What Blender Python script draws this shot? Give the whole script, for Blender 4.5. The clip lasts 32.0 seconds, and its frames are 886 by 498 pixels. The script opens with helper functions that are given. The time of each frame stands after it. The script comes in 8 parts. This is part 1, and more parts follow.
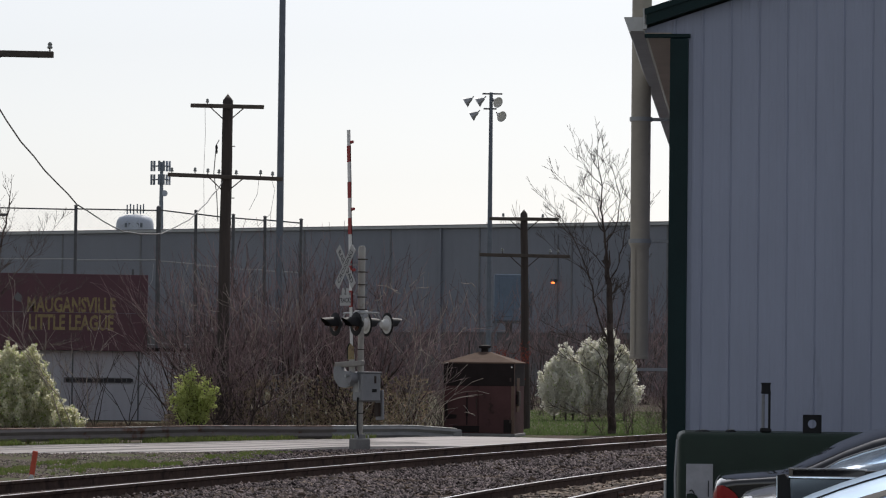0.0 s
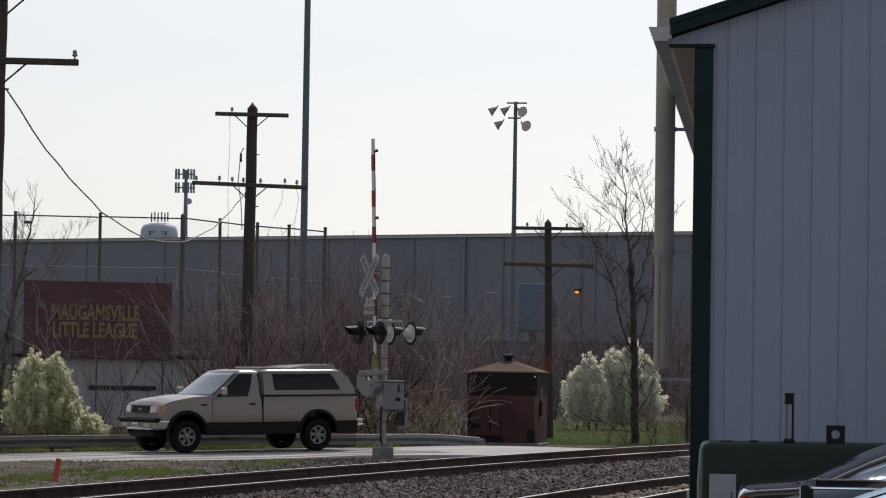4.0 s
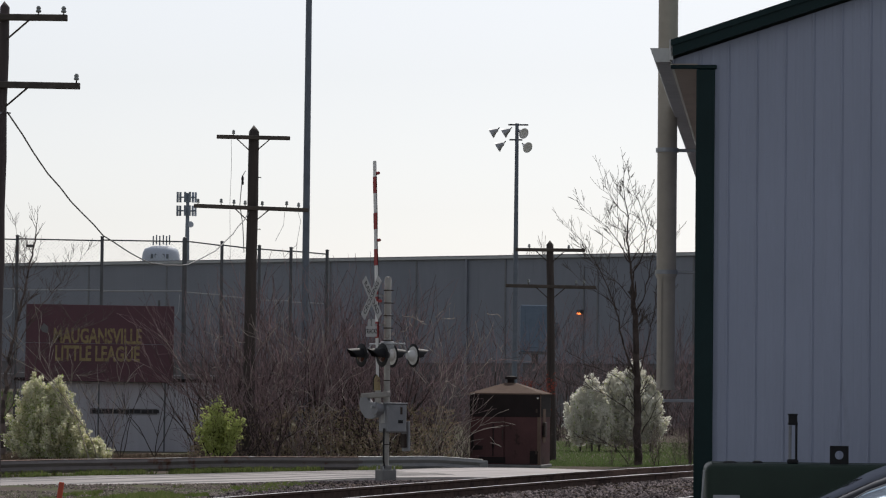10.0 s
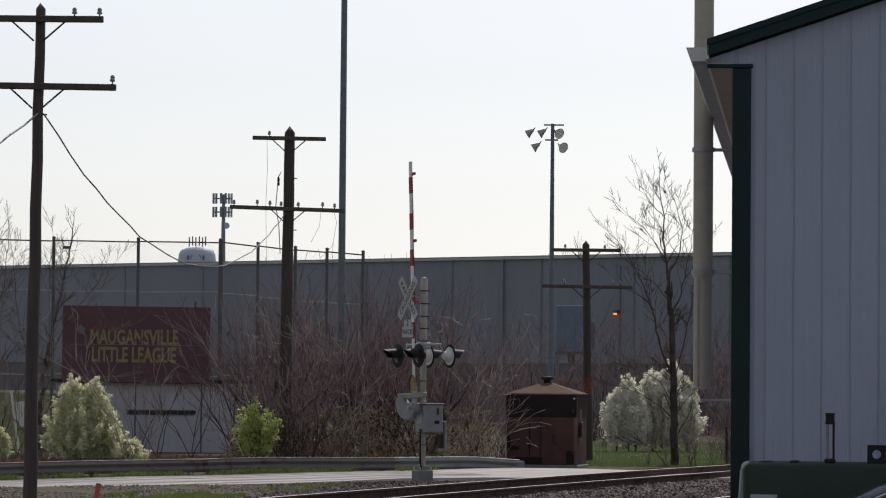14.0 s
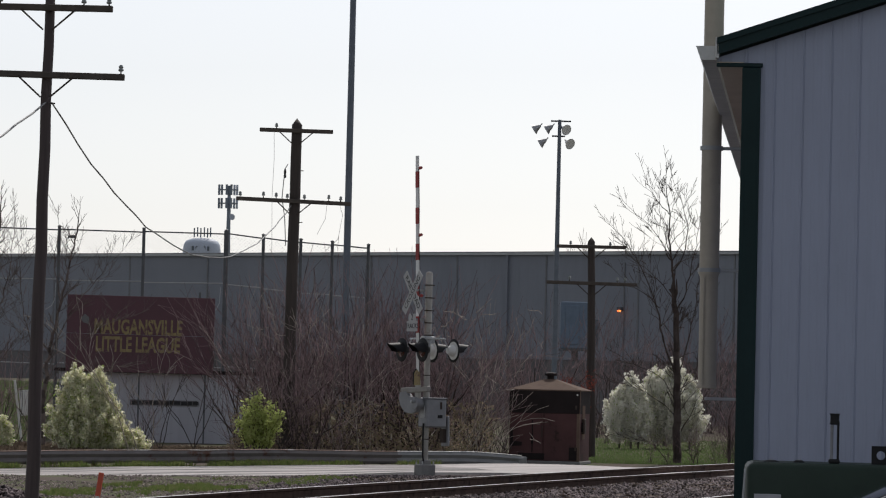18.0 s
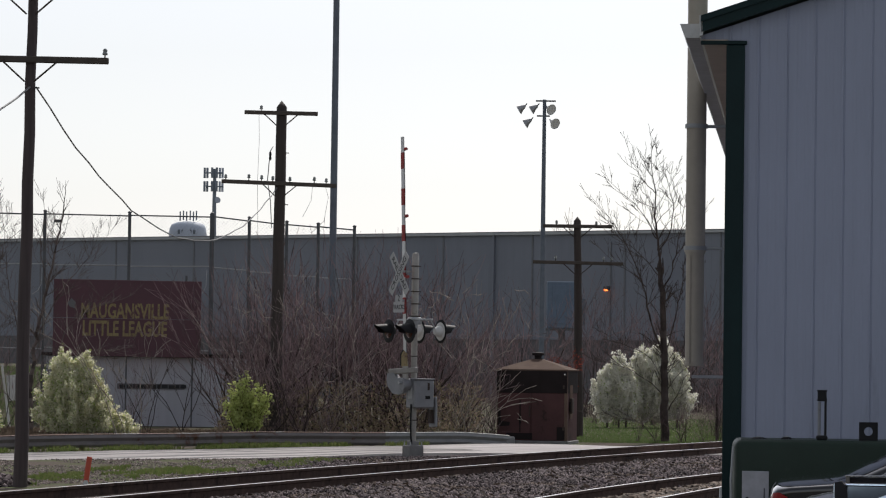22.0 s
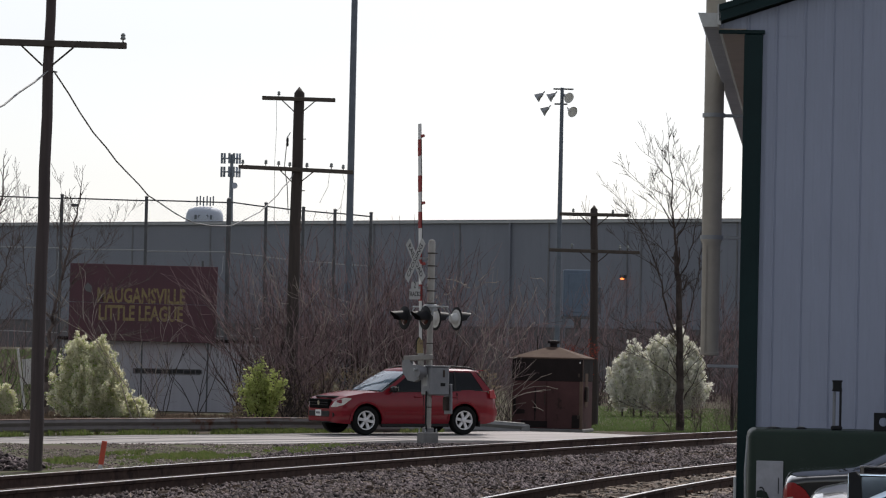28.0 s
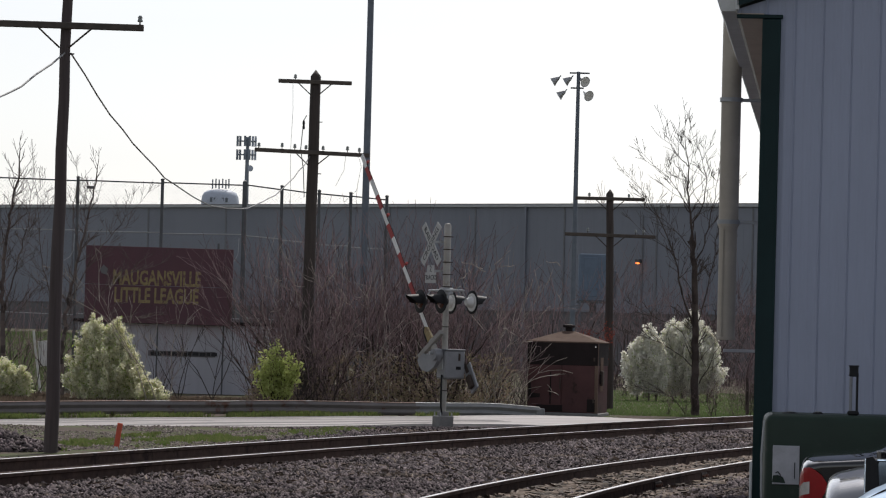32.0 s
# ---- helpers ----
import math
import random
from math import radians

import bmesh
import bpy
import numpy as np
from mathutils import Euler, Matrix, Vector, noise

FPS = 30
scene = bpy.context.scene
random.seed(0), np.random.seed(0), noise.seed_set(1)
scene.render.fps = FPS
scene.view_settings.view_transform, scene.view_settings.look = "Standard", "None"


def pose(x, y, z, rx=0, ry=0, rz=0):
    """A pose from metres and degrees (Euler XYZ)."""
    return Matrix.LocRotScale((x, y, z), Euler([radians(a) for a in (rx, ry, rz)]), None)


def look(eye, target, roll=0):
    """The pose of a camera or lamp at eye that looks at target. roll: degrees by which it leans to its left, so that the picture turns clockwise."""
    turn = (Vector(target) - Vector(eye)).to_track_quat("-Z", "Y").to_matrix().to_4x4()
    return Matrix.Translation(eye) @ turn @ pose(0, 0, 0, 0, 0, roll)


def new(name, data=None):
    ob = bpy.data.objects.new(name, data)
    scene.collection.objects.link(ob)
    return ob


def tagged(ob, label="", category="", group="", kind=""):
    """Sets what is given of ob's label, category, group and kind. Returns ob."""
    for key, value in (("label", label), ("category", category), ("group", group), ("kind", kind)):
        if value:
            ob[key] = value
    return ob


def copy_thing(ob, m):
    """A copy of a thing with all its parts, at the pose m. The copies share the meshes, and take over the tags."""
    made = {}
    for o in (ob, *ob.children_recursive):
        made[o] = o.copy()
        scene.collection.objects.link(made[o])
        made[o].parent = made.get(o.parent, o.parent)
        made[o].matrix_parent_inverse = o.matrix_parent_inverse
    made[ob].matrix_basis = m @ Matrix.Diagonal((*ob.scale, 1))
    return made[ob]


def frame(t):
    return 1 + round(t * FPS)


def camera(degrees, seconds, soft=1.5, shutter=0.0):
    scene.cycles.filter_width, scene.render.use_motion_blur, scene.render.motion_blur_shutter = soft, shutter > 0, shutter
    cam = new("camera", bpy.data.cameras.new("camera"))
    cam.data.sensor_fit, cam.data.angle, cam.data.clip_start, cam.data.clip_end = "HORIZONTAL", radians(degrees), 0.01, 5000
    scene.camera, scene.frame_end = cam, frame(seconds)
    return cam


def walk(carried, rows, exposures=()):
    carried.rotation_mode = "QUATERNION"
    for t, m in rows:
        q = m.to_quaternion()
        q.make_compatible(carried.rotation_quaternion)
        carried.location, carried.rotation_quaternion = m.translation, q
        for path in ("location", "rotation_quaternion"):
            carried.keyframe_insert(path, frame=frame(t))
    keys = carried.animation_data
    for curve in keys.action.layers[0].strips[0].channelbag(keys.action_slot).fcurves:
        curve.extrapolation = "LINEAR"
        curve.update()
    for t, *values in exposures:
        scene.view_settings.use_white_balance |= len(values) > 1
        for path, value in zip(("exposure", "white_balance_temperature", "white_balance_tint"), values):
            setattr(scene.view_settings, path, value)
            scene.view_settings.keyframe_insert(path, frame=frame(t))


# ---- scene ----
cam = camera(14.888, 32.0, soft=1.15)
# seconds, x, z, and the three turns in degrees
PATH = [
    (0.0, 0.0166, 1.9020, 91.9419, -0.6428, -1.0783),
    (0.5, 0.0131, 1.9004, 91.8090, -0.7119, -1.1888),
    (1.0, 0.0055, 1.9051, 91.7041, -0.8912, -1.3178),
    (1.5, 0.0042, 1.9028, 91.7593, -1.1613, -1.3743),
    (2.0, 0.0093, 1.9010, 92.0002, -1.1859, -1.3312),
    (2.5, 0.0125, 1.9025, 92.2149, -0.9554, -1.1496),
    (3.0, 0.0208, 1.9049, 92.1920, -0.8595, -0.8446),
    (3.5, 0.0199, 1.9019, 92.0595, -0.8487, -0.6950),
    (5.5, 0.0157, 1.9067, 92.2896, -1.0475, -0.7613),
    (6.0, 0.0151, 1.9057, 92.3424, -1.1646, -0.7722),
    (6.5, 0.0201, 1.9016, 92.4578, -0.8890, -0.8433),
    (7.0, 0.0160, 1.9055, 92.4074, -0.8093, -0.9430),
    (7.5, 0.0137, 1.9005, 92.3488, -0.7129, -0.9215),
    (8.0, 0.0128, 1.9028, 92.3865, -0.6477, -0.7875),
    (8.5, 0.0136, 1.9026, 92.4355, -0.6009, -0.6676),
    (9.0, 0.0128, 1.9025, 92.4258, -0.6072, -0.7072),
    (9.5, 0.0087, 1.9025, 92.4162, -0.7258, -0.7082),
    (10.0, 0.0124, 1.9035, 92.4597, -0.6266, -0.6407),
    (10.5, 0.0106, 1.9046, 92.4475, -0.5146, -0.5290),
    (11.0, 0.0090, 1.9027, 92.3866, -0.3793, -0.3864),
    (11.5, 0.0084, 1.9050, 92.2938, -0.4433, -0.2685),
    (12.0, 0.0051, 1.8989, 92.3191, -0.6973, -0.1931),
    (12.5, 0.0019, 1.8999, 92.4000, -0.6954, -0.1659),
    (13.0, 0.0096, 1.8993, 92.4520, -0.6108, -0.1670),
    (13.5, 0.0104, 1.9001, 92.4748, -0.5033, -0.1127),
    (14.0, 0.0085, 1.8986, 92.4645, -0.5073, -0.0292),
    (14.5, 0.0084, 1.8974, 92.5202, -0.4249, 0.0360),
    (16.5, 0.0034, 1.9017, 92.4608, -0.6419, -0.0038),
    (17.0, -0.0025, 1.8975, 92.3375, -0.9617, -0.0930),
    (17.5, -0.0048, 1.8993, 92.3362, -1.0812, -0.0269),
    (18.0, -0.0105, 1.9003, 92.3705, -1.3521, 0.0154),
    (18.5, -0.0075, 1.8984, 92.3387, -1.3600, 0.0663),
    (19.0, -0.0123, 1.8987, 92.2542, -1.2761, 0.2277),
    (19.5, -0.0067, 1.8967, 92.1522, -1.0499, 0.3379),
    (20.0, -0.0049, 1.9002, 92.1105, -0.8321, 0.2594),
    (20.5, -0.0024, 1.8975, 92.1623, -0.7993, 0.0141),
    (21.0, -0.0064, 1.9027, 92.1945, -0.7359, -0.1175),
    (21.5, -0.0079, 1.9025, 92.1356, -0.7058, -0.1368),
    (22.0, -0.0089, 1.8953, 92.0534, -0.7895, -0.1966),
    (22.5, -0.0137, 1.9002, 91.9594, -0.8521, -0.1433),
    (23.0, -0.0092, 1.8981, 91.9361, -0.8556, -0.0391),
    (23.5, -0.0092, 1.8945, 91.8723, -0.9854, 0.0196),
    (24.0, -0.0114, 1.8968, 91.8245, -1.1137, -0.0120),
    (24.5, -0.0088, 1.8967, 91.7858, -1.1053, -0.0278),
    (25.0, -0.0128, 1.8990, 91.7415, -1.1233, -0.0638),
    (25.5, -0.0119, 1.8987, 91.6923, -1.1156, -0.0943),
    (27.5, -0.0103, 1.8960, 91.8344, -1.2467, -0.0224),
    (28.0, -0.0062, 1.8940, 91.8337, -1.2557, 0.0660),
    (28.5, -0.0051, 1.9063, 91.8034, -1.0902, 0.1572),
    (29.0, -0.0060, 1.8969, 91.8020, -1.2677, 0.1239),
    (29.5, -0.0075, 1.8958, 91.8311, -1.4439, 0.0413),
    (30.0, -0.0119, 1.8982, 91.7954, -1.4928, 0.0297),
    (30.5, -0.0147, 1.8989, 91.7242, -1.5662, 0.0853),
    (31.0, -0.0220, 1.8973, 91.6541, -1.6489, 0.1902),
    (31.5, -0.0215, 1.8975, 91.6526, -1.4872, 0.3237),
    (32.0, -0.0200, 1.8926, 91.5507, -1.4905, 0.3175),
]
walk(cam, [(t, pose(x, 0, z, rx, ry, rz)) for t, x, z, rx, ry, rz in PATH],
     exposures=[(0.0, -0.06, 6400, 12.0), (2.0, 0.0, 6400, 12.0), (3.0, -0.1, 6400, 12.0), (7.0, -0.12, 6400, 12.0), (13.0, -0.1, 6400, 12.0), (20.0, -0.04, 6400, 12.0), (22.0, 0.0, 6400, 12.0), (24.0, 0.06, 6400, 12.0), (32.0, 0.07, 6400, 12.0)])


# ---- sky and sun ----
SUN_UP, SUN_TURN = 47.0, 14.0   # degrees above the horizon; degrees to the right of straight ahead
world = bpy.data.worlds.new("sky")
scene.world = world
world.use_nodes = True
wn = world.node_tree.nodes
wn.clear()
sky = wn.new("ShaderNodeTexSky")
sky.sky_type, sky.sun_disc = "NISHITA", False
sky.sun_elevation, sky.sun_rotation = radians(SUN_UP), radians(SUN_TURN)
sky.air_density, sky.dust_density, sky.ozone_density, sky.altitude = 1.0, 1.4, 1.6, 150
sky_bg = wn.new("ShaderNodeBackground")
sky_bg.inputs["Strength"].default_value = 0.112
sky_out = wn.new("ShaderNodeOutputWorld")
haze = wn.new("ShaderNodeHueSaturation")     # thin high haze takes the blue out of the sky
haze.inputs["Saturation"].default_value = 0.3
world.node_tree.links.new(sky.outputs[0], haze.inputs["Color"])
world.node_tree.links.new(haze.outputs[0], sky_bg.inputs["Color"])
world.node_tree.links.new(sky_bg.outputs[0], sky_out.inputs["Surface"])

sun = new("sun", bpy.data.lights.new("sun", "SUN"))
sun.data.energy, sun.data.angle, sun.data.color = 2.6, radians(0.6), (1.0, 0.95, 0.87)
sa, se = radians(SUN_TURN), radians(SUN_UP)
toward = Vector((math.sin(sa) * math.cos(se), math.cos(sa) * math.cos(se), math.sin(se)))
sun.matrix_world = look(toward * 50, (0, 0, 0))
scene.view_settings.exposure = 0.0


# ---- materials ----
def mat(name, c1, c2=None, scale=3.0, rough=0.6, metal=0.0, bump=0.0, bscale=40.0, coat=0.0, spec=0.5, stretch=(1, 1, 1),
        spots=None, spot_scale=1.2, spot_at=0.58, vary=0.0, glow=0.0, turn=0.0, coat_rough=0.04):
    """A surface: two colours mixed by noise, stains of a third, fine relief, and a spread from object to object."""
    m = bpy.data.materials.new(name)
    m.use_nodes = True
    nt = m.node_tree
    bsdf = nt.nodes["Principled BSDF"]
    lk = nt.links.new
    tc = nt.nodes.new("ShaderNodeTexCoord")
    mp = nt.nodes.new("ShaderNodeMapping")
    mp.vector_type = "TEXTURE"
    mp.inputs["Scale"].default_value = tuple(1 / v for v in stretch)
    mp.inputs["Rotation"].default_value = (0, 0, radians(turn))
    lk(tc.outputs["Object"], mp.inputs["Vector"])
    c2 = c2 or tuple(v * 0.75 for v in c1)

    def noise_at(s, detail=5.0, r=0.6):
        n = nt.nodes.new("ShaderNodeTexNoise")
        n.inputs["Scale"].default_value, n.inputs["Detail"].default_value, n.inputs["Roughness"].default_value = s, detail, r
        lk(mp.outputs["Vector"], n.inputs["Vector"])
        return n

    def mix(fac, a, b):
        x = nt.nodes.new("ShaderNodeMix")
        x.data_type = "RGBA"
        lk(fac, x.inputs["Factor"])
        for slot, v in ((6, a), (7, b)):
            if isinstance(v, tuple):
                x.inputs[slot].default_value = (*v, 1)
            else:
                lk(v, x.inputs[slot])
        return x.outputs[2]

    def ramp(src, lo, hi):
        r = nt.nodes.new("ShaderNodeMapRange")
        r.inputs["From Min"].default_value, r.inputs["From Max"].default_value = lo, hi
        lk(src, r.inputs["Value"])
        return r.outputs[0]

    n1 = noise_at(scale)
    col = mix(ramp(n1.outputs["Fac"], 0.3, 0.7), c1, c2)
    n2 = noise_at(scale * 6.3, 4.0, 0.7)
    fine = nt.nodes.new("ShaderNodeHueSaturation")
    lk(ramp(n2.outputs["Fac"], 0.2, 0.8), fine.inputs["Value"])
    val = nt.nodes.new("ShaderNodeMapRange")
    val.inputs["To Min"].default_value, val.inputs["To Max"].default_value = 0.86, 1.14
    lk(n2.outputs["Fac"], val.inputs["Value"])
    lk(val.outputs[0], fine.inputs["Value"])
    lk(col, fine.inputs["Color"])
    col = fine.outputs[0]
    if spots:
        n3 = noise_at(spot_scale, 7.0, 0.65)
        col = mix(ramp(n3.outputs["Fac"], spot_at, spot_at + 0.06), col, spots)
    if vary:
        oi = nt.nodes.new("ShaderNodeObjectInfo")
        isl = nt.nodes.new("ShaderNodeNewGeometry")
        add = nt.nodes.new("ShaderNodeMath")
        add.operation = "ADD"
        lk(oi.outputs["Random"], add.inputs[0])
        lk(isl.outputs["Random Per Island"], add.inputs[1])
        wrap = nt.nodes.new("ShaderNodeMath")
        wrap.operation = "FRACT"
        lk(add.outputs[0], wrap.inputs[0])
        hv = nt.nodes.new("ShaderNodeHueSaturation")
        vr = nt.nodes.new("ShaderNodeMapRange")
        vr.inputs["To Min"].default_value, vr.inputs["To Max"].default_value = 1 - vary, 1 + vary
        lk(wrap.outputs[0], vr.inputs["Value"])
        lk(vr.outputs[0], hv.inputs["Value"])
        lk(col, hv.inputs["Color"])
        col = hv.outputs[0]
    lk(col, bsdf.inputs["Base Color"])
    rr = nt.nodes.new("ShaderNodeMapRange")
    rr.inputs["To Min"].default_value, rr.inputs["To Max"].default_value = max(0.02, rough * 0.8), min(1.0, rough * 1.2)
    lk(n2.outputs["Fac"], rr.inputs["Value"])
    lk(rr.outputs[0], bsdf.inputs["Roughness"])
    bsdf.inputs["Metallic"].default_value = metal
    bsdf.inputs["Coat Weight"].default_value = coat
    bsdf.inputs["Coat Roughness"].default_value = coat_rough
    bsdf.inputs["Specular IOR Level"].default_value = spec
    if bump:
        nb = noise_at(bscale, 6.0, 0.65)
        b = nt.nodes.new("ShaderNodeBump")
        b.inputs["Strength"].default_value, b.inputs["Distance"].default_value = bump, 0.02
        lk(nb.outputs["Fac"], b.inputs["Height"])
        lk(b.outputs[0], bsdf.inputs["Normal"])
    if glow:
        bsdf.inputs["Emission Color"].default_value = (*c1, 1)
        bsdf.inputs["Emission Strength"].default_value = glow
    return m


def petal(name, c1, c2, through_light=0.5, vary=0.2):
    """Thin leaf or petal: half of the light goes through."""
    m = bpy.data.materials.new(name)
    m.use_nodes = True
    nt = m.node_tree
    nt.nodes.clear()
    lk = nt.links.new
    out = nt.nodes.new("ShaderNodeOutputMaterial")
    mx = nt.nodes.new("ShaderNodeMixShader")
    mx.inputs[0].default_value = through_light
    a, b = nt.nodes.new("ShaderNodeBsdfDiffuse"), nt.nodes.new("ShaderNodeBsdfTranslucent")
    geo = nt.nodes.new("ShaderNodeNewGeometry")
    cm = nt.nodes.new("ShaderNodeMix")
    cm.data_type = "RGBA"
    lk(geo.outputs["Random Per Island"], cm.inputs["Factor"])
    cm.inputs[6].default_value, cm.inputs[7].default_value = (*c1, 1), (*c2, 1)
    lk(cm.outputs[2], a.inputs["Color"])
    lk(cm.outputs[2], b.inputs["Color"])
    lk(a.outputs[0], mx.inputs[1])
    lk(b.outputs[0], mx.inputs[2])
    lk(mx.outputs[0], out.inputs["Surface"])
    return m


M = {}
M["grass_ground"] = mat("grass_ground", (0.095, 0.122, 0.054), (0.125, 0.108, 0.082), 0.9, 0.95, bump=0.9, bscale=18, spec=0.02, spots=(0.12, 0.098, 0.084), spot_scale=0.7, spot_at=0.48)
M["gravel"] = mat("gravel", (0.11, 0.088, 0.079), (0.05, 0.039, 0.035), 9, 0.9, bump=1.0, bscale=26, spec=0.05, spots=(0.075, 0.062, 0.052), spot_scale=0.9, spot_at=0.52)
M["stone"] = mat("stone", (0.185, 0.15, 0.152), (0.07, 0.056, 0.057), 2.2, 0.85, bump=0.3, vary=0.85, spec=0.15, spots=(0.12, 0.09, 0.075), spot_scale=0.45, spot_at=0.56)
M["road"] = mat("road", (0.62, 0.575, 0.56), (0.3, 0.276, 0.268), 0.9, 0.8, bump=0.2, bscale=40, stretch=(0.04, 1.3, 1), turn=29, spec=0.12, spots=(0.33, 0.305, 0.295), spot_scale=0.9, spot_at=0.56)
M["stone_fine"] = mat("stone_fine", (0.36, 0.3, 0.28), (0.16, 0.13, 0.122), 2.2, 0.9, bump=0.3, vary=0.7, spec=0.1)
M["lot"] = mat("lot", (0.09, 0.088, 0.085), (0.06, 0.06, 0.06), 2, 0.85, bump=0.4, bscale=70)
M["rail"] = mat("rail", (0.1, 0.066, 0.055), (0.055, 0.038, 0.033), 7, 0.9, bump=0.3, spec=0.06, spots=(0.04, 0.028, 0.025), spot_scale=2.5, spot_at=0.56)
M["rail_top"] = mat("rail_top", (0.55, 0.55, 0.56), (0.36, 0.34, 0.33), 3, 0.32, metal=0.85, spots=(0.26, 0.2, 0.17), spot_scale=0.9, spot_at=0.55)
M["tie"] = mat("tie", (0.085, 0.064, 0.05), (0.045, 0.035, 0.03), 6, 0.92, bump=0.6, bscale=30, stretch=(0.3, 1, 1), vary=0.3)
M["iron"] = mat("iron", (0.07, 0.048, 0.038), (0.04, 0.03, 0.026), 20, 0.8, metal=0.2, bump=0.3)
M["galvanised"] = mat("galvanised", (0.42, 0.43, 0.44), (0.34, 0.35, 0.36), 5, 0.5, metal=0.5, bump=0.06)
M["mast_paint"] = mat("mast_paint", (0.4, 0.385, 0.355), (0.31, 0.295, 0.27), 4, 0.55, metal=0.2, bump=0.08, spots=(0.24, 0.19, 0.15), spot_scale=5, spot_at=0.62)
M["case_grey"] = mat("case_grey", (0.27, 0.275, 0.29), (0.21, 0.215, 0.23), 4, 0.5, metal=0.2, bump=0.05, spots=(0.15, 0.145, 0.145), spot_scale=6, spot_at=0.64)
M["case_pale"] = mat("case_pale", (0.3, 0.285, 0.265), (0.22, 0.21, 0.195), 5, 0.6, bump=0.1, spots=(0.16, 0.14, 0.12), spot_scale=6, spot_at=0.6)
M["concrete"] = mat("concrete", (0.24, 0.235, 0.23), (0.18, 0.176, 0.172), 4, 0.85, bump=0.35, spec=0.2)
M["black_paint"] = mat("black_paint", (0.016, 0.016, 0.018), (0.011, 0.011, 0.012), 6, 0.6, spec=0.25)
M["white_paint"] = mat("white_paint", (0.74, 0.74, 0.72), (0.64, 0.64, 0.62), 5, 0.55, bump=0.04, spots=(0.45, 0.43, 0.4), spot_scale=7, spot_at=0.66)
# Greyer copy of white_paint: the shade on the backlit signs is in the colour.
M["sign_white"] = mat("sign_white", (0.46, 0.46, 0.46), (0.38, 0.38, 0.38), 5, 0.6, bump=0.04, spots=(0.3, 0.29, 0.28), spot_scale=7, spot_at=0.66)
M["gate_white"] = mat("gate_white", (0.78, 0.78, 0.77), (0.68, 0.68, 0.67), 5, 0.4)
M["gate_red"] = mat("gate_red", (0.36, 0.035, 0.033), (0.27, 0.028, 0.028), 5, 0.5)
M["lens_red"] = mat("lens_red", (0.06, 0.007, 0.006), (0.04, 0.005, 0.005), 9, 0.25, coat=0.3)
M["pole_wood"] = mat("pole_wood", (0.066, 0.052, 0.045), (0.04, 0.032, 0.029), 5, 0.9, bump=0.5, bscale=30, stretch=(3, 3, 0.15))
M["pole_grey"] = mat("pole_grey", (0.1, 0.077, 0.075), (0.062, 0.048, 0.047), 5, 0.9, bump=0.5, bscale=30, stretch=(3, 3, 0.15))
M["arm_wood"] = mat("arm_wood", (0.1, 0.082, 0.068), (0.06, 0.05, 0.042), 6, 0.9, bump=0.4)
M["insulator"] = mat("insulator", (0.3, 0.32, 0.31), (0.2, 0.22, 0.21), 8, 0.2, coat=0.4)
M["cable"] = mat("cable", (0.2, 0.2, 0.2), (0.13, 0.13, 0.13), 8, 0.6)
M["pole_blue"] = mat("pole_blue", (0.16, 0.185, 0.22), (0.12, 0.14, 0.17), 4, 0.55, metal=0.3, bump=0.1)
M["fence_steel"] = mat("fence_steel", (0.13, 0.135, 0.145), (0.09, 0.095, 0.1), 6, 0.6, metal=0.4)
M["warehouse"] = mat("warehouse", (0.226, 0.242, 0.282), (0.195, 0.21, 0.246), 0.25, 0.6, bump=0.05, stretch=(1, 1, 0.25))
M["warehouse_base"] = mat("warehouse_base", (0.17, 0.165, 0.17), (0.13, 0.128, 0.132), 0.5, 0.85, bump=0.2)
M["warehouse_trim"] = mat("warehouse_trim", (0.46, 0.47, 0.47), (0.38, 0.39, 0.4), 1.5, 0.5)
M["seam"] = mat("seam", (0.2, 0.205, 0.22), None, 2, 0.7)
M["blue_unit"] = mat("blue_unit", (0.145, 0.195, 0.265), (0.11, 0.15, 0.21), 1.2, 0.55, metal=0.1, spots=(0.2, 0.12, 0.06), spot_scale=1.3, spot_at=0.7)
M["siding_white"] = mat("siding_white", (0.362, 0.393, 0.5), (0.318, 0.348, 0.445), 0.6, 0.55, bump=0.06, stretch=(1, 1, 0.2), spots=(0.283, 0.308, 0.388), spot_scale=1.5, spot_at=0.62)
M["lap_grey"] = mat("lap_grey", (0.45, 0.45, 0.49), (0.38, 0.38, 0.415), 1.2, 0.7, bump=0.1, stretch=(1, 1, 0.4), spots=(0.31, 0.31, 0.33), spot_scale=0.8, spot_at=0.62)
M["blossom_cream"] = petal("blossom_cream", (0.95, 0.93, 0.87), (0.8, 0.79, 0.7), 0.6)
M["blade_dry"] = petal("blade_dry", (0.17, 0.13, 0.1), (0.1, 0.078, 0.06))
M["blade_field"] = petal("blade_field", (0.1, 0.16, 0.055), (0.15, 0.185, 0.08))
# Glass with the pale sky's reflection put into its bluish base.
M["windscreen"] = mat("windscreen", (0.13, 0.18, 0.23), (0.09, 0.13, 0.175), 1.5, 0.06, spec=0.6, coat=0.6)
M["rail_lip"] = mat("rail_lip", (0.3, 0.2, 0.16), (0.2, 0.13, 0.1), 3, 0.8, spots=(0.4, 0.38, 0.36), spot_scale=1.2, spot_at=0.55)
M["road_worn"] = mat("road_worn", (0.2, 0.192, 0.186), (0.3, 0.29, 0.28), 0.9, 0.8, bump=0.3, bscale=40, stretch=(0.08, 1.3, 1), turn=29, spec=0.1)
M["rim_steel"] = mat("rim_steel", (0.2, 0.2, 0.21), (0.13, 0.13, 0.14), 8, 0.4, metal=0.45)
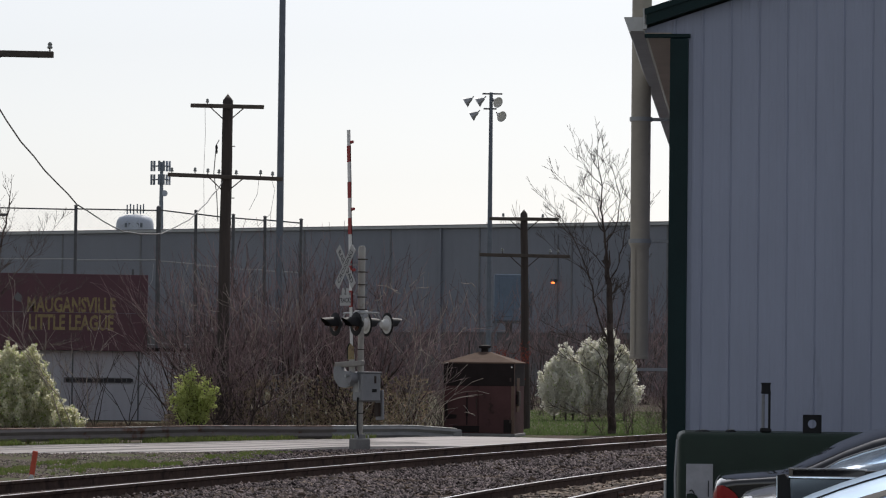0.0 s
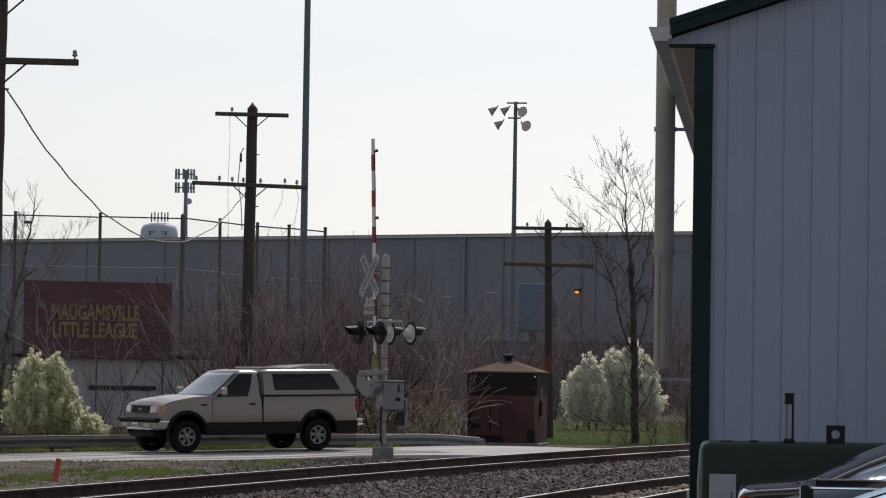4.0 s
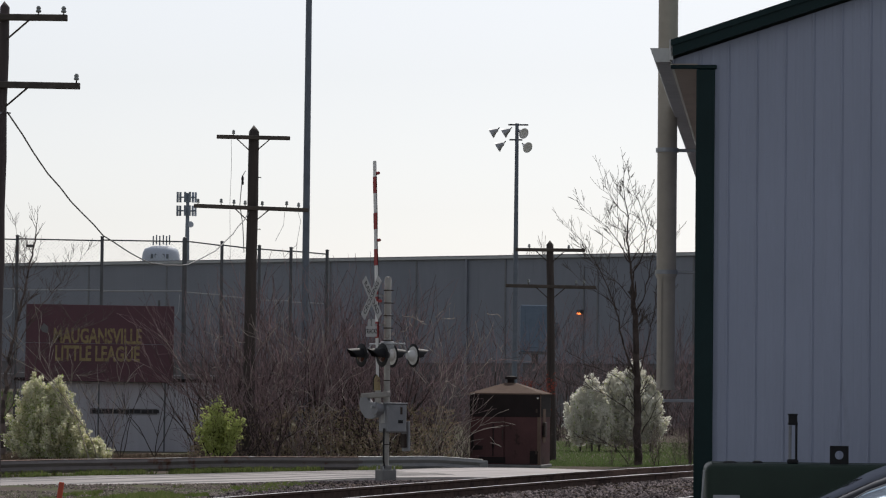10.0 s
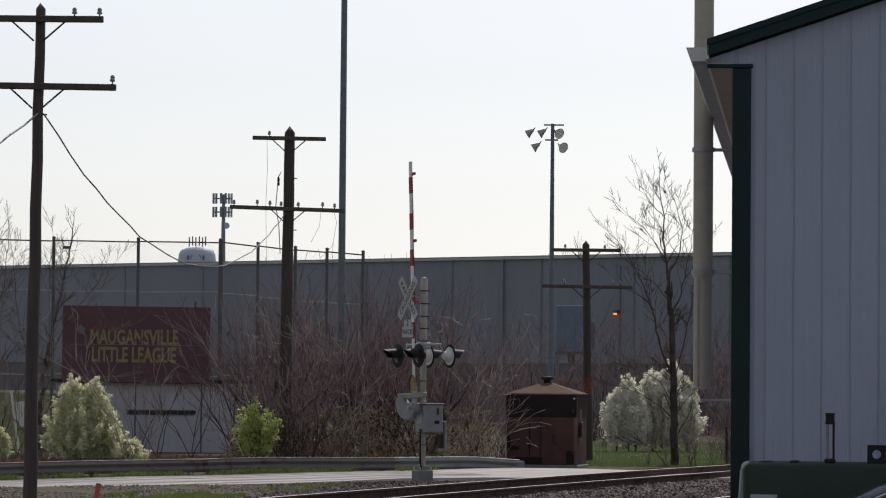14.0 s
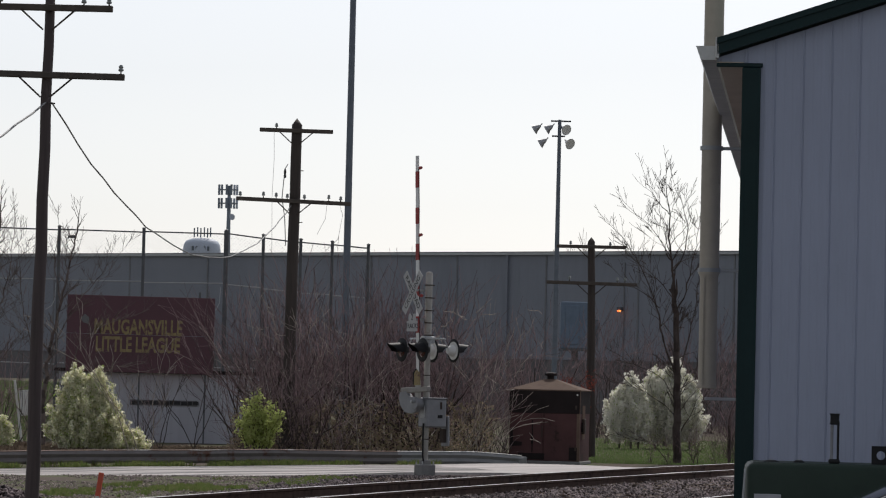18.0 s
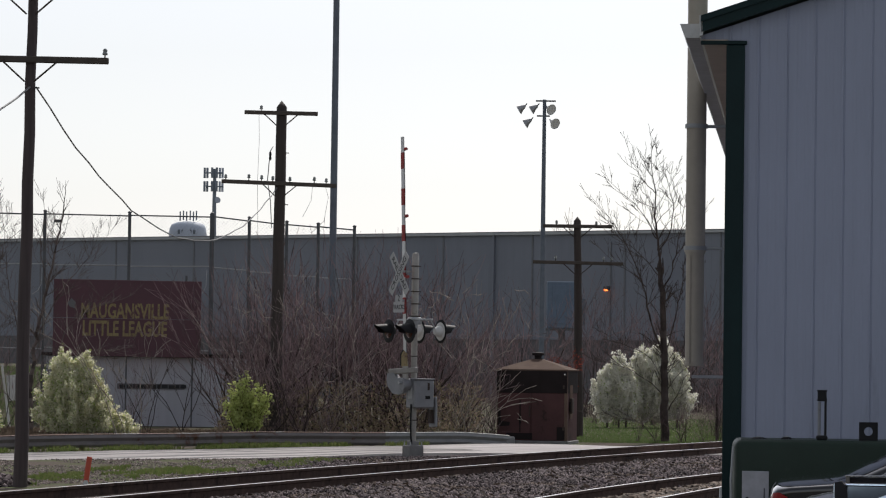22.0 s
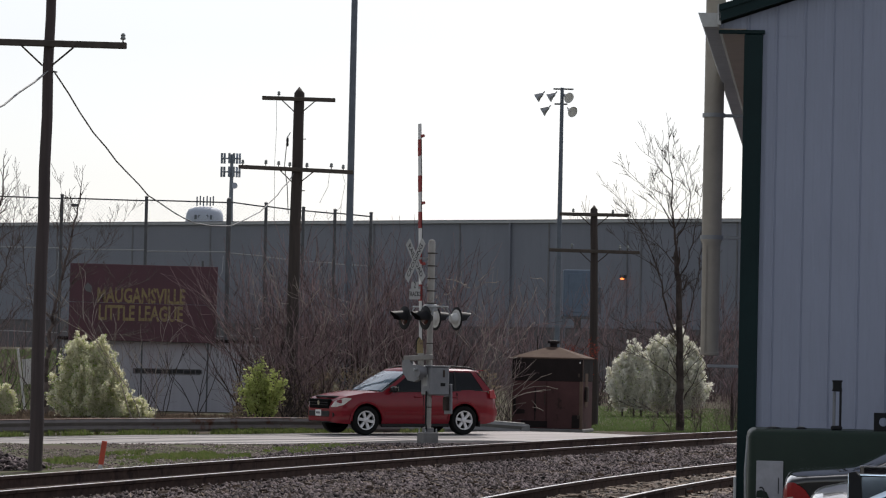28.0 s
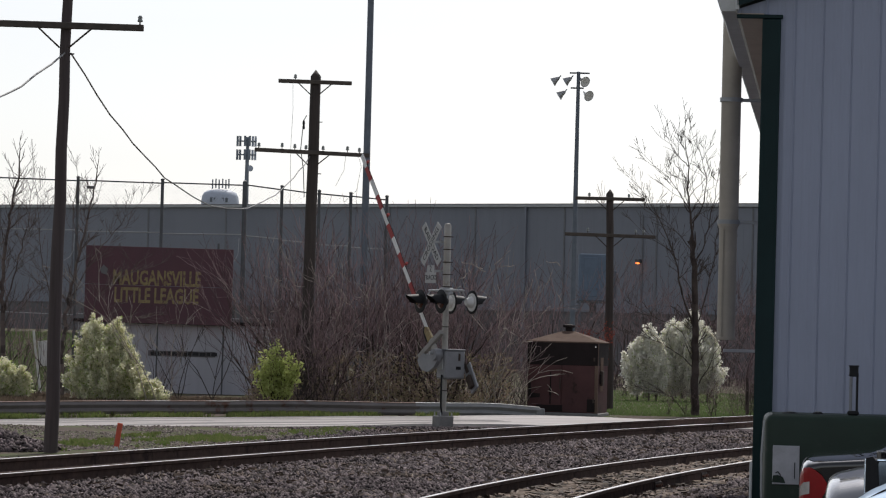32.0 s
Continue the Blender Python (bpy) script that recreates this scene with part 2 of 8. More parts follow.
M["straw"] = mat("straw", (0.2, 0.15, 0.11), (0.09, 0.062, 0.048), 2, 0.9, vary=0.7)
M["trim_green"] = mat("trim_green", (0.008, 0.027, 0.028), (0.006, 0.021, 0.022), 3, 0.5, bump=0.04, spec=0.2)
M["roof_green"] = mat("roof_green", (0.025, 0.06, 0.045), (0.018, 0.045, 0.035), 2, 0.45)
M["soffit"] = mat("soffit", (0.66, 0.55, 0.44), (0.56, 0.46, 0.36), 2, 0.7, bump=0.1)
M["gutter"] = mat("gutter", (0.62, 0.62, 0.6), (0.5, 0.5, 0.48), 4, 0.5)
M["duct"] = mat("duct", (0.47, 0.42, 0.345), (0.38, 0.34, 0.28), 2, 0.55, metal=0.2, bump=0.08, spots=(0.23, 0.18, 0.135), spot_scale=3, spot_at=0.64)
M["tank_green"] = mat("tank_green", (0.016, 0.036, 0.023), (0.012, 0.027, 0.017), 2.5, 0.5, bump=0.08, spec=0.35, spots=(0.028, 0.042, 0.03), spot_scale=3)
M["placard"] = mat("placard", (0.5, 0.5, 0.53), (0.38, 0.38, 0.4), 7, 0.8, spots=(0.2, 0.19, 0.19), spot_scale=6, spot_at=0.66)
M["kiosk_brown"] = mat("kiosk_brown", (0.1, 0.05, 0.05), (0.074, 0.038, 0.038), 1.6, 0.75, bump=0.12, spec=0.15, spots=(0.045, 0.028, 0.024), spot_scale=1.3, spot_at=0.6)
M["kiosk_dark"] = mat("kiosk_dark", (0.025, 0.019, 0.019), (0.018, 0.014, 0.014), 3, 0.8, spec=0.15)
M["kiosk_roof"] = mat("kiosk_roof", (0.16, 0.115, 0.09), (0.12, 0.082, 0.066), 3, 0.85, bump=0.1, spec=0.05)
M["sign_maroon"] = mat("sign_maroon", (0.115, 0.045, 0.06), (0.09, 0.038, 0.05), 0.8, 0.6, bump=0.08, spots=(0.13, 0.075, 0.075), spot_scale=2.5, spot_at=0.66)
M["sign_gold"] = mat("sign_gold", (0.32, 0.25, 0.11), (0.22, 0.16, 0.08), 4, 0.6, spots=(0.13, 0.065, 0.058), spot_scale=6, spot_at=0.55)
M["guard"] = mat("guard", (0.2, 0.178, 0.174), (0.15, 0.134, 0.13), 3, 0.7, metal=0.15, bump=0.1, spots=(0.11, 0.05, 0.03), spot_scale=0.9, spot_at=0.56)
M["guard_new"] = mat("guard_new", (0.26, 0.26, 0.26), (0.2, 0.2, 0.205), 3, 0.6, metal=0.2, bump=0.06)
M["rust"] = mat("rust", (0.17, 0.07, 0.04), (0.1, 0.05, 0.035), 7, 0.9, bump=0.3)
M["orange"] = mat("orange", (0.62, 0.1, 0.05), (0.5, 0.085, 0.05), 6, 0.55)
M["bark"] = mat("bark", (0.09, 0.072, 0.064), (0.05, 0.04, 0.036), 8, 0.9, bump=0.6, stretch=(2, 2, 0.4), vary=0.3, spec=0.15)
M["bark_pale"] = mat("bark_pale", (0.17, 0.135, 0.125), (0.09, 0.072, 0.068), 3, 0.9, vary=0.4, spec=0.15)
M["twig"] = mat("twig", (0.235, 0.162, 0.165), (0.137, 0.094, 0.097), 1.5, 0.85, vary=0.7)
# Paler twig; gives sunlit branches and stems their brightness by colour.
M["twig_pale"] = mat("twig_pale", (0.4, 0.35, 0.305), (0.24, 0.2, 0.17), 3, 0.8, vary=0.4)
M["blossom"] = petal("blossom", (0.93, 0.9, 0.76), (0.74, 0.73, 0.52), 0.6)
M["leaf"] = petal("leaf", (0.5, 0.6, 0.2), (0.36, 0.46, 0.13))
M["leaf_spring"] = petal("leaf_spring", (0.6, 0.64, 0.27), (0.42, 0.48, 0.16))
M["bud_red"] = petal("bud_red", (0.3, 0.07, 0.05), (0.2, 0.06, 0.05))
M["leaf_dead"] = petal("leaf_dead", (0.34, 0.25, 0.2), (0.2, 0.19, 0.11))
M["blade"] = petal("blade", (0.11, 0.17, 0.045), (0.19, 0.2, 0.085))
M["tyre"] = mat("tyre", (0.012, 0.012, 0.012), (0.008, 0.008, 0.008), 10, 0.9, bump=0.2, spec=0.15)
M["alloy"] = mat("alloy", (0.66, 0.66, 0.67), (0.52, 0.52, 0.53), 8, 0.4, metal=0.5)
M["glass_dark"] = mat("glass_dark", (0.005, 0.006, 0.008), None, 3, 0.05, spec=0.28)
# Light blue metallic base: part of the sky's reflection is in the colour.
M["car_glass"] = mat("car_glass", (0.5, 0.6, 0.72), None, 3, 0.06, metal=0.75, spec=0.6, coat=0.5)
M["chrome"] = mat("chrome", (0.7, 0.7, 0.7), (0.6, 0.6, 0.6), 8, 0.12, metal=1.0)
M["plastic"] = mat("plastic", (0.013, 0.013, 0.014), (0.009, 0.009, 0.01), 8, 0.55, spec=0.3)
M["under"] = mat("under", (0.006, 0.006, 0.006), None, 8, 0.95, spec=0.05)
M["suv_red"] = mat("suv_red", (0.19, 0.006, 0.015), (0.17, 0.005, 0.013), 1, 0.4, coat=0.65, spec=0.15)
M["truck_cream"] = mat("truck_cream", (0.235, 0.204, 0.174), (0.21, 0.182, 0.154), 1, 0.35, coat=0.6, spots=(0.185, 0.158, 0.132), spot_scale=1.5, spot_at=0.64)
M["truck_dark"] = mat("truck_dark", (0.014, 0.012, 0.012), None, 2, 0.6, spec=0.15)
M["car_black"] = mat("car_black", (0.007, 0.007, 0.009), None, 2, 0.12, spec=0.4, coat=1.0, coat_rough=0.05)
M["car_grey"] = mat("car_grey", (0.42, 0.42, 0.43), None, 2, 0.2, metal=0.6, coat=0.9, coat_rough=0.04)
# Base made bluer to put the sky's light blue into the highlights.
M["car_silver"] = mat("car_silver", (0.6, 0.79, 1.0), (0.56, 0.75, 0.96), 2, 0.34, metal=0.75, coat=0.6)
# Base kept pale to give the headlamps their glint through colour.
M["lamp_clear"] = mat("lamp_clear", (0.62, 0.58, 0.54), (0.42, 0.4, 0.38), 12, 0.12, coat=1.0)
M["lamp_amber"] = mat("lamp_amber", (0.65, 0.2, 0.03), None, 6, 0.2, coat=1.0)
M["lamp_red"] = mat("lamp_red", (0.36, 0.01, 0.012), None, 6, 0.3, spec=0.3, coat=0.2)
M["glow_lamp"] = mat("glow_lamp", (1.0, 0.2, 0.04), None, 6, 0.3, glow=3.0)
M["tower_white"] = mat("tower_white", (0.5, 0.55, 0.64), (0.44, 0.49, 0.58), 0.2, 0.6)
M["tower_grey"] = mat("tower_grey", (0.24, 0.28, 0.33), None, 0.3, 0.6)
M["ink"] = mat("ink", (0.025, 0.025, 0.028), None, 8, 0.7)


# ---- mesh helpers ----
class Geo:
    """Collects vertices and faces of one part."""

    def __init__(self):
        self.v, self.f = [], []
        self.weld = False

    def add(self, verts, faces, m=None):
        k = len(self.v)
        if m is not None:
            verts = [m @ Vector(p) for p in verts]
        self.v.extend(tuple(p) for p in verts)
        self.f.extend(tuple(i + k for i in q) for q in faces)
        return self

    def box(self, c, size, m=None, ch=0.0):
        x, y, z = (s / 2 for s in size)
        if ch <= 0:
            vs = [(c[0] + i * x, c[1] + j * y, c[2] + k * z) for k in (-1, 1) for j in (-1, 1) for i in (-1, 1)]
            return self.add(vs, [(0, 2, 3, 1), (4, 5, 7, 6), (0, 1, 5, 4), (2, 6, 7, 3), (0, 4, 6, 2), (1, 3, 7, 5)], m)
        ch = min(ch, x * 0.9, y * 0.9, z * 0.9)
        bm = bmesh.new()
        for i in (-1, 1):
            for j in (-1, 1):
                for k in (-1, 1):
                    for d in ((ch, ch, 0), (ch, 0, ch), (0, ch, ch)):
                        bm.verts.new((c[0] + i * (x - d[0]), c[1] + j * (y - d[1]), c[2] + k * (z - d[2])))
        hull = bmesh.ops.convex_hull(bm, input=bm.verts)
        bmesh.ops.dissolve_limit(bm, angle_limit=0.01, verts=bm.verts, edges=bm.edges)
        bm.verts.index_update()
        self.add([v.co.copy() for v in bm.verts], [[v.index for v in f.verts] for f in bm.faces], m)
        bm.free()
        return self

    def cyl(self, p0, p1, r0, r1=None, n=12, caps=True, m=None):
        p0, p1 = Vector(p0), Vector(p1)
        r1 = r0 if r1 is None else r1
        d = (p1 - p0).normalized()
        a = d.orthogonal().normalized()
        b = d.cross(a)
        vs = []
        for p, r in ((p0, r0), (p1, r1)):
            vs += [p + (a * math.cos(2 * math.pi * i / n) + b * math.sin(2 * math.pi * i / n)) * r for i in range(n)]
        fs = [(i, (i + 1) % n, n + (i + 1) % n, n + i) for i in range(n)]
        if caps:
            fs += [tuple(range(n - 1, -1, -1)), tuple(range(n, 2 * n))]
        return self.add(vs, fs, m)

    def tube(self, pts, r, n=6, m=None):
        for a, b in zip(pts, pts[1:]):
            self.cyl(a, b, r, r, n, True, m)
        return self

    def lathe(self, prof, n=24, m=None):
        """prof: (radius, height) along the local z axis."""
        vs, fs = [], []
        for r, h in prof:
            vs += [(r * math.cos(2 * math.pi * i / n), r * math.sin(2 * math.pi * i / n), h) for i in range(n)]
        for j in range(len(prof) - 1):
            fs += [(j * n + i, j * n + (i + 1) % n, (j + 1) * n + (i + 1) % n, (j + 1) * n + i) for i in range(n)]
        return self.add(vs, fs, m)

    def sweep(self, path, prof, close=True, cap=True):
        """A profile (side, up) carried along a level path of points."""
        k, vs, fs = len(prof), [], []
        for i, p in enumerate(path):
            a, b = Vector(path[max(i - 1, 0)]), Vector(path[min(i + 1, len(path) - 1)])
            d = b - a
            d.z = 0
            d.normalize()
            s = Vector((d.y, -d.x, 0))
            vs += [Vector(p) + s * q[0] + Vector((0, 0, q[1])) for q in prof]
        for i in range(len(path) - 1):
            for j in range(k if close else k - 1):
                fs.append((i * k + j, i * k + (j + 1) % k, (i + 1) * k + (j + 1) % k, (i + 1) * k + j))
        if close and cap:
            fs += [tuple(range(k - 1, -1, -1)), tuple((len(path) - 1) * k + j for j in range(k))]
        return self.add(vs, fs)

    def plate(self, poly, thick, m=None):
        """A flat outline in x and z, thick along y."""
        n = len(poly)
        vs = [(x, -thick / 2, z) for x, z in poly] + [(x, thick / 2, z) for x, z in poly]
        fs = [tuple(range(n)), tuple(range(2 * n - 1, n - 1, -1))] + [(i, n + i, n + (i + 1) % n, (i + 1) % n) for i in range(n)]
        return self.add(vs, fs, m)

    def grid(self, rows):
        """A sheet through rows of points."""
        k, vs, fs = len(rows[0]), [], []
        for r in rows:
            vs += r
        for i in range(len(rows) - 1):
            fs += [(i * k + j, i * k + j + 1, (i + 1) * k + j + 1, (i + 1) * k + j) for j in range(k - 1)]
        return self.add(vs, fs)

    def mesh(self, name, smooth=0.0):
        me = bpy.data.meshes.new(name)
        me.from_pydata([tuple(p) for p in self.v], [], self.f)
        if self.weld:
            bm = bmesh.new()
            bm.from_mesh(me)
            bmesh.ops.remove_doubles(bm, verts=bm.verts, dist=0.0005)
            bmesh.ops.recalc_face_normals(bm, faces=bm.faces)
            bm.to_mesh(me)
            bm.free()
        if smooth:
            me.polygons.foreach_set("use_smooth", [True] * len(me.polygons))
            me.set_sharp_from_angle(angle=radians(smooth))
        me.validate()
        me.update()
        return me


def part(name, geo, material, parent=None, label="", smooth=0.0, at=None):
    """Links one mesh under a thing or part (or at top level)."""
    me = geo if isinstance(geo, bpy.types.Mesh) else geo.mesh(name, smooth)
    if not me.materials:
        me.materials.append(M[material])
    ob = new(name, me)
    ob.parent = parent
    if at is not None:
        ob.matrix_basis = at
    return tagged(ob, label)


def rounded(c, size, r, seg=4):
    """A box with rounded edges."""
    bm = bmesh.new()
    bmesh.ops.create_cube(bm, size=1.0, matrix=Matrix.Translation(c) @ Matrix.Diagonal((*size, 1)))
    bmesh.ops.bevel(bm, geom=bm.edges[:] + bm.verts[:], offset=r, segments=seg, profile=0.5, affect="EDGES")
    bm.verts.index_update()
    g = Geo().add([v.co.copy() for v in bm.verts], [[v.index for v in f.verts] for f in bm.faces])
    bm.free()
    return g


def thing(name, label, category, m=None, group="", kind=""):
    ob = new(name)
    ob.empty_display_size = 0.2
    if m is not None:
        ob.matrix_basis = m
    return tagged(ob, label, category, group, kind)


def lettering(text, size, m, material, parent, depth=0.004, name="lettering", stretch=1.0, bold=0.0):
    cu = bpy.data.curves.new(name, "FONT")
    cu.body, cu.size, cu.align_x, cu.align_y, cu.extrude = text, size, "CENTER", "CENTER", depth
    cu.resolution_u, cu.offset = 2, bold
    tmp = bpy.data.objects.new(name, cu)
    scene.collection.objects.link(tmp)
    bpy.context.view_layer.update()
    me = bpy.data.meshes.new_from_object(tmp)
    bpy.data.objects.remove(tmp)
    bpy.data.curves.remove(cu)
    for v in me.vertices:
        v.co.x *= stretch
    me.materials.clear()
    return part(name, me, material, parent, at=m)


def fast_mesh(name, verts, faces_n, per):
    """A mesh from an array of vertices and one of faces with the same number of corners."""
    me = bpy.data.meshes.new(name)
    me.vertices.add(len(verts))
    me.vertices.foreach_set("co", np.asarray(verts, dtype=np.float32).ravel())
    f = np.asarray(faces_n, dtype=np.int32)
    me.loops.add(f.size)
    me.loops.foreach_set("vertex_index", f.ravel())
    me.polygons.add(len(f))
    me.polygons.foreach_set("loop_start", np.arange(0, f.size, per, dtype=np.int32))
    me.update(calc_edges=True)
    me.validate()
    return me


# ---- plan ----
# the road: a line of centre points by distance s from beside the signal; it bends a little before the crossing
ROAD_S = [-60 + 0.5 * i for i in range(361)]
ROAD_P = [None] * len(ROAD_S)


def road_heading(s):
    return radians(32 - 10 * min(max((s + 1) / 7, 0), 1))


i0 = ROAD_S.index(0.0)
ROAD_P[i0] = Vector((-2.19, 80.9))
for i in range(i0 + 1, len(ROAD_S)):
    h = road_heading(ROAD_S[i] - 0.25)
    ROAD_P[i] = ROAD_P[i - 1] + Vector((math.cos(h), math.sin(h))) * 0.5
for i in range(i0 - 1, -1, -1):
    h = road_heading(ROAD_S[i] + 0.25)
    ROAD_P[i] = ROAD_P[i + 1] - Vector((math.cos(h), math.sin(h))) * 0.5
ROAD_ARR = np.array([tuple(p) for p in ROAD_P])


def road_z(s):
    return float(np.interp(s, [-30, -8.7, -6.7, -4.8, -2, 0.3, 3, 5.5, 7.5, 9.5, 12, 14, 40], [-0.51, -0.2, -0.15, -0.11, -0.08, -0.03, 0.0, 0.06, 0.05, -0.01, 0.03, 0.04, -0.02]))


def road_at(s, side=0.0):
    """A point of the road: s along it, side metres to its far side."""
    x, y = np.interp(s, ROAD_S, ROAD_ARR[:, 0]), np.interp(s, ROAD_S, ROAD_ARR[:, 1])
    h = road_heading(s)
    return Vector((x - math.sin(h) * side, y + math.cos(h) * side, road_z(s)))


def near_edge(s):
    return float(np.interp(s, [-60, 0, 2, 6, 9, 120], [-2.6, -2.6, -3.2, -6.2, -6.6, -6.6]))


def far_edge(s):
    return float(np.interp(s, [-60, 0, 6, 120], [2.6, 2.6, 3.3, 3.3]))


def ground_z(x, y):
    """Height of the ground sheet: level, with a swell along the road."""
    d = np.hypot(ROAD_ARR[:, 0] - x, ROAD_ARR[:, 1] - y)
    k = int(d.argmin())
    s = ROAD_S[k]
    h = road_heading(s)
    off = -(x - ROAD_ARR[k, 0]) * math.sin(h) + (y - ROAD_ARR[k, 1]) * math.cos(h)
    reach = -off - 2.6 if off < 0 else off - 2.6
    w = min(max((reach - 0.6) / (4.5 if off < 0 else 5.0), 0), 1)
    w = w * w * (3 - 2 * w)
    base = 0.0 if y < 125 else min((y - 125) * 0.004, 0.6)
    near = road_z(s) - 0.06 - (0.1 * min(max(-s / 10, 0), 1) if off < 0 else 0.0)
    return near * (1 - w) + (base - 0.01) * w


def main_x(y):
    return -1.328 + 0.29875 * (y - 55) + 0.001194 * (y - 55) ** 2


def side_x(y):
    k = min(y, 75.0) - 50
    return 3.18 + 0.262 * k + 0.0036 * k * k + max(0.0, y - 75) * (0.262 + 0.0072 * 25)


# ---- ground, road, ballast ----
xs = sorted(set([-2600, -1500, -800, -400, -200, -120, -80, -60, -45, -35] + [-30 + 1.0 * i for i in range(61)] + [35, 45, 60, 80, 120, 200, 400, 800, 1500, 2600]))
ys = sorted(set([-300, -150, -60, -20, 0, 10, 20, 30] + [35 + 1.0 * i for i in range(76)] + [115, 120, 125, 130, 140, 150, 170, 200, 240, 300, 400, 600, 1000, 1700, 2800, 4500]))
g = Geo()
g.grid([[(x, y, ground_z(x, y)) for x in xs] for y in ys])
ground = part("ground", g, "grass_ground", smooth=60)
tagged(ground, "patchy green spring grass and bare earth", "ground", kind="structure")

# asphalt road with a low hump at the rails
g = Geo()
rows = []
for s in [-58 + 1.0 * i for i in range(150)]:
    a, b = near_edge(s), far_edge(s)
    dip = 0.1 * min(max(-s / 10, 0), 1)
    row = []
    for j in range(9):
        k = j / 8
        p = road_at(s, a + (b - a) * k)
        p.z += 0.03 * math.sin(math.pi * k) - dip * max(0, 1 - 2 * k)
        row.append(tuple(p))
    row = [(row[0][0], row[0][1], row[0][2] - 0.12)] + row + [(row[-1][0], row[-1][1], row[-1][2] - 0.12)]
    rows.append(row)
g.grid(rows)
road = part("road", g, "road", smooth=40)
tagged(road, "sun-bleached grey asphalt road", "road", kind="structure")

# worn dark strips and patched joints along the road
for k, (o, w) in enumerate(((-2.1, 0.22), (-1.35, 0.4), (-0.25, 0.16), (0.75, 0.4), (1.7, 0.2), (2.25, 0.25))):
    rows = []
    for i in range(240):
        s = -50 + 0.3 * i
        a, b = near_edge(s), far_edge(s)
        if s > 3:
            break
        dip = 0.1 * min(max(-s / 10, 0), 1)
        row = []
        ww = w * (0.55 + 0.9 * max(0.0, 0.5 + noise.noise((s * 0.35, o * 7, 2))))
        oo = o + 0.12 * noise.noise((s * 0.2, o * 3, 8))
        for d in (-ww / 2, 0, ww / 2):
            q = (oo + d - a) / (b - a)
            p = road_at(s, oo + d)
            row.append((p.x, p.y, p.z + 0.03 * math.sin(math.pi * q) - dip * max(0, 1 - 2 * q) + 0.006))
        rows.append(row)
    part("worn_strip", Geo().grid(rows), "road_worn", road, "darker worn strip of asphalt")

# grassy bank that rises beyond the fence, past the end of the hut
def bank_z(x, y):
    up = min(max((y - 101) / 22, 0), 1)
    return ground_z(x, y) + 1.75 * up * up * (3 - 2 * up) * min(1.0, max(0.0, (-12.6 - x) / 0.8))


g = Geo().grid([[(x, y, bank_z(x, y) - 0.02 if y > 100 and x < -12.4 else ground_z(x, y) - 0.15) for x in (-60, -45, -35, -28, -24, -20, -18, -16, -14.5, -13.6, -13, -12.4)] for y in (100, 103, 106, 109, 112, 115, 118, 121, 124, 130, 140, 160, 185)])
tagged(part("bank", g, "grass_ground", smooth=60), "grassy bank beyond the ballpark fence", "bank", kind="structure")

# parking ground in front of the steel building
g = Geo().box((14, 12, 0.005), (40, 34, 0.03))
tagged(part("pavement", g, "lot"), "dark asphalt of the parking lot", "pavement", kind="structure")


def bed_left(y):
    return float(np.interp(y, [10, 45, 50, 56, 62, 66, 70, 74, 130], [2.4, 2.4, 2.6, 3.4, 4.2, 5.2, 7.0, 6.0, 4.0]))


g = Geo()
rows = []
for y in [14 + 1.0 * i for i in range(110)]:
    x0 = main_x(y)
    a, b = x0 - bed_left(y) - 0.35, max(x0 + 2.0, side_x(y) + 3.0) if y < 76 else x0 + 2.5
    row = []
    for j in range(25):
        k = j / 24
        x = a + (b - a) * k
        edge = min(k, 1 - k) * 24
        row.append((x, y, ground_z(x, y) + (0.006 if edge > 0.9 else -0.03) + 0.012 * noise.noise((x * 1.1, y * 1.1, 0))))
    rows.append(row)
g.grid(rows)
tagged(part("ballast", g, "gravel", smooth=60), "bed of grey-brown crushed stone under the rails", "ballast", kind="structure")


def stones(name, n, where, size, seed, label, material="stone"):
    """Loose stones: n small lumps at places that the function where gives."""
    rng = np.random.default_rng(seed)
    base = np.array([(1, 0, 0), (-1, 0, 0), (0, 1, 0), (0, -1, 0), (0, 0, 1), (0, 0, -1)], float)
    tri = np.array([(0, 2, 4), (2, 1, 4), (1, 3, 4), (3, 0, 4), (2, 0, 5), (1, 2, 5), (3, 1, 5), (0, 3, 5)])
    pts = where(rng, n)
    v = base[None] * rng.uniform(0.55, 1.25, (len(pts), 6, 1)) * (size * rng.uniform(0.5, 1.35, (len(pts), 1, 1)))
    v += rng.normal(0, size * 0.18, v.shape)
    a = rng.uniform(0, 6.283, len(pts))
    c, s = np.cos(a)[:, None], np.sin(a)[:, None]
    v = np.stack([v[:, :, 0] * c - v[:, :, 1] * s, v[:, :, 0] * s + v[:, :, 1] * c, v[:, :, 2] * 0.8], 2) + pts[:, None]
    f = tri[None] + (np.arange(len(pts)) * 6)[:, None, None]
    return tagged(part(name, fast_mesh(name, v.reshape(-1, 3), f.reshape(-1, 3), 3), material), label, "stones", kind="stuff")


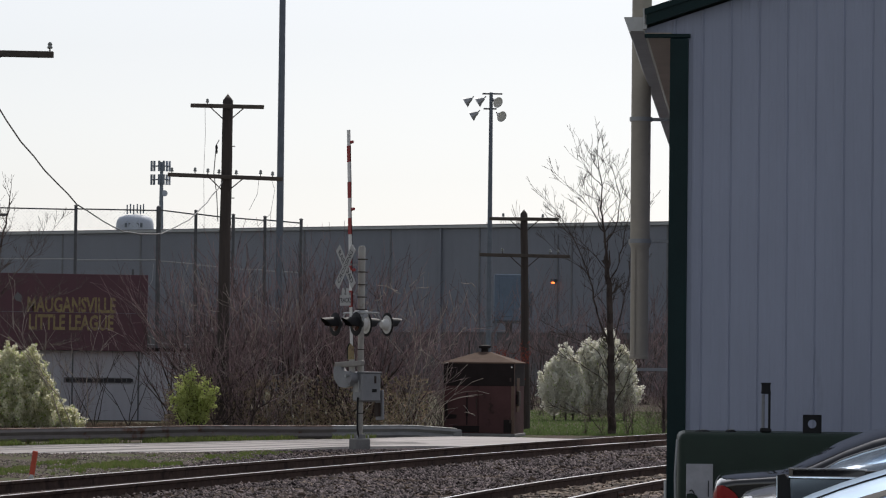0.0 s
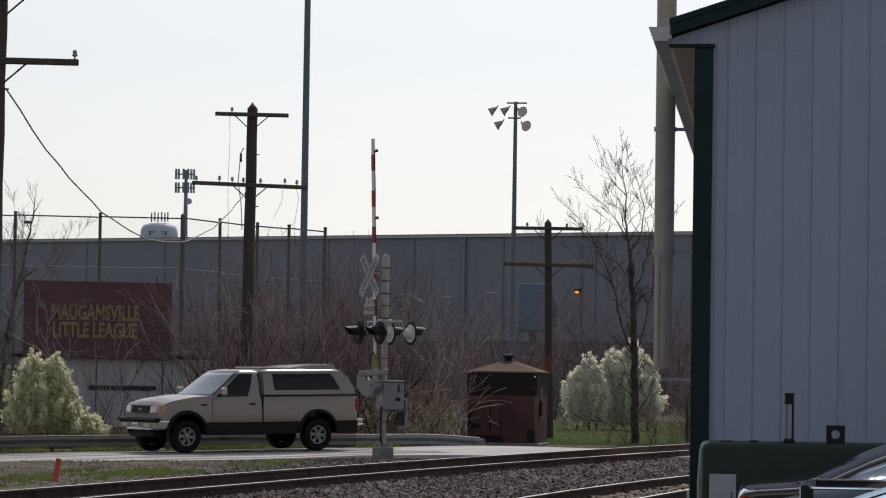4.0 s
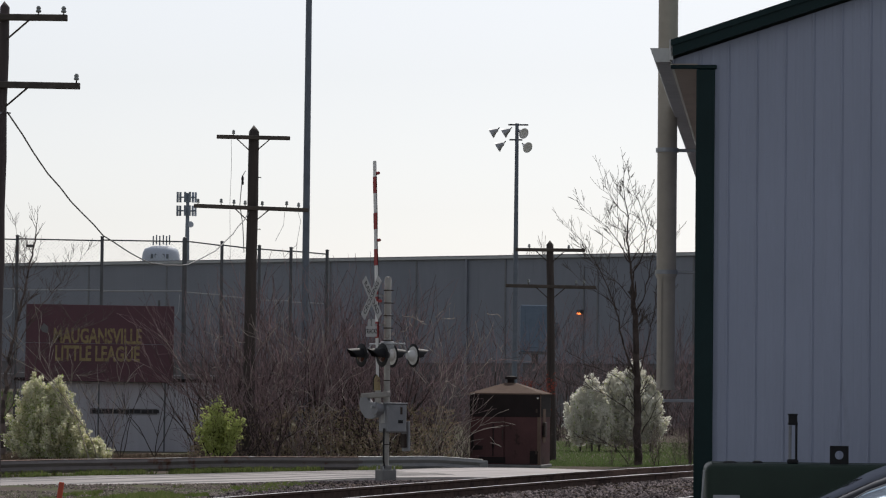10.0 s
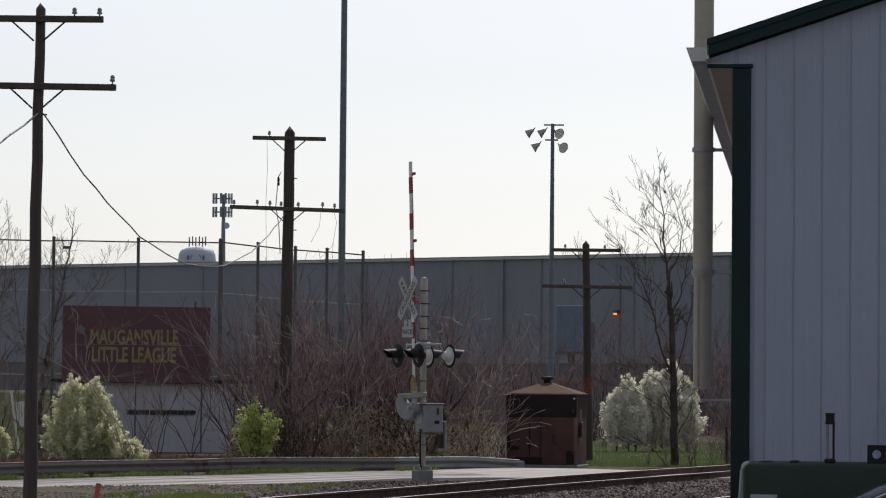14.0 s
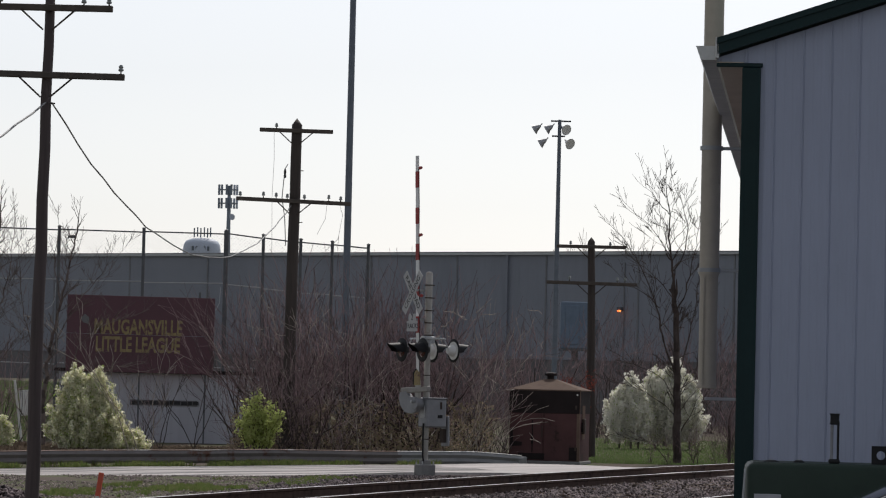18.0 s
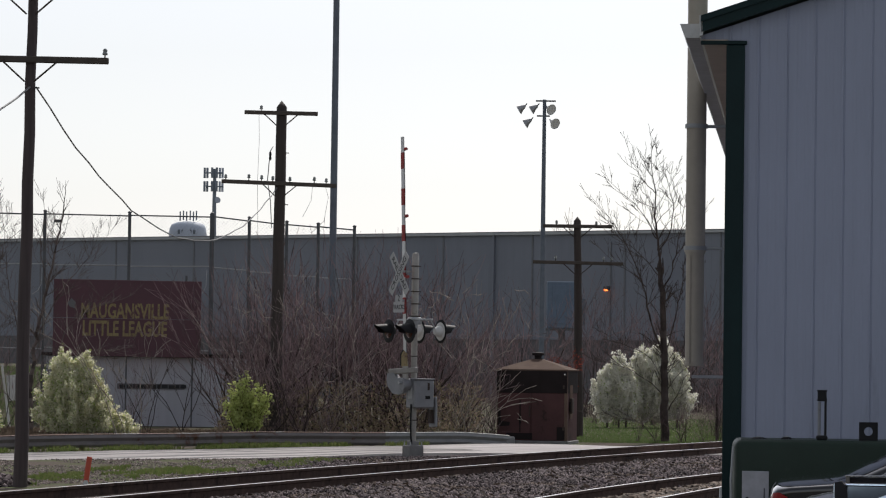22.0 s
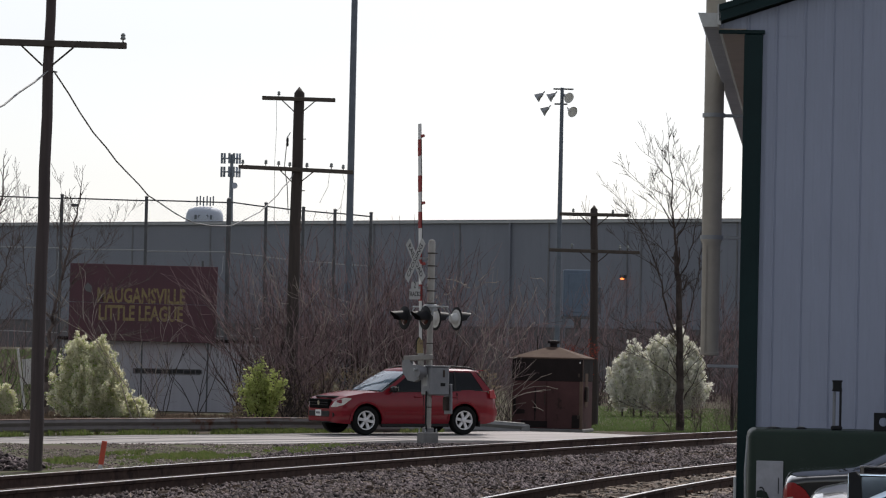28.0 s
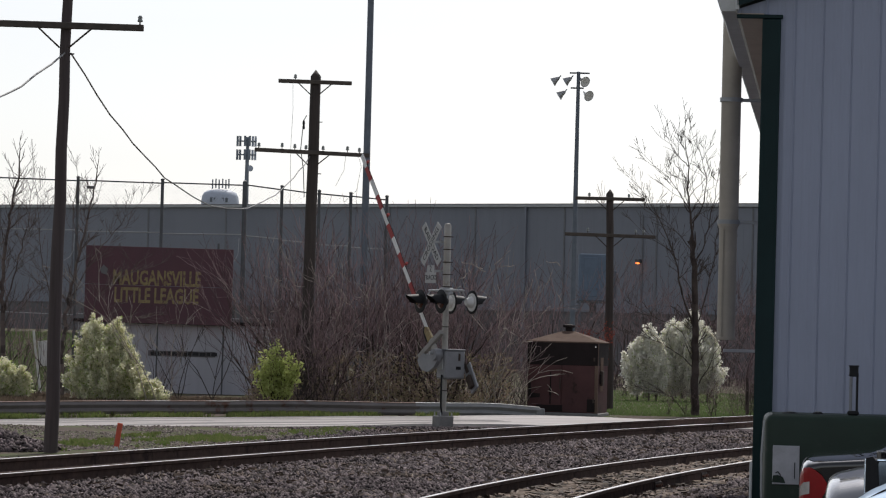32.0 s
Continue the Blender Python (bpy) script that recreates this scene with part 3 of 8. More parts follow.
def on_bed(rng, n):
    out = []
    while len(out) < n:
        y = 36 + 50 * rng.random() ** 1.25
        x0 = main_x(y)
        k = rng.random()
        x = x0 - bed_left(y) + k * (max(side_x(y) + 2.6, x0 + 2) - x0 + bed_left(y)) if y < 76 else x0 - 3 + k * 5
        if -0.55 < 0.94 * (x - x0) < 0.06 or abs(x - x0 + 1.58) < 0.06:
            continue
        near_siding = y < 76 and abs(x - side_x(y)) < 0.95
        if near_siding and rng.random() < 0.9:
            continue
        out.append((x, y, ground_z(x, y) + (0.012 if near_siding else 0.035)))
    return np.array(out)


stones("loose_ballast", 52000, on_bed, 0.031, 5, "loose angular grey stones between the tracks")



def on_near_bed(rng, n):
    out = []
    while len(out) < n:
        y = 40 + 34 * rng.random() ** 1.2
        x = main_x(y) + rng.uniform(0.1, max(2.0, side_x(y) + 2.4 - main_x(y)))
        if abs(x - side_x(y)) < 0.95 and rng.random() < 0.9:
            continue
        if noise.noise((x * 0.5, y * 0.25, 11)) > -0.15:
            out.append((x, y, ground_z(x, y) + 0.03))
    return np.array(out)


stones("ballast_rock", 7000, on_near_bed, 0.05, 15, "larger angular stones scattered over the track bed")



def on_shoulder(rng, n):
    out = []
    while len(out) < n:
        x, y = rng.uniform(-14, -1), rng.uniform(46, 79)
        if x < main_x(y) - 2.0 and noise.noise((x * 0.6, y * 0.3, 23)) > -0.25:
            out.append((x, y, ground_z(x, y) + 0.008))
    return np.array(out)


stones("shoulder_gravel", 20000, on_shoulder, 0.02, 25, "fine gravel strewn between road and track", "stone_fine")


def litter():
    """Straw, bark and paper scraps that lie on the stones."""
    rng = np.random.default_rng(19)
    p = on_near_bed(rng, 2000) + np.array([0, 0, 0.035])
    n = len(p)
    a = rng.uniform(0, 6.283, n)
    l, w = rng.uniform(0.015, 0.07, n), rng.uniform(0.004, 0.012, n)
    u = np.stack([np.cos(a) * l, np.sin(a) * l, rng.normal(0, 0.012, n)], 1)
    v = np.stack([-np.sin(a) * w, np.cos(a) * w, rng.normal(0, 0.008, n)], 1)
    q = np.stack([p - u - v, p + u - v, p + u + v, p - u + v], 1)
    tagged(part("litter", fast_mesh("litter", q.reshape(-1, 3), np.arange(4 * n).reshape(-1, 4), 4), "straw"), "dry straw and bark scraps on the stones", "litter", kind="stuff")


litter()


def tie_chips():
    """Splinters of old ties and ballast fines that lie between the siding's rails."""
    rng = np.random.default_rng(29)
    y = 40 + 30 * rng.random(2600)
    x = np.array([side_x(v) for v in y]) + rng.uniform(-1.25, 1.25, len(y))
    p = np.stack([x, y, np.full(len(y), 0.035)], 1)
    n = len(p)
    a = rng.normal(1.3, 0.7, n)
    l, w = rng.uniform(0.03, 0.16, n), rng.uniform(0.008, 0.028, n)
    u = np.stack([np.cos(a) * l, np.sin(a) * l, rng.normal(0, 0.012, n)], 1)
    v = np.stack([-np.sin(a) * w, np.cos(a) * w, rng.normal(0, 0.01, n)], 1)
    h = np.array([0, 0, 0.018])
    q = np.stack([p - u - v, p + u - v, p + u + v, p - u + v, p - u * 0.8 + h, p + u * 0.8 + h], 1)
    f = np.array([(0, 1, 5, 4), (2, 3, 4, 5)])[None] + (np.arange(n) * 6)[:, None, None]
    tagged(part("tie_splinters", fast_mesh("tie_splinters", q.reshape(-1, 3), f.reshape(-1, 4), 4), "straw"), "brown splinters of old ties along the siding", "splinters", kind="stuff")


tie_chips()


def on_heap(rng, n):
    a, r = rng.uniform(0, 6.283, n), np.sqrt(rng.random(n))
    x, y = -7.7 + 1.35 * r * np.cos(a), 53.6 + 1.2 * r * np.sin(a)
    return np.stack([x, y, np.maximum(0, 0.42 * (1 - r) + rng.normal(0, 0.02, n))], 1)


stones("stone_heap", 1500, on_heap, 0.06, 6, "small dark heap of loose track stones beside the pole")

# ---- tracks ----
RAIL = [(-0.07, -0.022), (0.07, -0.022), (0.07, -0.008), (0.012, 0.015), (0.012, 0.118), (0.036, 0.132), (0.036, 0.168), (0.028, 0.172),
        (-0.028, 0.172), (-0.036, 0.168), (-0.036, 0.132), (-0.012, 0.118), (-0.012, 0.015), (-0.07, -0.008)]


def build_track(label, fx, y0, y1, lift_far, half=0.7525, seed=1):
    """A railway track whose near rail or centre follows fx; ties, two rails, plates and spikes."""
    rng = random.Random(seed)
    t = thing("railway_track", label, "railway track", kind="structure")
    step = 1.0
    ys = [y0 + step * i for i in range(int((y1 - y0) / step) + 1)]

    def side(y, off):
        d = Vector((fx(y + 0.5) - fx(y - 0.5), 1.0, 0)).normalized()
        return Vector((fx(y), y, 0)) + Vector((d.y, -d.x, 0)) * off

    for off, lift in ((half, 0.0), (-half, lift_far)):
        path = [tuple(side(y, off) + Vector((0, 0, 0.012 + lift))) for y in ys]
        rl = part("rail", Geo().sweep(path, RAIL), "rail", t, "rust-brown steel rail", smooth=30)
        part("running_surface", Geo().sweep(path, [(-0.027, 0.170), (0.027, 0.170), (0.02, 0.1745), (-0.02, 0.1745)]), "rail_top", rl, "bright worn top of the rail", smooth=0)
    tie_me = Geo().box((0, 0, -0.075), (2.6, 0.23, 0.18), ch=0.012).mesh("tie")
    tie_me.materials.append(M["tie"])
    plates, spikes = Geo(), Geo()
    y = max(y0 + 0.3, 34.0)
    while y < min(y1 - 0.3, 84.0):
        p = side(y, 0)
        turn = -math.degrees(math.atan(fx(y + 0.5) - fx(y - 0.5)))
        m = pose(p.x, p.y, -0.002 + lift_far / 2 + rng.uniform(-0.01, 0.006), 0, math.degrees(math.atan(lift_far / 1.5)), turn + rng.uniform(-1, 1))
        part("tie", tie_me, "tie", t, at=m)
        for sx in (-half, half):
            plates.box((sx, 0, 0.0), (0.34, 0.19, 0.02), m)
            for ox in (-0.1, 0.1):
                if sx < 0 < ox:
                    continue
                spikes.box((sx + ox, 0.05 * (1 if ox > 0 else -1), 0.024), (0.04, 0.03, 0.055), m)
        y += 0.52
    tagged(part("tie_plate", plates, "iron", t), kind="stuff")
    tagged(part("spike", spikes, "iron", t), kind="stuff")
    return t


build_track("main railway track with rusty rails and dark wooden ties", lambda y: main_x(y) - 0.72 * math.cos(math.atan(0.3)), 16, 128, 0.03, seed=3)
build_track("siding track curving off beside the main track", side_x, 24, 110, 0.0, seed=4)
# rail joints with bolted bars on the siding
for jy in (44.2, 47.9, 52.3, 55.0):
    t = thing("joint_bar", "rusty bolted joint bar against the siding rail", "joint bar", pose(side_x(jy) + 0.72, jy, 0.012, 0, 0, -15), "joint bars")
    part("bar", Geo().box((0.05, 0, 0.07), (0.075, 0.42, 0.12), ch=0.015), "iron", t)
    for k in (-0.2, -0.07, 0.07, 0.2):
        part("bolt", Geo().cyl((0.08, k * 0.8, 0.075), (0.115, k * 0.8, 0.075), 0.02, n=6), "rust", t)


# ---- steel building beside the track ----
def steel_building():
    t = thing("steel_building", "pale grey steel-sided building with dark green trim", "building", pose(2.37, 27.5, 0, 0, 0, -6.2))
    W, L, EAVE, OUT, SLOPE = 10.8, 19.0, 4.62, 0.22, 0.334
    ridge = EAVE + 0.05 + SLOPE * (W / 2 + OUT)

    def sheet(x0, x1, z0, ztop):
        """One ribbed sheet; ztop is a function of x."""
        pts = []
        x = x0
        while x < x1 - 1e-6:
            for dx, dy in ((0.0, 0.0), (0.012, -0.004), (0.02, -0.004), (0.024, 0.006), (0.033, 0.006), (0.036, 0.0), (0.1, 0.0), (0.106, -0.002), (0.122, -0.002), (0.128, 0.0), (0.165, 0.0), (0.171, -0.002), (0.187, -0.002), (0.193, 0.0)):
                if x + dx < x1:
                    pts.append((x + dx, dy))
            x += 0.2286
        pts.append((x1, 0.0))
        g = Geo()
        g.grid([[(px, py, z0) for px, py in pts], [(px, py, ztop(px)) for px, py in pts]])
        g.grid([[(px, 0.03, ztop(px)) for px, py in pts], [(px, 0.03, z0) for px, py in pts]])
        return g

    n = int(W / 0.9144) + 1
    for i in range(n):
        x0, x1 = i * 0.9144, min((i + 1) * 0.9144, W)
        if x1 - x0 > 0.1:
            part("wall_panel", sheet(x0, x1 - 0.0006, 0.05, lambda x: 4.5585), "siding_white", t, "ribbed pale grey wall sheet")
    x = -OUT
    while x < W + OUT:
        x1 = min(x + 0.9144, W + OUT) if x >= 0 else 0.0
        part("gable_panel", sheet(x, x1 - 0.0006, 4.56 if x >= 0 else EAVE + 0.0, lambda q: ridge - SLOPE * abs(q - W / 2) - 0.02), "siding_white", t, "ribbed pale grey gable sheet")
        x = x1
    # side and back walls, with thickness
    for nm, c, s in (("side_wall", (0.06, L / 2, EAVE / 2), (0.1, L - 0.2, EAVE)), ("side_wall", (W - 0.06, L / 2, EAVE / 2), (0.1, L - 0.2, EAVE)), ("back_wall", (W / 2, L, EAVE / 2), (W, 0.1, EAVE)), ("inner_wall", (W / 2, 0.1, 2.3), (W - 0.1, 0.08, 4.6))):
        part(nm, Geo().box(c, s), "siding_white", t)
    # roof slopes with overhang
    for sgn in (-1, 1):
        g = Geo()
        a, b = (W / 2, ridge), (W / 2 + sgn * (W / 2 + OUT), EAVE + 0.05)
        g.add([(a[0], -0.12, a[1]), (b[0], -0.12, b[1]), (b[0], L, b[1]), (a[0], L, a[1]), (a[0], -0.12, a[1] + 0.06), (b[0], -0.12, b[1] + 0.06), (b[0], L, b[1] + 0.06), (a[0], L, a[1] + 0.06)],
              [(0, 1, 2, 3), (7, 6, 5, 4), (0, 4, 5, 1), (2, 6, 7, 3), (1, 5, 6, 2), (0, 3, 7, 4)])
        part("roof_slope", g, "roof_green", t, "dark green metal roof slope")
        g = Geo()
        for off, hgt, y in ((0.0, 0.125, -0.135), (0.0, 0.05, -0.155)):
            z0, z1 = a[1] - 0.005 + (0.085 if hgt < 0.1 else 0), b[1] - 0.005 + (0.085 if hgt < 0.1 else 0)
            g.add([(a[0], y, z0), (b[0], y, z1), (b[0], y, z1 + hgt), (a[0], y, z0 + hgt), (a[0], y + 0.03, z0), (b[0], y + 0.03, z1), (b[0], y + 0.03, z1 + hgt), (a[0], y + 0.03, z0 + hgt)],
                  [(0, 1, 2, 3), (7, 6, 5, 4), (0, 4, 5, 1), (3, 2, 6, 7), (1, 5, 6, 2), (0, 3, 7, 4)])
        part("rake_trim", g, "trim_green", t, "dark green rake trim along the gable")
    # green corner trim and the return under the eave
    part("corner_trim", Geo().box((0.062, -0.028, 2.29), (0.15, 0.05, 4.56), ch=0.006), "trim_green", t, "dark green corner trim")
    part("corner_trim", Geo().box((0.0, 0.085, 2.29), (0.03, 0.16, 4.56), ch=0.006), "trim_green", t)
    part("eave_return", Geo().box((-0.035, -0.025, 4.59), (0.375, 0.045, 0.032), ch=0.005), "trim_green", t)
    # soffit under the side eave, and the box gutter along it
    part("soffit", Geo().box((-0.105, L / 2, EAVE - 0.008), (0.2, L, 0.014)), "soffit", t, "tan soffit under the eave")
    g = Geo()
    prof = [(-0.39, 4.735), (-0.345, 4.63), (-0.232, 4.63), (-0.232, 4.735), (-0.238, 4.735), (-0.238, 4.638), (-0.34, 4.638), (-0.383, 4.735)]
    k = len(prof)
    g.add([(x, -0.05, z) for x, z in prof] + [(x, L, z) for x, z in prof], [(i, (i + 1) % k, k + (i + 1) % k, k + i) for i in range(k)] + [tuple(range(k))[::-1]])
    part("gutter", g, "gutter", t, "white box gutter along the eave")
    part("gutter_end", Geo().plate([(-0.392, 4.74), (-0.346, 4.626), (-0.22, 4.626), (-0.22, 4.74)], 0.012, pose(0, -0.056, 0)), "gutter", t)
    part("fascia_end", Geo().box((-0.218, -0.09, 4.72), (0.03, 0.09, 0.17), ch=0.004), "gutter", t, "pale end cap of the eave fascia")
    for i in range(20):
        part("gutter_strap", Geo().box((-0.3, 0.3 + i * 0.95, 4.733), (0.17, 0.02, 0.012)), "galvanised", t)
    part("vent_pipe", Geo().cyl((-0.022, -0.075, 0.0), (-0.022, -0.075, 0.98), 0.011, n=8), "white_paint", t, "thin white plastic pipe at the corner")


steel_building()


def duct():
    t = thing("round_duct", "tan sheet-metal duct hung beside the building wall", "duct", pose(2.545, 33.0, 0))
    for z0, z1, r in ((3.06, 9.2, 0.096), (1.98, 3.12, 0.088)):
        part("duct_section", Geo().lathe([(0, z0), (r, z0), (r, z1), (0, z1)], 28), "duct", t, smooth=40)
    part("lower_lip", Geo().lathe([(0.088, 1.97), (0.094, 1.975), (0.094, 2.0), (0.088, 2.005)], 28), "duct", t, smooth=30)
    part("seam_strip", Geo().box((-0.05, -0.075, 2.52), (0.012, 0.02, 1.05)), "duct", t, "folded seam of the sheet metal")
    for z in (3.1, 4.31, 6.2):
        part("joint_ring", Geo().lathe([(0.098, z - 0.018), (0.106, z - 0.018), (0.106, z + 0.018), (0.098, z + 0.018)], 28), "duct", t, smooth=30)
    for z, x0 in ((4.31, -0.11), (3.12, -0.11), (1.87, -0.02), (6.6, -0.11)):
        b = part("bracket", Geo().box(((x0 + 0.47) / 2, 0.0, z), (0.47 - x0, 0.05, 0.03), ch=0.004), "galvanised", t, "steel bracket to the wall")
        if x0 < -0.1:
            part("clamp", Geo().lathe([(0.098, z - 0.02), (0.112, z - 0.02), (0.112, z + 0.02), (0.098, z + 0.02)], 24), "galvanised", b, smooth=30)


duct()


def green_tank():
    t = thing("steel_tank", "dark green rectangular steel tank in front of the wall", "tank", pose(2.27, 25.45, 0, 0, 0, -4))
    part("body", rounded((1.9, 0.45, 0.79), (3.8, 0.9, 1.24), 0.06), "tank_green", t, smooth=40)
    for x in (0.3, 1.9, 3.5):
        part("skid", Geo().box((x, 0.45, 0.095), (0.14, 0.9, 0.15), ch=0.01), "iron", t)
    part("rim", Geo().box((1.9, 0.45, 1.405), (3.7, 0.8, 0.012), ch=0.003), "tank_green", t)
    for x, r, h in ((0.19, 0.06, 0.004), (0.4, 0.042, 0.008)):
        c = part("cap", Geo().lathe([(r, 1.41), (r, 1.41 + h), (r * 0.6, 1.41 + h + 0.01), (0, 1.41 + h + 0.01)], 16, pose(x, 0.3, 0)), "black_paint", t, "flat dark filler cap", smooth=30)
        part("cap_knob", Geo().cyl((x, 0.3, 1.41 + h), (x, 0.3, 1.425 + h), 0.018, n=8), "galvanised", c)
    v = part("vent", Geo().cyl((0.687, 0.2, 1.41), (0.687, 0.2, 1.73), 0.009, n=8), "black_paint", t, "thin black vent pipe with a square head")
    part("vent_base", Geo().box((0.66, 0.2, 1.428), (0.085, 0.09, 0.035), ch=0.01), "black_paint", v)
    part("vent_head", Geo().box((0.66, 0.2, 1.745), (0.065, 0.07, 0.085), ch=0.006), "black_paint", v)
    part("head_ring", Geo().box((0.66, 0.2, 1.782), (0.075, 0.078, 0.012)), "black_paint", v)
    part("head_ring", Geo().box((0.66, 0.2, 1.712), (0.075, 0.078, 0.012)), "black_paint", v)
    part("sight_tube", Geo().cyl((0.64, 0.2, 1.44), (0.64, 0.2, 1.7), 0.012, n=10), "case_grey", v)
    # lifting lug with a round hole
    ring = [(0.0 + 0.033 * math.cos(a), 0.075 + 0.033 * math.sin(a)) for a in [i * math.pi / 8 for i in range(16)]]
    out = []
    for i in range(16):
        a = i * math.pi / 8
        k = min(0.07 / max(abs(math.cos(a)), 1e-6), 0.07 / max(abs(math.sin(a)), 1e-6))
        out.append((k * math.cos(a), 0.075 + k * math.sin(a)))
    g = Geo()
    for y in (-0.012, 0.012):
        g.add([(x, y, z) for x, z in ring] + [(x, y, z) for x, z in out], [(i, (i + 1) % 16, 16 + (i + 1) % 16, 16 + i) for i in range(16)])
    g.add([(x, -0.012, z) for x, z in ring] + [(x, 0.012, z) for x, z in ring], [(i, (i + 1) % 16, 16 + (i + 1) % 16, 16 + i) for i in range(16)])
    g.add([(x, -0.012, z) for x, z in out] + [(x, 0.012, z) for x, z in out], [(i, (i + 1) % 16, 16 + (i + 1) % 16, 16 + i) for i in range(16)])
    part("lifting_lug", g, "black_paint", t, "black lifting lug with a round hole", at=pose(1.01, 0.2, 1.405))
    part("placard", Geo().box((0.16, -0.012, 1.03), (0.2, 0.012, 0.29), ch=0.003), "placard", t, "weathered grey placard with worn print")
    part("torn_corner", Geo().plate([(-0.05, -0.03), (0.05, -0.035), (0.03, 0.01), (-0.01, 0.025), (-0.045, 0.02)], 0.004, pose(0.11, -0.02, 0.93)), "tank_green", t, "dark worn patch on the placard")
    part("placard_mark", Geo().tube([(0.085, -0.02, 0.97), (0.1, -0.02, 0.98), (0.12, -0.02, 0.955), (0.118, -0.02, 0.93), (0.128, -0.02, 0.9)], 0.005, 5), "ink", t, "dark crooked scrawl")
    part("placard_mark", Geo().box((0.226, -0.02, 0.99), (0.007, 0.006, 0.12)), "ink", t)
    part("hose", Geo().tube([(-0.01, -0.02, 1.36), (-0.025, -0.02, 1.1), (-0.02, -0.02, 0.8), (0.0, -0.02, 0.5)], 0.008, 6), "galvanised", t)


green_tank()


# ---- crossing signal with its gate ----
SIGNAL = pose(-0.39, 74.5, 0, 0, 0, 31)      # its x runs along the road, its y across it
PIVOT = (-0.2, 0.02, 1.62)


def crossing_signal():
    t = thing("crossing_signal", "railroad crossing signal mast with lights, crossbuck and striped gate", "crossing signal", SIGNAL)
    b = part("foundation", Geo().box((0, 0, 0.1), (0.36, 0.34, 0.3), ch=0.02).box((0, 0, 0.29), (0.2, 0.2, 0.12), ch=0.015), "concrete", t, "pale concrete and steel footing")
    for i in (-1, 1):
        for j in (-1, 1):
            part("anchor_bolt", Geo().cyl((i * 0.14, j * 0.13, 0.24), (i * 0.14, j * 0.13, 0.32), 0.018, n=6), "galvanised", b)
    part("mast", Geo().lathe([(0.068, 0.3), (0.068, 2.95), (0.078, 2.96), (0.078, 4.42), (0.06, 4.47), (0, 4.48)], 20), "mast_paint", t, smooth=40)
    for z in (3.08, 3.35, 3.62, 3.9, 4.18):
        part("band", Geo().lathe([(0.079, z - 0.012), (0.092, z - 0.012), (0.092, z + 0.012), (0.079, z + 0.012)], 20).box((0.11, 0, z), (0.06, 0.03, 0.02)), "iron", t, smooth=30)
    # crossbuck
    cb = part("crossbuck", Geo(), "white_paint", t, "white crossbuck with black words")
    for ang, word in ((-50, "RAILROAD"), (50, "CROSSING")):
        m = pose(-0.374 - (0.012 if ang > 0 else 0), 0.055, 4.01, 90, 0, -90) @ pose(0, 0, 0, 0, 0, ang)
        g = Geo().box((0, 0, 0), (1.1, 0.21, 0.008))
        bl = part("blade", g, "sign_white", cb, at=m)
        lettering(word, 0.17, pose(0, 0, 0.006), "ink", bl, 0.002, stretch=1.12)
    part("sign_bracket", Geo().box((-0.2, 0.09, 4.06), (0.37, 0.03, 0.05)), "galvanised", t)
    part("sign_bracket", Geo().box((-0.2, 0.09, 3.42), (0.37, 0.03, 0.05)), "galvanised", t)
    m = pose(-0.374, 0.06, 3.34, 90, 0, -90)
    pl = part("track_count", Geo().box((0, -0.07, 0), (0.46, 0.23, 0.008)).box((0, 0.12, 0), (0.3, 0.16, 0.008)), "sign_white", t, "white plate that reads 2 TRACKS", at=m)
    lettering("2", 0.2, pose(0, 0.12, 0.006), "ink", pl, 0.002)
    lettering("TRACKS", 0.15, pose(0, -0.07, 0.006), "ink", pl, 0.002)
    # light arm and the four flashing-light units, two for each way
    part("light_arm", Geo().cyl((-0.08, -0.62, 3.0), (-0.08, 0.62, 3.0), 0.022, n=10).cyl((0.08, -0.62, 3.0), (0.08, 0.62, 3.0), 0.022, n=10), "galvanised", t, smooth=40)
    part("light_clamp", Geo().box((0, 0, 2.98), (0.26, 0.2, 0.16), ch=0.02), "galvanised", t)
    for sgn in (-1, 1):
        for y in (-0.45, 0.45):
            u = part("flashing_light", Geo().lathe([(0, 0.0), (0.07, 0.0), (0.11, 0.06), (0.13, 0.14)], 20), "black_paint" if sgn < 0 else "white_paint", t,
                     "black light unit with hood and red lens" if sgn < 0 else "light unit with white-backed disc", smooth=40,
                     at=pose(sgn * 0.24, y, 2.75, 0, sgn * 90, 0))
            part("background_disc", Geo().lathe([(0.1, 0.15), (0.255, 0.15), (0.262, 0.155), (0.255, 0.16), (0.1, 0.16)], 28), "black_paint", u, smooth=40)
            if sgn > 0:
                part("disc_back", Geo().lathe([(0.1, 0.143), (0.2, 0.143), (0.2, 0.148), (0.1, 0.148)], 28), "white_paint", u, "white back of the disc")
            part("lens", Geo().lathe([(0.155, 0.165), (0.12, 0.195), (0.07, 0.215), (0, 0.222)], 20), "lens_red", u, smooth=40)
            g = Geo()
            a0, a1, n = math.radians(200), math.radians(-20), 18
            top = -90 * sgn
            rows = []
            for r, h0, h1 in ((0.165, 0.16, 0.52), (0.157, 0.16, 0.52)):
                ra, rb = [], []
                for i in range(n + 1):
                    a = a0 + (a1 - a0) * i / n
                    cx, cy = r * math.cos(a), r * math.sin(a)
                    p = (-sgn * cy, cx)
                    ra.append((p[0], p[1], h0))
                    rb.append((p[0] * 0.74 - sgn * 0.012, p[1] * 0.74, h1 - 0.16 * (1 - max(0, math.sin(a)))))
                rows.append((ra, rb))
            g.grid(list(rows[0]))
            g.grid(list(rows[1]))
            part("hood", g, "black_paint", u, smooth=40)
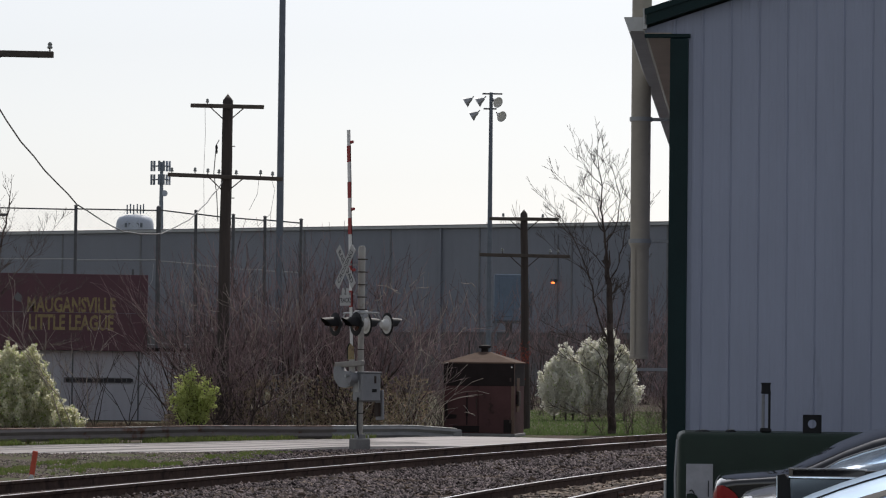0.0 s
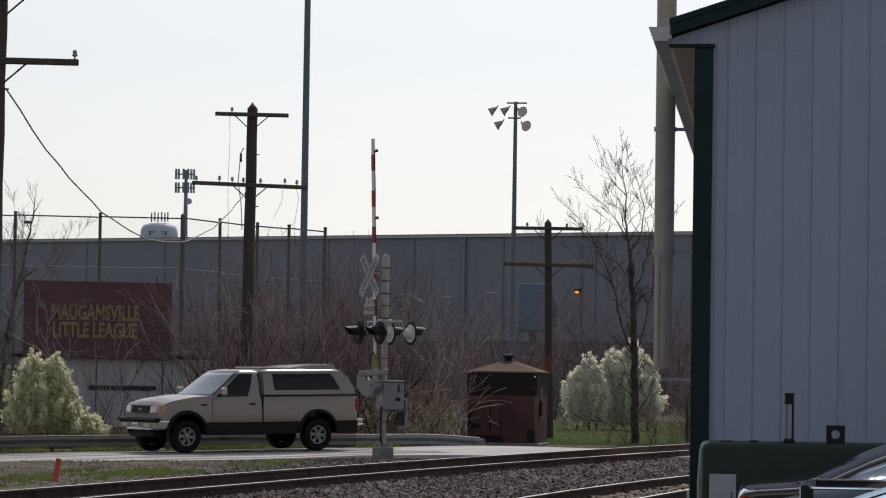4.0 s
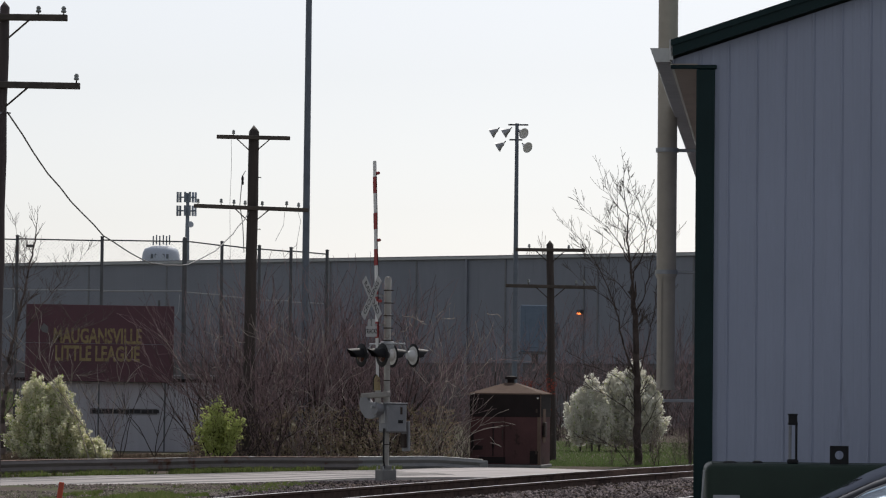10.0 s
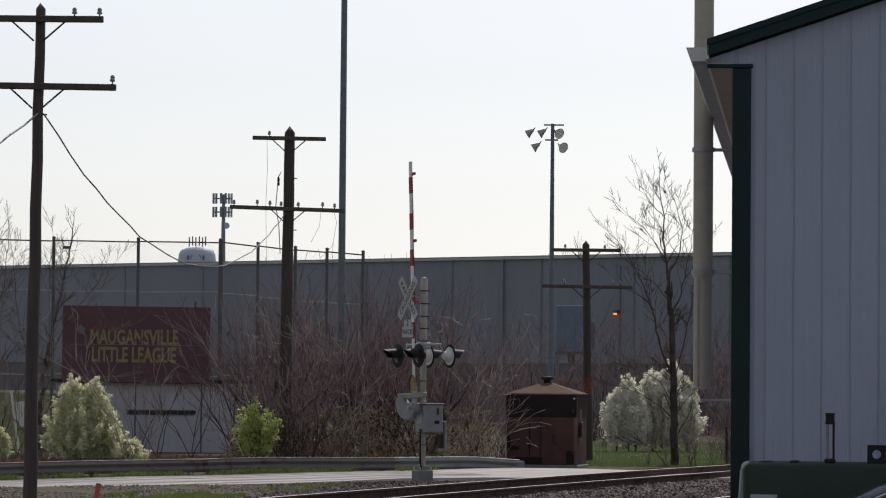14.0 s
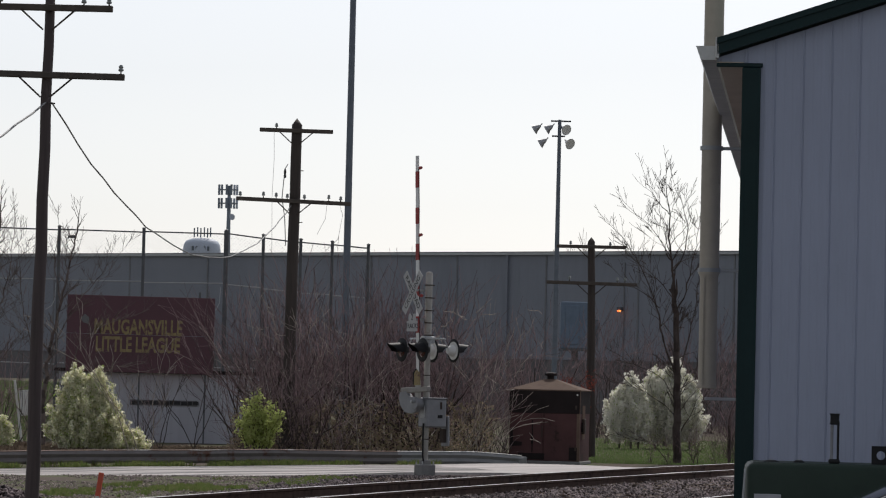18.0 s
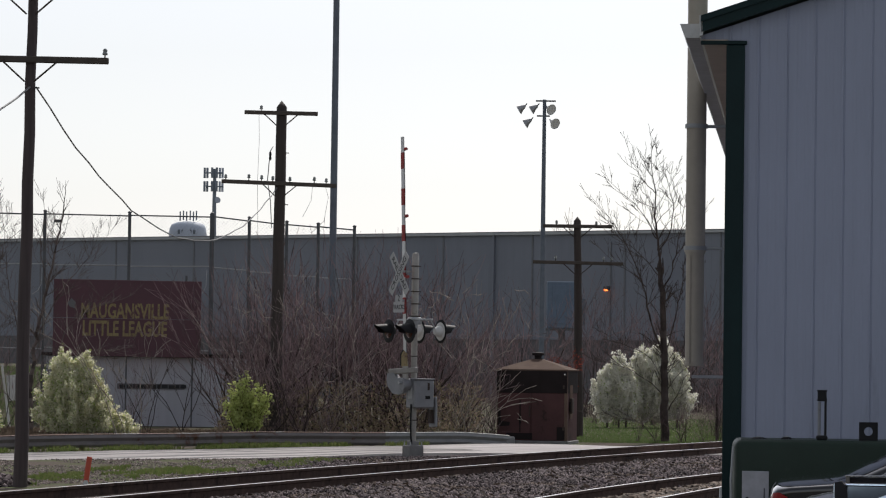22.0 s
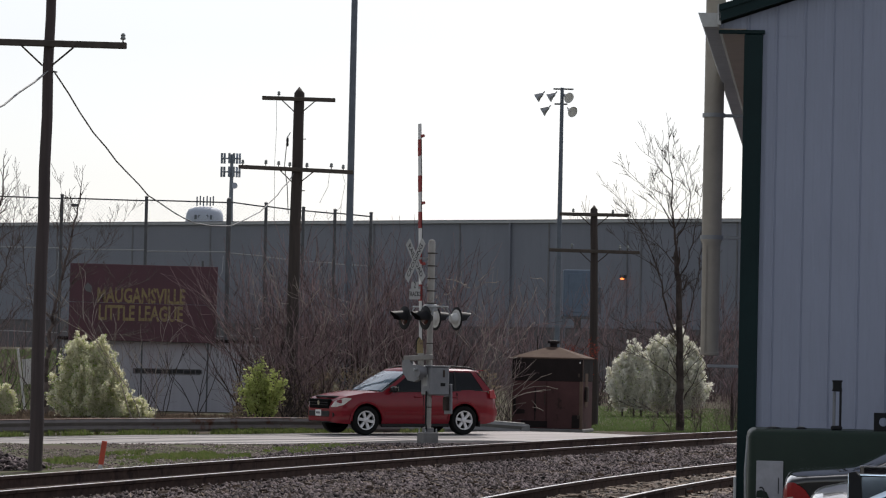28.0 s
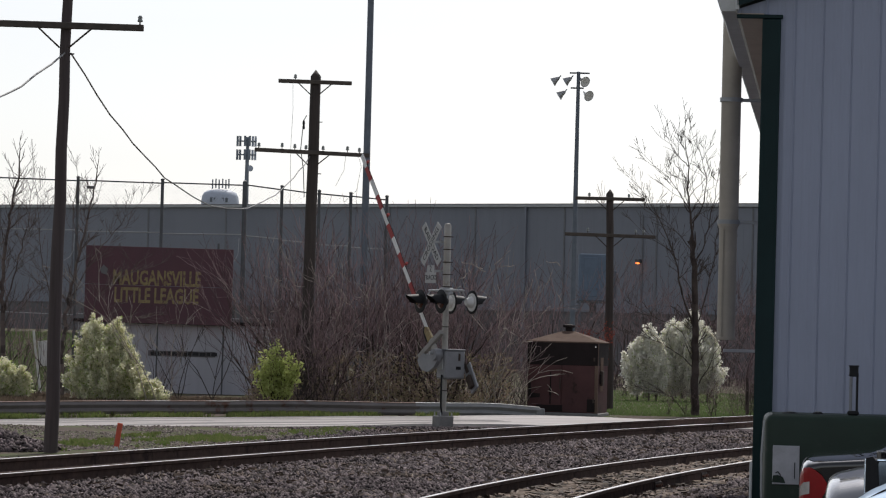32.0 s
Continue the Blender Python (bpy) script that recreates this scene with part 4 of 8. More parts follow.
            part("hanger", Geo().cyl((sgn * 0.0, 0, 0.05), (-sgn * 0.24, 0, -0.1), 0.018, n=8), "galvanised", u)
    # gate mechanism
    c = part("mechanism_case", Geo().box((0.16, 0, 1.375), (0.5, 0.4, 0.63), ch=0.03), "case_grey", t, "grey steel gate mechanism case")
    part("case_lid", Geo().box((0.16, 0, 1.7), (0.53, 0.43, 0.03), ch=0.01), "case_grey", c)
    part("case_badge", Geo().box((0.24, -0.203, 1.3), (0.12, 0.006, 0.07)), "black_paint", c)
    part("case_latch", Geo().box((0.26, -0.206, 1.54), (0.05, 0.016, 0.16), ch=0.005), "iron", c)
    part("case_mount", Geo().box((0.0, 0, 1.4), (0.2, 0.2, 0.3), ch=0.02), "galvanised", t)
    part("shaft", Geo().cyl((-0.38, 0.02, 1.62), (0.46, 0.02, 1.62), 0.035, n=14), "galvanised", t, smooth=40)
    part("conduit", Geo().tube([(-0.12, -0.1, 1.15), (-0.13, -0.11, 0.8), (-0.12, -0.1, 0.45), (-0.08, -0.08, 0.28)], 0.022, 8), "black_paint", t, "black cable hose")
    for z in (0.8, 2.2):
        part("strap", Geo().lathe([(0.07, z - 0.01), (0.078, z - 0.01), (0.078, z + 0.01), (0.07, z + 0.01)], 18), "iron", t)
    # the moving gate: its origin is the shaft
    arm = part("gate_arm", Geo().box((0, 0, 2.92), (0.03, 0.105, 5.0), ch=0.006), "gate_white", t, "white gate arm with red bands", at=pose(*PIVOT, 0, 0, 5))
    z = 5.08
    for i in range(5):
        part("red_band", Geo().box((0, 0, z - 0.19), (0.034, 0.109, 0.36)), "gate_red", arm)
        z -= 0.8
    part("arm_socket", Geo().box((0, 0, 0.22), (0.07, 0.15, 0.5), ch=0.012), "mast_paint", arm)
    cast = part("arm_casting", Geo().plate([(0.6, 0.24), (0.36, 0.26), (0.22, 0.12), (0.16, 0.13), (0.0, 0.12), (-0.1, 0.02), (-0.1, -0.1), (0.0, -0.2), (0.18, -0.24), (0.42, -0.2), (0.58, -0.04), (0.62, 0.1)], 0.1, pose(-0.02, 0, -0.02, 0, 0, 90)), "case_grey", arm, "grey cast arm bracket with a hollow")
    part("casting_beam", Geo().box((-0.02, 0.06, 0.26), (0.1, 1.0, 0.12), ch=0.015), "case_pale", cast, "pale cross beam of the arm bracket")
    part("pivot_boss", Geo().cyl((-0.11, 0.0, -0.04), (0.08, 0.0, -0.04), 0.13, n=18), "case_grey", cast, smooth=40)
    part("warning_tag", Geo().plate([(-0.09, 0.36), (0.1, 0.36), (0.08, 0.62), (0.0, 0.7), (-0.07, 0.64)], 0.05, pose(-0.02, 0, 0, 0, 0, 90)), "sign_gold", arm, "faded yellow and black shear tag")
    part("tag_edge", Geo().plate([(0.085, 0.38), (0.125, 0.38), (0.12, 0.62), (0.03, 0.72), (0.02, 0.69), (0.085, 0.6)], 0.06, pose(-0.02, 0, 0, 0, 0, 90)), "black_paint", arm)
    for d, flip in ((5.14, -1), (3.66, -1), (2.32, -1)):
        lamp = part("arm_lamp", Geo().cyl((0, -0.09, d), (0, -0.15, d), 0.035, n=10), "gate_red", arm, "small red gate lamp", smooth=40)
        part("lamp_bracket", Geo().box((0, -0.07, d - 0.03), (0.02, 0.06, 0.015)).box((0, -0.05, d - 0.07), (0.012, 0.012, 0.14)), "iron", lamp)
    part("arm_wire", Geo().tube([(0.0, -0.06, 5.1), (0.01, -0.062, 4.2), (0.0, -0.06, 3.7), (0.012, -0.066, 2.9), (0.0, -0.06, 2.3), (0.0, -0.06, 0.5)], 0.006, 5), "black_paint", arm)
    cw = part("counterweight", Geo().box((0, 0, -0.6), (0.05, 0.3, 0.66), ch=0.012), "case_grey", t, "grey hanging counterweight plate", at=pose(0.5, 0.02, 1.58))
    part("weight_arm", Geo().box((-0.04, 0, -0.2), (0.03, 0.1, 0.5), ch=0.006), "iron", cw)
    part("weight_block", Geo().box((-0.06, 0, -0.7), (0.08, 0.16, 0.3), ch=0.01), "iron", cw)
    return arm, cw


GATE_ARM, COUNTERWEIGHT = crossing_signal()


# ---- relay cabin ----
def relay_cabin():
    t = thing("relay_cabin", "rust-brown steel relay cabin with a shallow pyramid roof", "cabin", pose(2.85, 91.0, 0, 0, 0, -10.7) @ Matrix.Diagonal((0.976, 0.976, 1, 1)))
    part("footing", Geo().box((0, 0, 0.02), (2.02, 2.02, 0.1), ch=0.02), "concrete", t)
    part("body", Geo().box((0, 0, 1.0), (1.92, 1.92, 1.92), ch=0.015), "kiosk_brown", t)
    for x, w in ((-0.49, 0.9), (0.45, 0.9)):
        d = part("door_leaf", Geo().box((x, -0.975, 0.95), (w, 0.03, 1.74), ch=0.008), "kiosk_brown", t, "rust-brown steel door leaf")
        for hz in (0.4, 1.5):
            part("hinge", Geo().box((x - 0.42 if x < 0 else x + 0.42, -0.995, hz), (0.05, 0.02, 0.1)), "iron", d)
    part("handle", Geo().box((-0.06, -1.0, 0.85), (0.03, 0.03, 0.3), ch=0.006), "iron", t)
    part("top_band", Geo().box((0, -0.0, 1.63), (1.94, 2.0, 0.6), ch=0.01), "kiosk_dark", t, "dark band under the roof")
    # Corner angle in a paler brown: its sunlit edge is put in the colour.
    part("corner_post", Geo().box((0.93, -0.95, 0.98), (0.09, 0.09, 1.92), ch=0.01), "kiosk_roof", t, "corner angle, made paler to look sunlit")
    part("latch_bar", Geo().box((-0.32, -0.998, 0.72), (0.03, 0.02, 0.86), ch=0.004).box((-0.32, -1.004, 0.64), (0.06, 0.03, 0.24), ch=0.008), "kiosk_dark", t, "dark latch bar on the door")
    part("stain_plate", Geo().plate([(-0.93, 0.9), (-0.86, 0.9), (-0.85, 0.58), (-0.6, 0.56), (-0.61, 0.46), (-0.93, 0.44)], 0.012, pose(0, -0.996, 0)), "kiosk_dark", t, "dark painted-over patch")
    # Paler patch painted in for the sunlit part of the side face.
    part("side_panel", Geo().box((0.972, -0.25, 1.1), (0.012, 0.5, 0.9), ch=0.004), "kiosk_roof", t, "paler patch that paints sunlight on the side")
    part("side_lock", Geo().box((0.99, -0.55, 0.98), (0.05, 0.12, 0.26), ch=0.01), "kiosk_dark", t)
    for x, w, h in ((-0.34, 0.72, 0.17), (0.8, 0.22, 0.34)):
        part("dark_patch", Geo().box((x, -0.993, 0.1 + h / 2), (w, 0.012, h), ch=0.004), "kiosk_dark", t, "dark patch at the foot of the door")
    part("side_box", Geo().box((1.0, -0.4, 1.0), (0.1, 0.3, 0.4), ch=0.02), "iron", t, "small junction box on the side")
    e, h0, h1 = 0.995, 1.96, 2.24
    g = Geo()
    g.add([(-e, -e, h0), (e, -e, h0), (e, e, h0), (-e, e, h0), (-0.14, -0.14, h1), (0.14, -0.14, h1), (0.14, 0.14, h1), (-0.14, 0.14, h1)],
          [(0, 1, 5, 4), (1, 2, 6, 5), (2, 3, 7, 6), (3, 0, 4, 7), (4, 5, 6, 7), (3, 2, 1, 0)])
    part("roof", g, "kiosk_roof", t, "sun-faded brown pyramid roof")
    part("roof_lip", Geo().box((0, 0, 1.945), (2.0, 2.0, 0.035), ch=0.006), "kiosk_roof", t)
    part("roof_vent", Geo().lathe([(0.1, 2.22), (0.1, 2.33), (0.17, 2.34), (0.17, 2.4), (0.05, 2.43), (0, 2.43)], 16), "kiosk_dark", t, "dark round roof vent", smooth=35)
    # Chrome block added for the glint at the roof corner; it gives no light.
    lamp = part("glint_lamp", Geo().box((0.9, -1.02, 1.83), (0.05, 0.04, 0.05), ch=0.01), "chrome", t, "small chrome fitting that carries the corner's glint")


relay_cabin()


# ---- guardrail ----
def guardrail():
    t = thing("guardrail", "rust-streaked steel guardrail along the road verge", "guardrail")
    wave = [(0.0, 0.0), (0.035, 0.03), (0.055, 0.075), (0.02, 0.125), (0.0, 0.155), (0.02, 0.185), (0.055, 0.235), (0.035, 0.28), (0.0, 0.31)]
    prof = [(a, b) for a, b in wave] + [(a - 0.006, b) for a, b in reversed(wave)]

    def top(s):
        return road_z(s) + float(np.interp(s, [-60, 0, 3.3, 5.2, 6.8], [0.02, 0.02, -0.03, -0.06, -0.15]))

    def off(s):
        return float(np.interp(s, [-60, 4.0, 5.2, 6.8], [4.3, 4.3, 4.5, 5.0]))

    breaks = [-56, -47.5, -39.9, -32.3, -24.7, -17.1, -9.5, -1.9, 3.3, 6.7]
    for i in range(len(breaks) - 1):
        a, b = breaks[i], breaks[i + 1] + 0.1
        pts = []
        for k in range(9):
            s = a + (b - a) * k / 8
            p = road_at(s, off(s))
            pts.append((p.x, p.y, top(s) - (0.004 if i % 2 else 0)))
        newer = i == len(breaks) - 2
        beam = part("beam", Geo().sweep(pts, prof), "guard_new" if newer else "guard", t, "newer pale beam section" if newer else "", smooth=50)
        # Lip paler than the beam: sunlight along the top edge, put in its colour.
        edge = [(p[0], p[1], p[2] + 0.312) for p in pts]
        part("top_edge", Geo().sweep(edge, [(-0.03, -0.004), (0.012, 0), (0.014, 0.012), (-0.028, 0.02)]), "gutter" if newer else "rail_lip", beam, "paler upper lip, sunlight on it put in the colour")
    s = -54.0
    while s < 6.5:
        p = road_at(s, off(s) + 0.12)
        z0 = ground_z(p.x, p.y)
        part("post", Geo().box((0, 0, -0.02), (0.1, 0.15, 0.8), ch=0.008), "rust", t, at=pose(p.x, p.y, top(s) - 0.1, 0, 0, 30))
        s += 3.8
    p = road_at(6.8, off(6.8))
    part("end_shoe", Geo().box((0, 0, 0.15), (0.3, 0.1, 0.3), ch=0.03), "guard_new", t, "flared end piece", at=pose(p.x, p.y, top(6.8), 0, 0, 30))


guardrail()


# ---- poles ----
def wood_pole(label, x, y, h, lean, arms, r0=0.15, r1=0.11, wood="pole_wood"):
    """A wooden pole; arms: (height, left, right, [pins], along) in metres."""
    t = thing("utility_pole", label, "utility pole", pose(x, y, 0), "utility poles")
    rng = random.Random(int(x * 10))
    prof = [(r0 + (r1 - r0) * i / 10, h * i / 10) for i in range(11)]
    g = Geo()
    vs, fs, n = [], [], 12
    for i, (r, z) in enumerate(prof):
        ox, oy = lean * z / h + rng.uniform(-0.012, 0.012), rng.uniform(-0.01, 0.01)
        vs += [(ox + r * math.cos(6.283 * k / n), oy + r * math.sin(6.283 * k / n), z) for k in range(n)]
        if i:
            fs += [((i - 1) * n + k, (i - 1) * n + (k + 1) % n, i * n + (k + 1) % n, i * n + k) for k in range(n)]
    vs.append((lean, 0, h + r1 * 1.3))
    fs += [(10 * n + k, 10 * n + (k + 1) % n, 11 * n) for k in range(n)]
    g.add(vs, fs)
    part("shaft", g, wood, t, smooth=40)
    for z, l, r, pins, drop in arms:
        cx = lean * z / h
        tilt = math.degrees(math.atan2(drop, r - l))
        m = pose(cx, -r1 - 0.05, z, 0, tilt, 0)
        a = part("crossarm", Geo().box(((l + r) / 2, 0, 0), (r - l, 0.09, 0.1), ch=0.01), "arm_wood", t, at=m)
        for sg in (-1, 1):
            part("brace", Geo().cyl((sg * 0.43, -0.05, -0.03), (sg * 0.07, -0.05, -0.35), 0.015, n=6), "iron", a)
        for px, hgt in pins:
            pin = part("pin", Geo().cyl((px, 0, 0.05), (px, 0, 0.05 + hgt * 0.6), 0.012, n=6), "iron", a)
            part("insulator", Geo().lathe([(0.035, 0), (0.045, 0.02), (0.03, 0.05), (0.04, 0.07), (0.02, 0.1), (0, 0.1)], 10, pose(px, 0, 0.02 + hgt * 0.6)), "insulator", pin, smooth=40)
    return t


P1 = wood_pole("tall weathered wooden utility pole with two crossarms", -6.35, 52.6, 7.85, 0.06,
               [(7.68, -1.0, 1.0, [(-0.75, 0.1), (0.55, 0.1), (0.94, 0.1)], 0.0), (6.63, -1.24, 1.22, [(1.16, 0.12)], 0.02)], 0.112, 0.075, "pole_grey")
P2 = wood_pole("dark wooden utility pole with two crossarms", -3.9, 85.0, 8.45, 0.04,
               [(8.29, -0.92, 0.92, [(-0.5, 0.1)], 0.02), (6.52, -1.46, 1.42, [(-1.36, 0.1), (-0.78, 0.14), (-0.46, 0.12), (-0.18, 0.1), (0.25, 0.1), (0.86, 0.14), (1.16, 0.1)], 0.08)], 0.16, 0.13)
P3 = wood_pole("shorter wooden utility pole with two crossarms behind the cabin", 4.37, 100.0, 6.36, -0.13,
               [(6.2, -1.03, 1.02, [(-0.62, 0.08), (0.55, 0.06)], 0.0), (5.12, -1.33, 1.34, [(-0.66, 0.14), (0.75, 0.14), (0.98, 0.14)], 0.03)], 0.13, 0.105)
k_ = 89.0 / 85.0
P2.matrix_basis = pose(-3.9 * k_, 89.0, 1.9 - 1.9 * k_) @ Matrix.Scale(k_, 4)
for t_, z_, r_ in ((P1, 6.2, 0.09), (P2, 7.3, 0.14), (P2, 6.0, 0.14)):
    part("pole_step", Geo().cyl((r_, 0, z_), (r_ + 0.1, 0, z_), 0.012, n=6), "iron", t_)
part("arrester", Geo().lathe([(0.025, 0), (0.035, 0.05), (0.025, 0.1), (0.035, 0.15), (0.025, 0.2), (0.01, 0.24)], 8, pose(-0.22, -0.15, 7.1)), "black_paint", P2, "black arrester on the shaft")
part("drop_wire", Geo().tube([(-0.15, -0.17, 7.45), (-0.22, -0.16, 7.33), (-0.25, -0.16, 7.0), (-0.28, -0.16, 6.6), (-0.2, -0.16, 6.1), (-0.16, -0.16, 5.4)], 0.012, 5), "cable", P2)
part("loop_wire", Geo().tube([(0.85, -0.15, 6.45), (0.82, -0.15, 6.1), (0.62, -0.15, 5.7)], 0.006, 4).tube([(1.16, -0.15, 6.5), (1.25, -0.15, 6.2), (1.15, -0.15, 5.6), (0.85, -0.15, 5.3)], 0.006, 4), "cable", P2)
part("loop_wire", Geo().tube([(-0.52, -0.15, 8.3), (-0.5, -0.15, 7.6), (-0.53, -0.15, 6.6), (-0.5, -0.15, 5.2)], 0.006, 4), "cable", P2)


def span(name, label, a, b, sag, r, n=28):
    """A hanging cable from a to b."""
    a, b = Vector(a), Vector(b)
    pts = []
    for i in range(n + 1):
        k = i / n
        p = a.lerp(b, k)
        p.z -= 4 * sag * k * (1 - k)
        if 0 < i < n:
            p += Vector((0.012 * math.sin(i * 2.1), 0, 0.013 * math.sin(i * 1.3 + 0.6) + 0.01 * math.sin(i * 3.7)))
        pts.append(p)
    cu = bpy.data.curves.new(name, "CURVE")
    cu.dimensions, cu.bevel_depth, cu.bevel_resolution = "3D", r, 2
    sp = cu.splines.new("POLY")
    sp.points.add(len(pts) - 1)
    for q, p in zip(sp.points, pts):
        q.co = (*p, 1)
    cu.materials.append(M["cable"])
    tagged(new(name, cu), label, "cable")


span("hanging_cable", "slack grey cable between two wooden poles", (-6.2, 52.5, 6.2), (-4.13, 88.84, 6.63), 1.86, 0.013)
span("hanging_cable", "slack grey cable running off from the first pole", (-6.3, 52.5, 6.2), (-9.5, 30.0, 6.2), 1.8, 0.015)


def tall_pole():
    t = thing("ballpark_pole", "tall slim blue-grey steel light pole", "pole", pose(-3.32, 112.0, 0))
    part("shaft", Geo().lathe([(0.125, 0), (0.115, 8), (0.09, 20), (0, 20)], 16), "pole_blue", t, smooth=40)
    part("base_collar", Geo().lathe([(0.16, 0), (0.16, 0.12), (0.125, 0.14)], 16), "pole_blue", t)
    part("arm_bar", Geo().box((0, -0.12, 19.6), (2.4, 0.1, 0.1)), "pole_blue", t)


tall_pole()


def floodlight_pole():
    t = thing("floodlight_pole", "slim steel pole with five round floodlights", "floodlight pole", pose(4.36, 135.0, 0))
    part("shaft", Geo().lathe([(0.11, 0), (0.1, 6), (0.07, 12.75), (0, 12.78)], 14), "pole_blue", t, smooth=40)
    for z, l, r in ((12.7, -0.35, 0.45), (12.1, -0.3, 0.22)):
        part("crossbar", Geo().box(((l + r) / 2, 0, z), (r - l, 0.06, 0.06)), "fence_steel", t)
    for x, z, face in ((-0.85, 12.45, -1), (-0.36, 12.46, -1), (0.16, 12.42, 1), (-0.6, 11.9, -1), (0.32, 11.86, 1)):
        u = part("floodlight", Geo().lathe([(0.05, -0.12), (0.09, -0.05), (0.14, 0.08), (0.25, 0.24), (0.262, 0.25)], 18), "galvanised", t, "grey bell-shaped floodlight", smooth=40,
                 at=pose(x, 0, z) @ Vector((-0.85, 0.15, -0.5) if face < 0 else (0.5, -0.75, -0.35)).to_track_quat("Z", "Y").to_matrix().to_4x4() @ Matrix.Scale(0.85, 4))
        part("glass", Geo().lathe([(0.24, 0.235), (0.1, 0.23), (0, 0.23)], 18), "white_paint", u)
        part("yoke", Geo().cyl((0, 0, -0.1), (0.0, 0.05, -0.24), 0.03, n=6), "fence_steel", u)


floodlight_pole()


# ---- ballpark fence ----
def tall_fence():
    t = thing("backstop_fence", "tall chain-link ballpark fence with dark steel posts", "fence", pose(0, 0, 1.9 - 1.9 * 113 / 105) @ Matrix.Scale(113 / 105, 4))
    posts = [(-17.2, 6.7), (-14.65, 6.68), (-12.04, 6.66), (-9.42, 6.65), (-6.86, 6.65), (-5.71, 6.54), (-4.55, 6.43), (-3.57, 6.38), (-2.45, 6.31)]
    for x, h in posts:
        big = abs(x + 6.86) < 0.1
        p = part("post", Geo().cyl((x, 105, 0), (x, 105, h), 0.075 if big else 0.05, n=10), "fence_steel", t, smooth=40)
        part("post_cap", Geo().lathe([(0.06, h), (0.06, h + 0.03), (0, h + 0.06)], 10, pose(x, 105, 0)), "fence_steel", p)
    for (xa, ha), (xb, hb) in zip(posts, posts[1:]):
        part("top_rail", Geo().cyl((xa, 105, ha - 0.08), (xb, 105, hb - 0.1), 0.022, n=6), "fence_steel", t)
        part("mid_rail", Geo().cyl((xa, 105, ha - 1.66), (xb, 105, hb - 1.63), 0.018, n=6), "galvanised", t)
        part("low_rail", Geo().cyl((xa, 105, 2.45), (xb, 105, 2.4), 0.018, n=6), "galvanised", t)
    # wire mesh
    segs = []
    x0, x1, z0 = -17.2, -2.45, 0.2
    hx, hh = [p[0] for p in posts], [p[1] for p in posts]
    for sg in (-1, 1):
        for i in range(int((x1 - x0 + 7) / 0.115)):
            xa = x0 - (7 if sg > 0 else 0) + i * 0.115
            a, b = (xa, z0), (xa + sg * 6.5, z0 + 6.5)
            k0, k1 = 0.0, 1.0
            lo, hi = sorted(((x0 - a[0]) / (b[0] - a[0]), (x1 - a[0]) / (b[0] - a[0])))
            k0, k1 = max(k0, lo), min(k1, hi)
            if k1 - k0 < 0.02:
                continue
            pa, pb = (a[0] + (b[0] - a[0]) * k0, a[1] + 6.5 * k0), (a[0] + (b[0] - a[0]) * k1, a[1] + 6.5 * k1)
            top = float(np.interp(pb[0], hx, hh)) - 0.1
            if pb[1] > top:
                k = (top - pa[1]) / (pb[1] - pa[1])
                if k <= 0:
                    continue
                pb = (pa[0] + (pb[0] - pa[0]) * k, top)
            segs.append((pa[0], pa[1], pb[0], pb[1]))
    s = np.array(segs)
    w = 0.0013
    v = np.zeros((len(s), 4, 3))
    v[:, 0] = np.stack([s[:, 0] - w, np.full(len(s), 105.0), s[:, 1]], 1)
    v[:, 1] = np.stack([s[:, 0] + w, np.full(len(s), 105.004), s[:, 1]], 1)
    v[:, 2] = np.stack([s[:, 2] + w, np.full(len(s), 105.004), s[:, 3]], 1)
    v[:, 3] = np.stack([s[:, 2] - w, np.full(len(s), 105.0), s[:, 3]], 1)
    f = np.arange(len(s) * 4).reshape(-1, 4)
    tagged(part("wire_mesh", fast_mesh("wire_mesh", v.reshape(-1, 3), f, 4), "fence_steel", t), "fine wire mesh", kind="stuff")
    part("flag_plate", Geo().box((-11.65, 104.95, 6.36), (0.22, 0.03, 0.09)), "fence_steel", t)
    for x in (-12.1, -7.0):
        part("loose_strap", Geo().tube([(x, 104.95, 4.9), (x - 0.02, 104.93, 4.4), (x - 0.12, 104.93, 4.2), (x - 0.3, 104.93, 4.08)], 0.013, 5), "galvanised", t, "pale torn strap hanging from the post")


tall_fence()


# ---- ballpark hut with its sign ----
def ballpark_hut():
    t = thing("ballpark_hut", "low pale hut clad in horizontal lap boards", "hut", pose(-9.0, 108.3, 0))
    n = 21
    me = Geo().box((0, 0, 0), (6.6, 0.03, 0.108), pose(0, 0, 0, -5, 0, 0)).mesh("lap_board")
    me.materials.append(M["lap_grey"])
    part("wall", Geo().box((0, 1.6, 1.1), (6.5, 3.1, 2.2)), "seam", t)
    for i in range(n):
        part("lap_board", me, "lap_grey", t, at=pose(0, 0.02, 0.05 + i * 0.104))
    part("roof", Geo().box((0, 1.6, 2.26), (6.9, 3.5, 0.1), ch=0.02), "kiosk_dark", t)
    g = Geo()
    rng = random.Random(4)
    x = -0.95
    while x < 1.05:
        w = rng.uniform(0.08, 0.22)
        g.box((x + w / 2, -0.03, 1.26 + rng.uniform(-0.01, 0.01)), (w, 0.02, 0.11))
        x += w + 0.03
    part("name_board", Geo().box((0.05, -0.01, 1.26), (2.15, 0.02, 0.17)), "warehouse_base", t, "dull grey name board")
    part("letter_bar", g, "ink", t)


ballpark_hut()


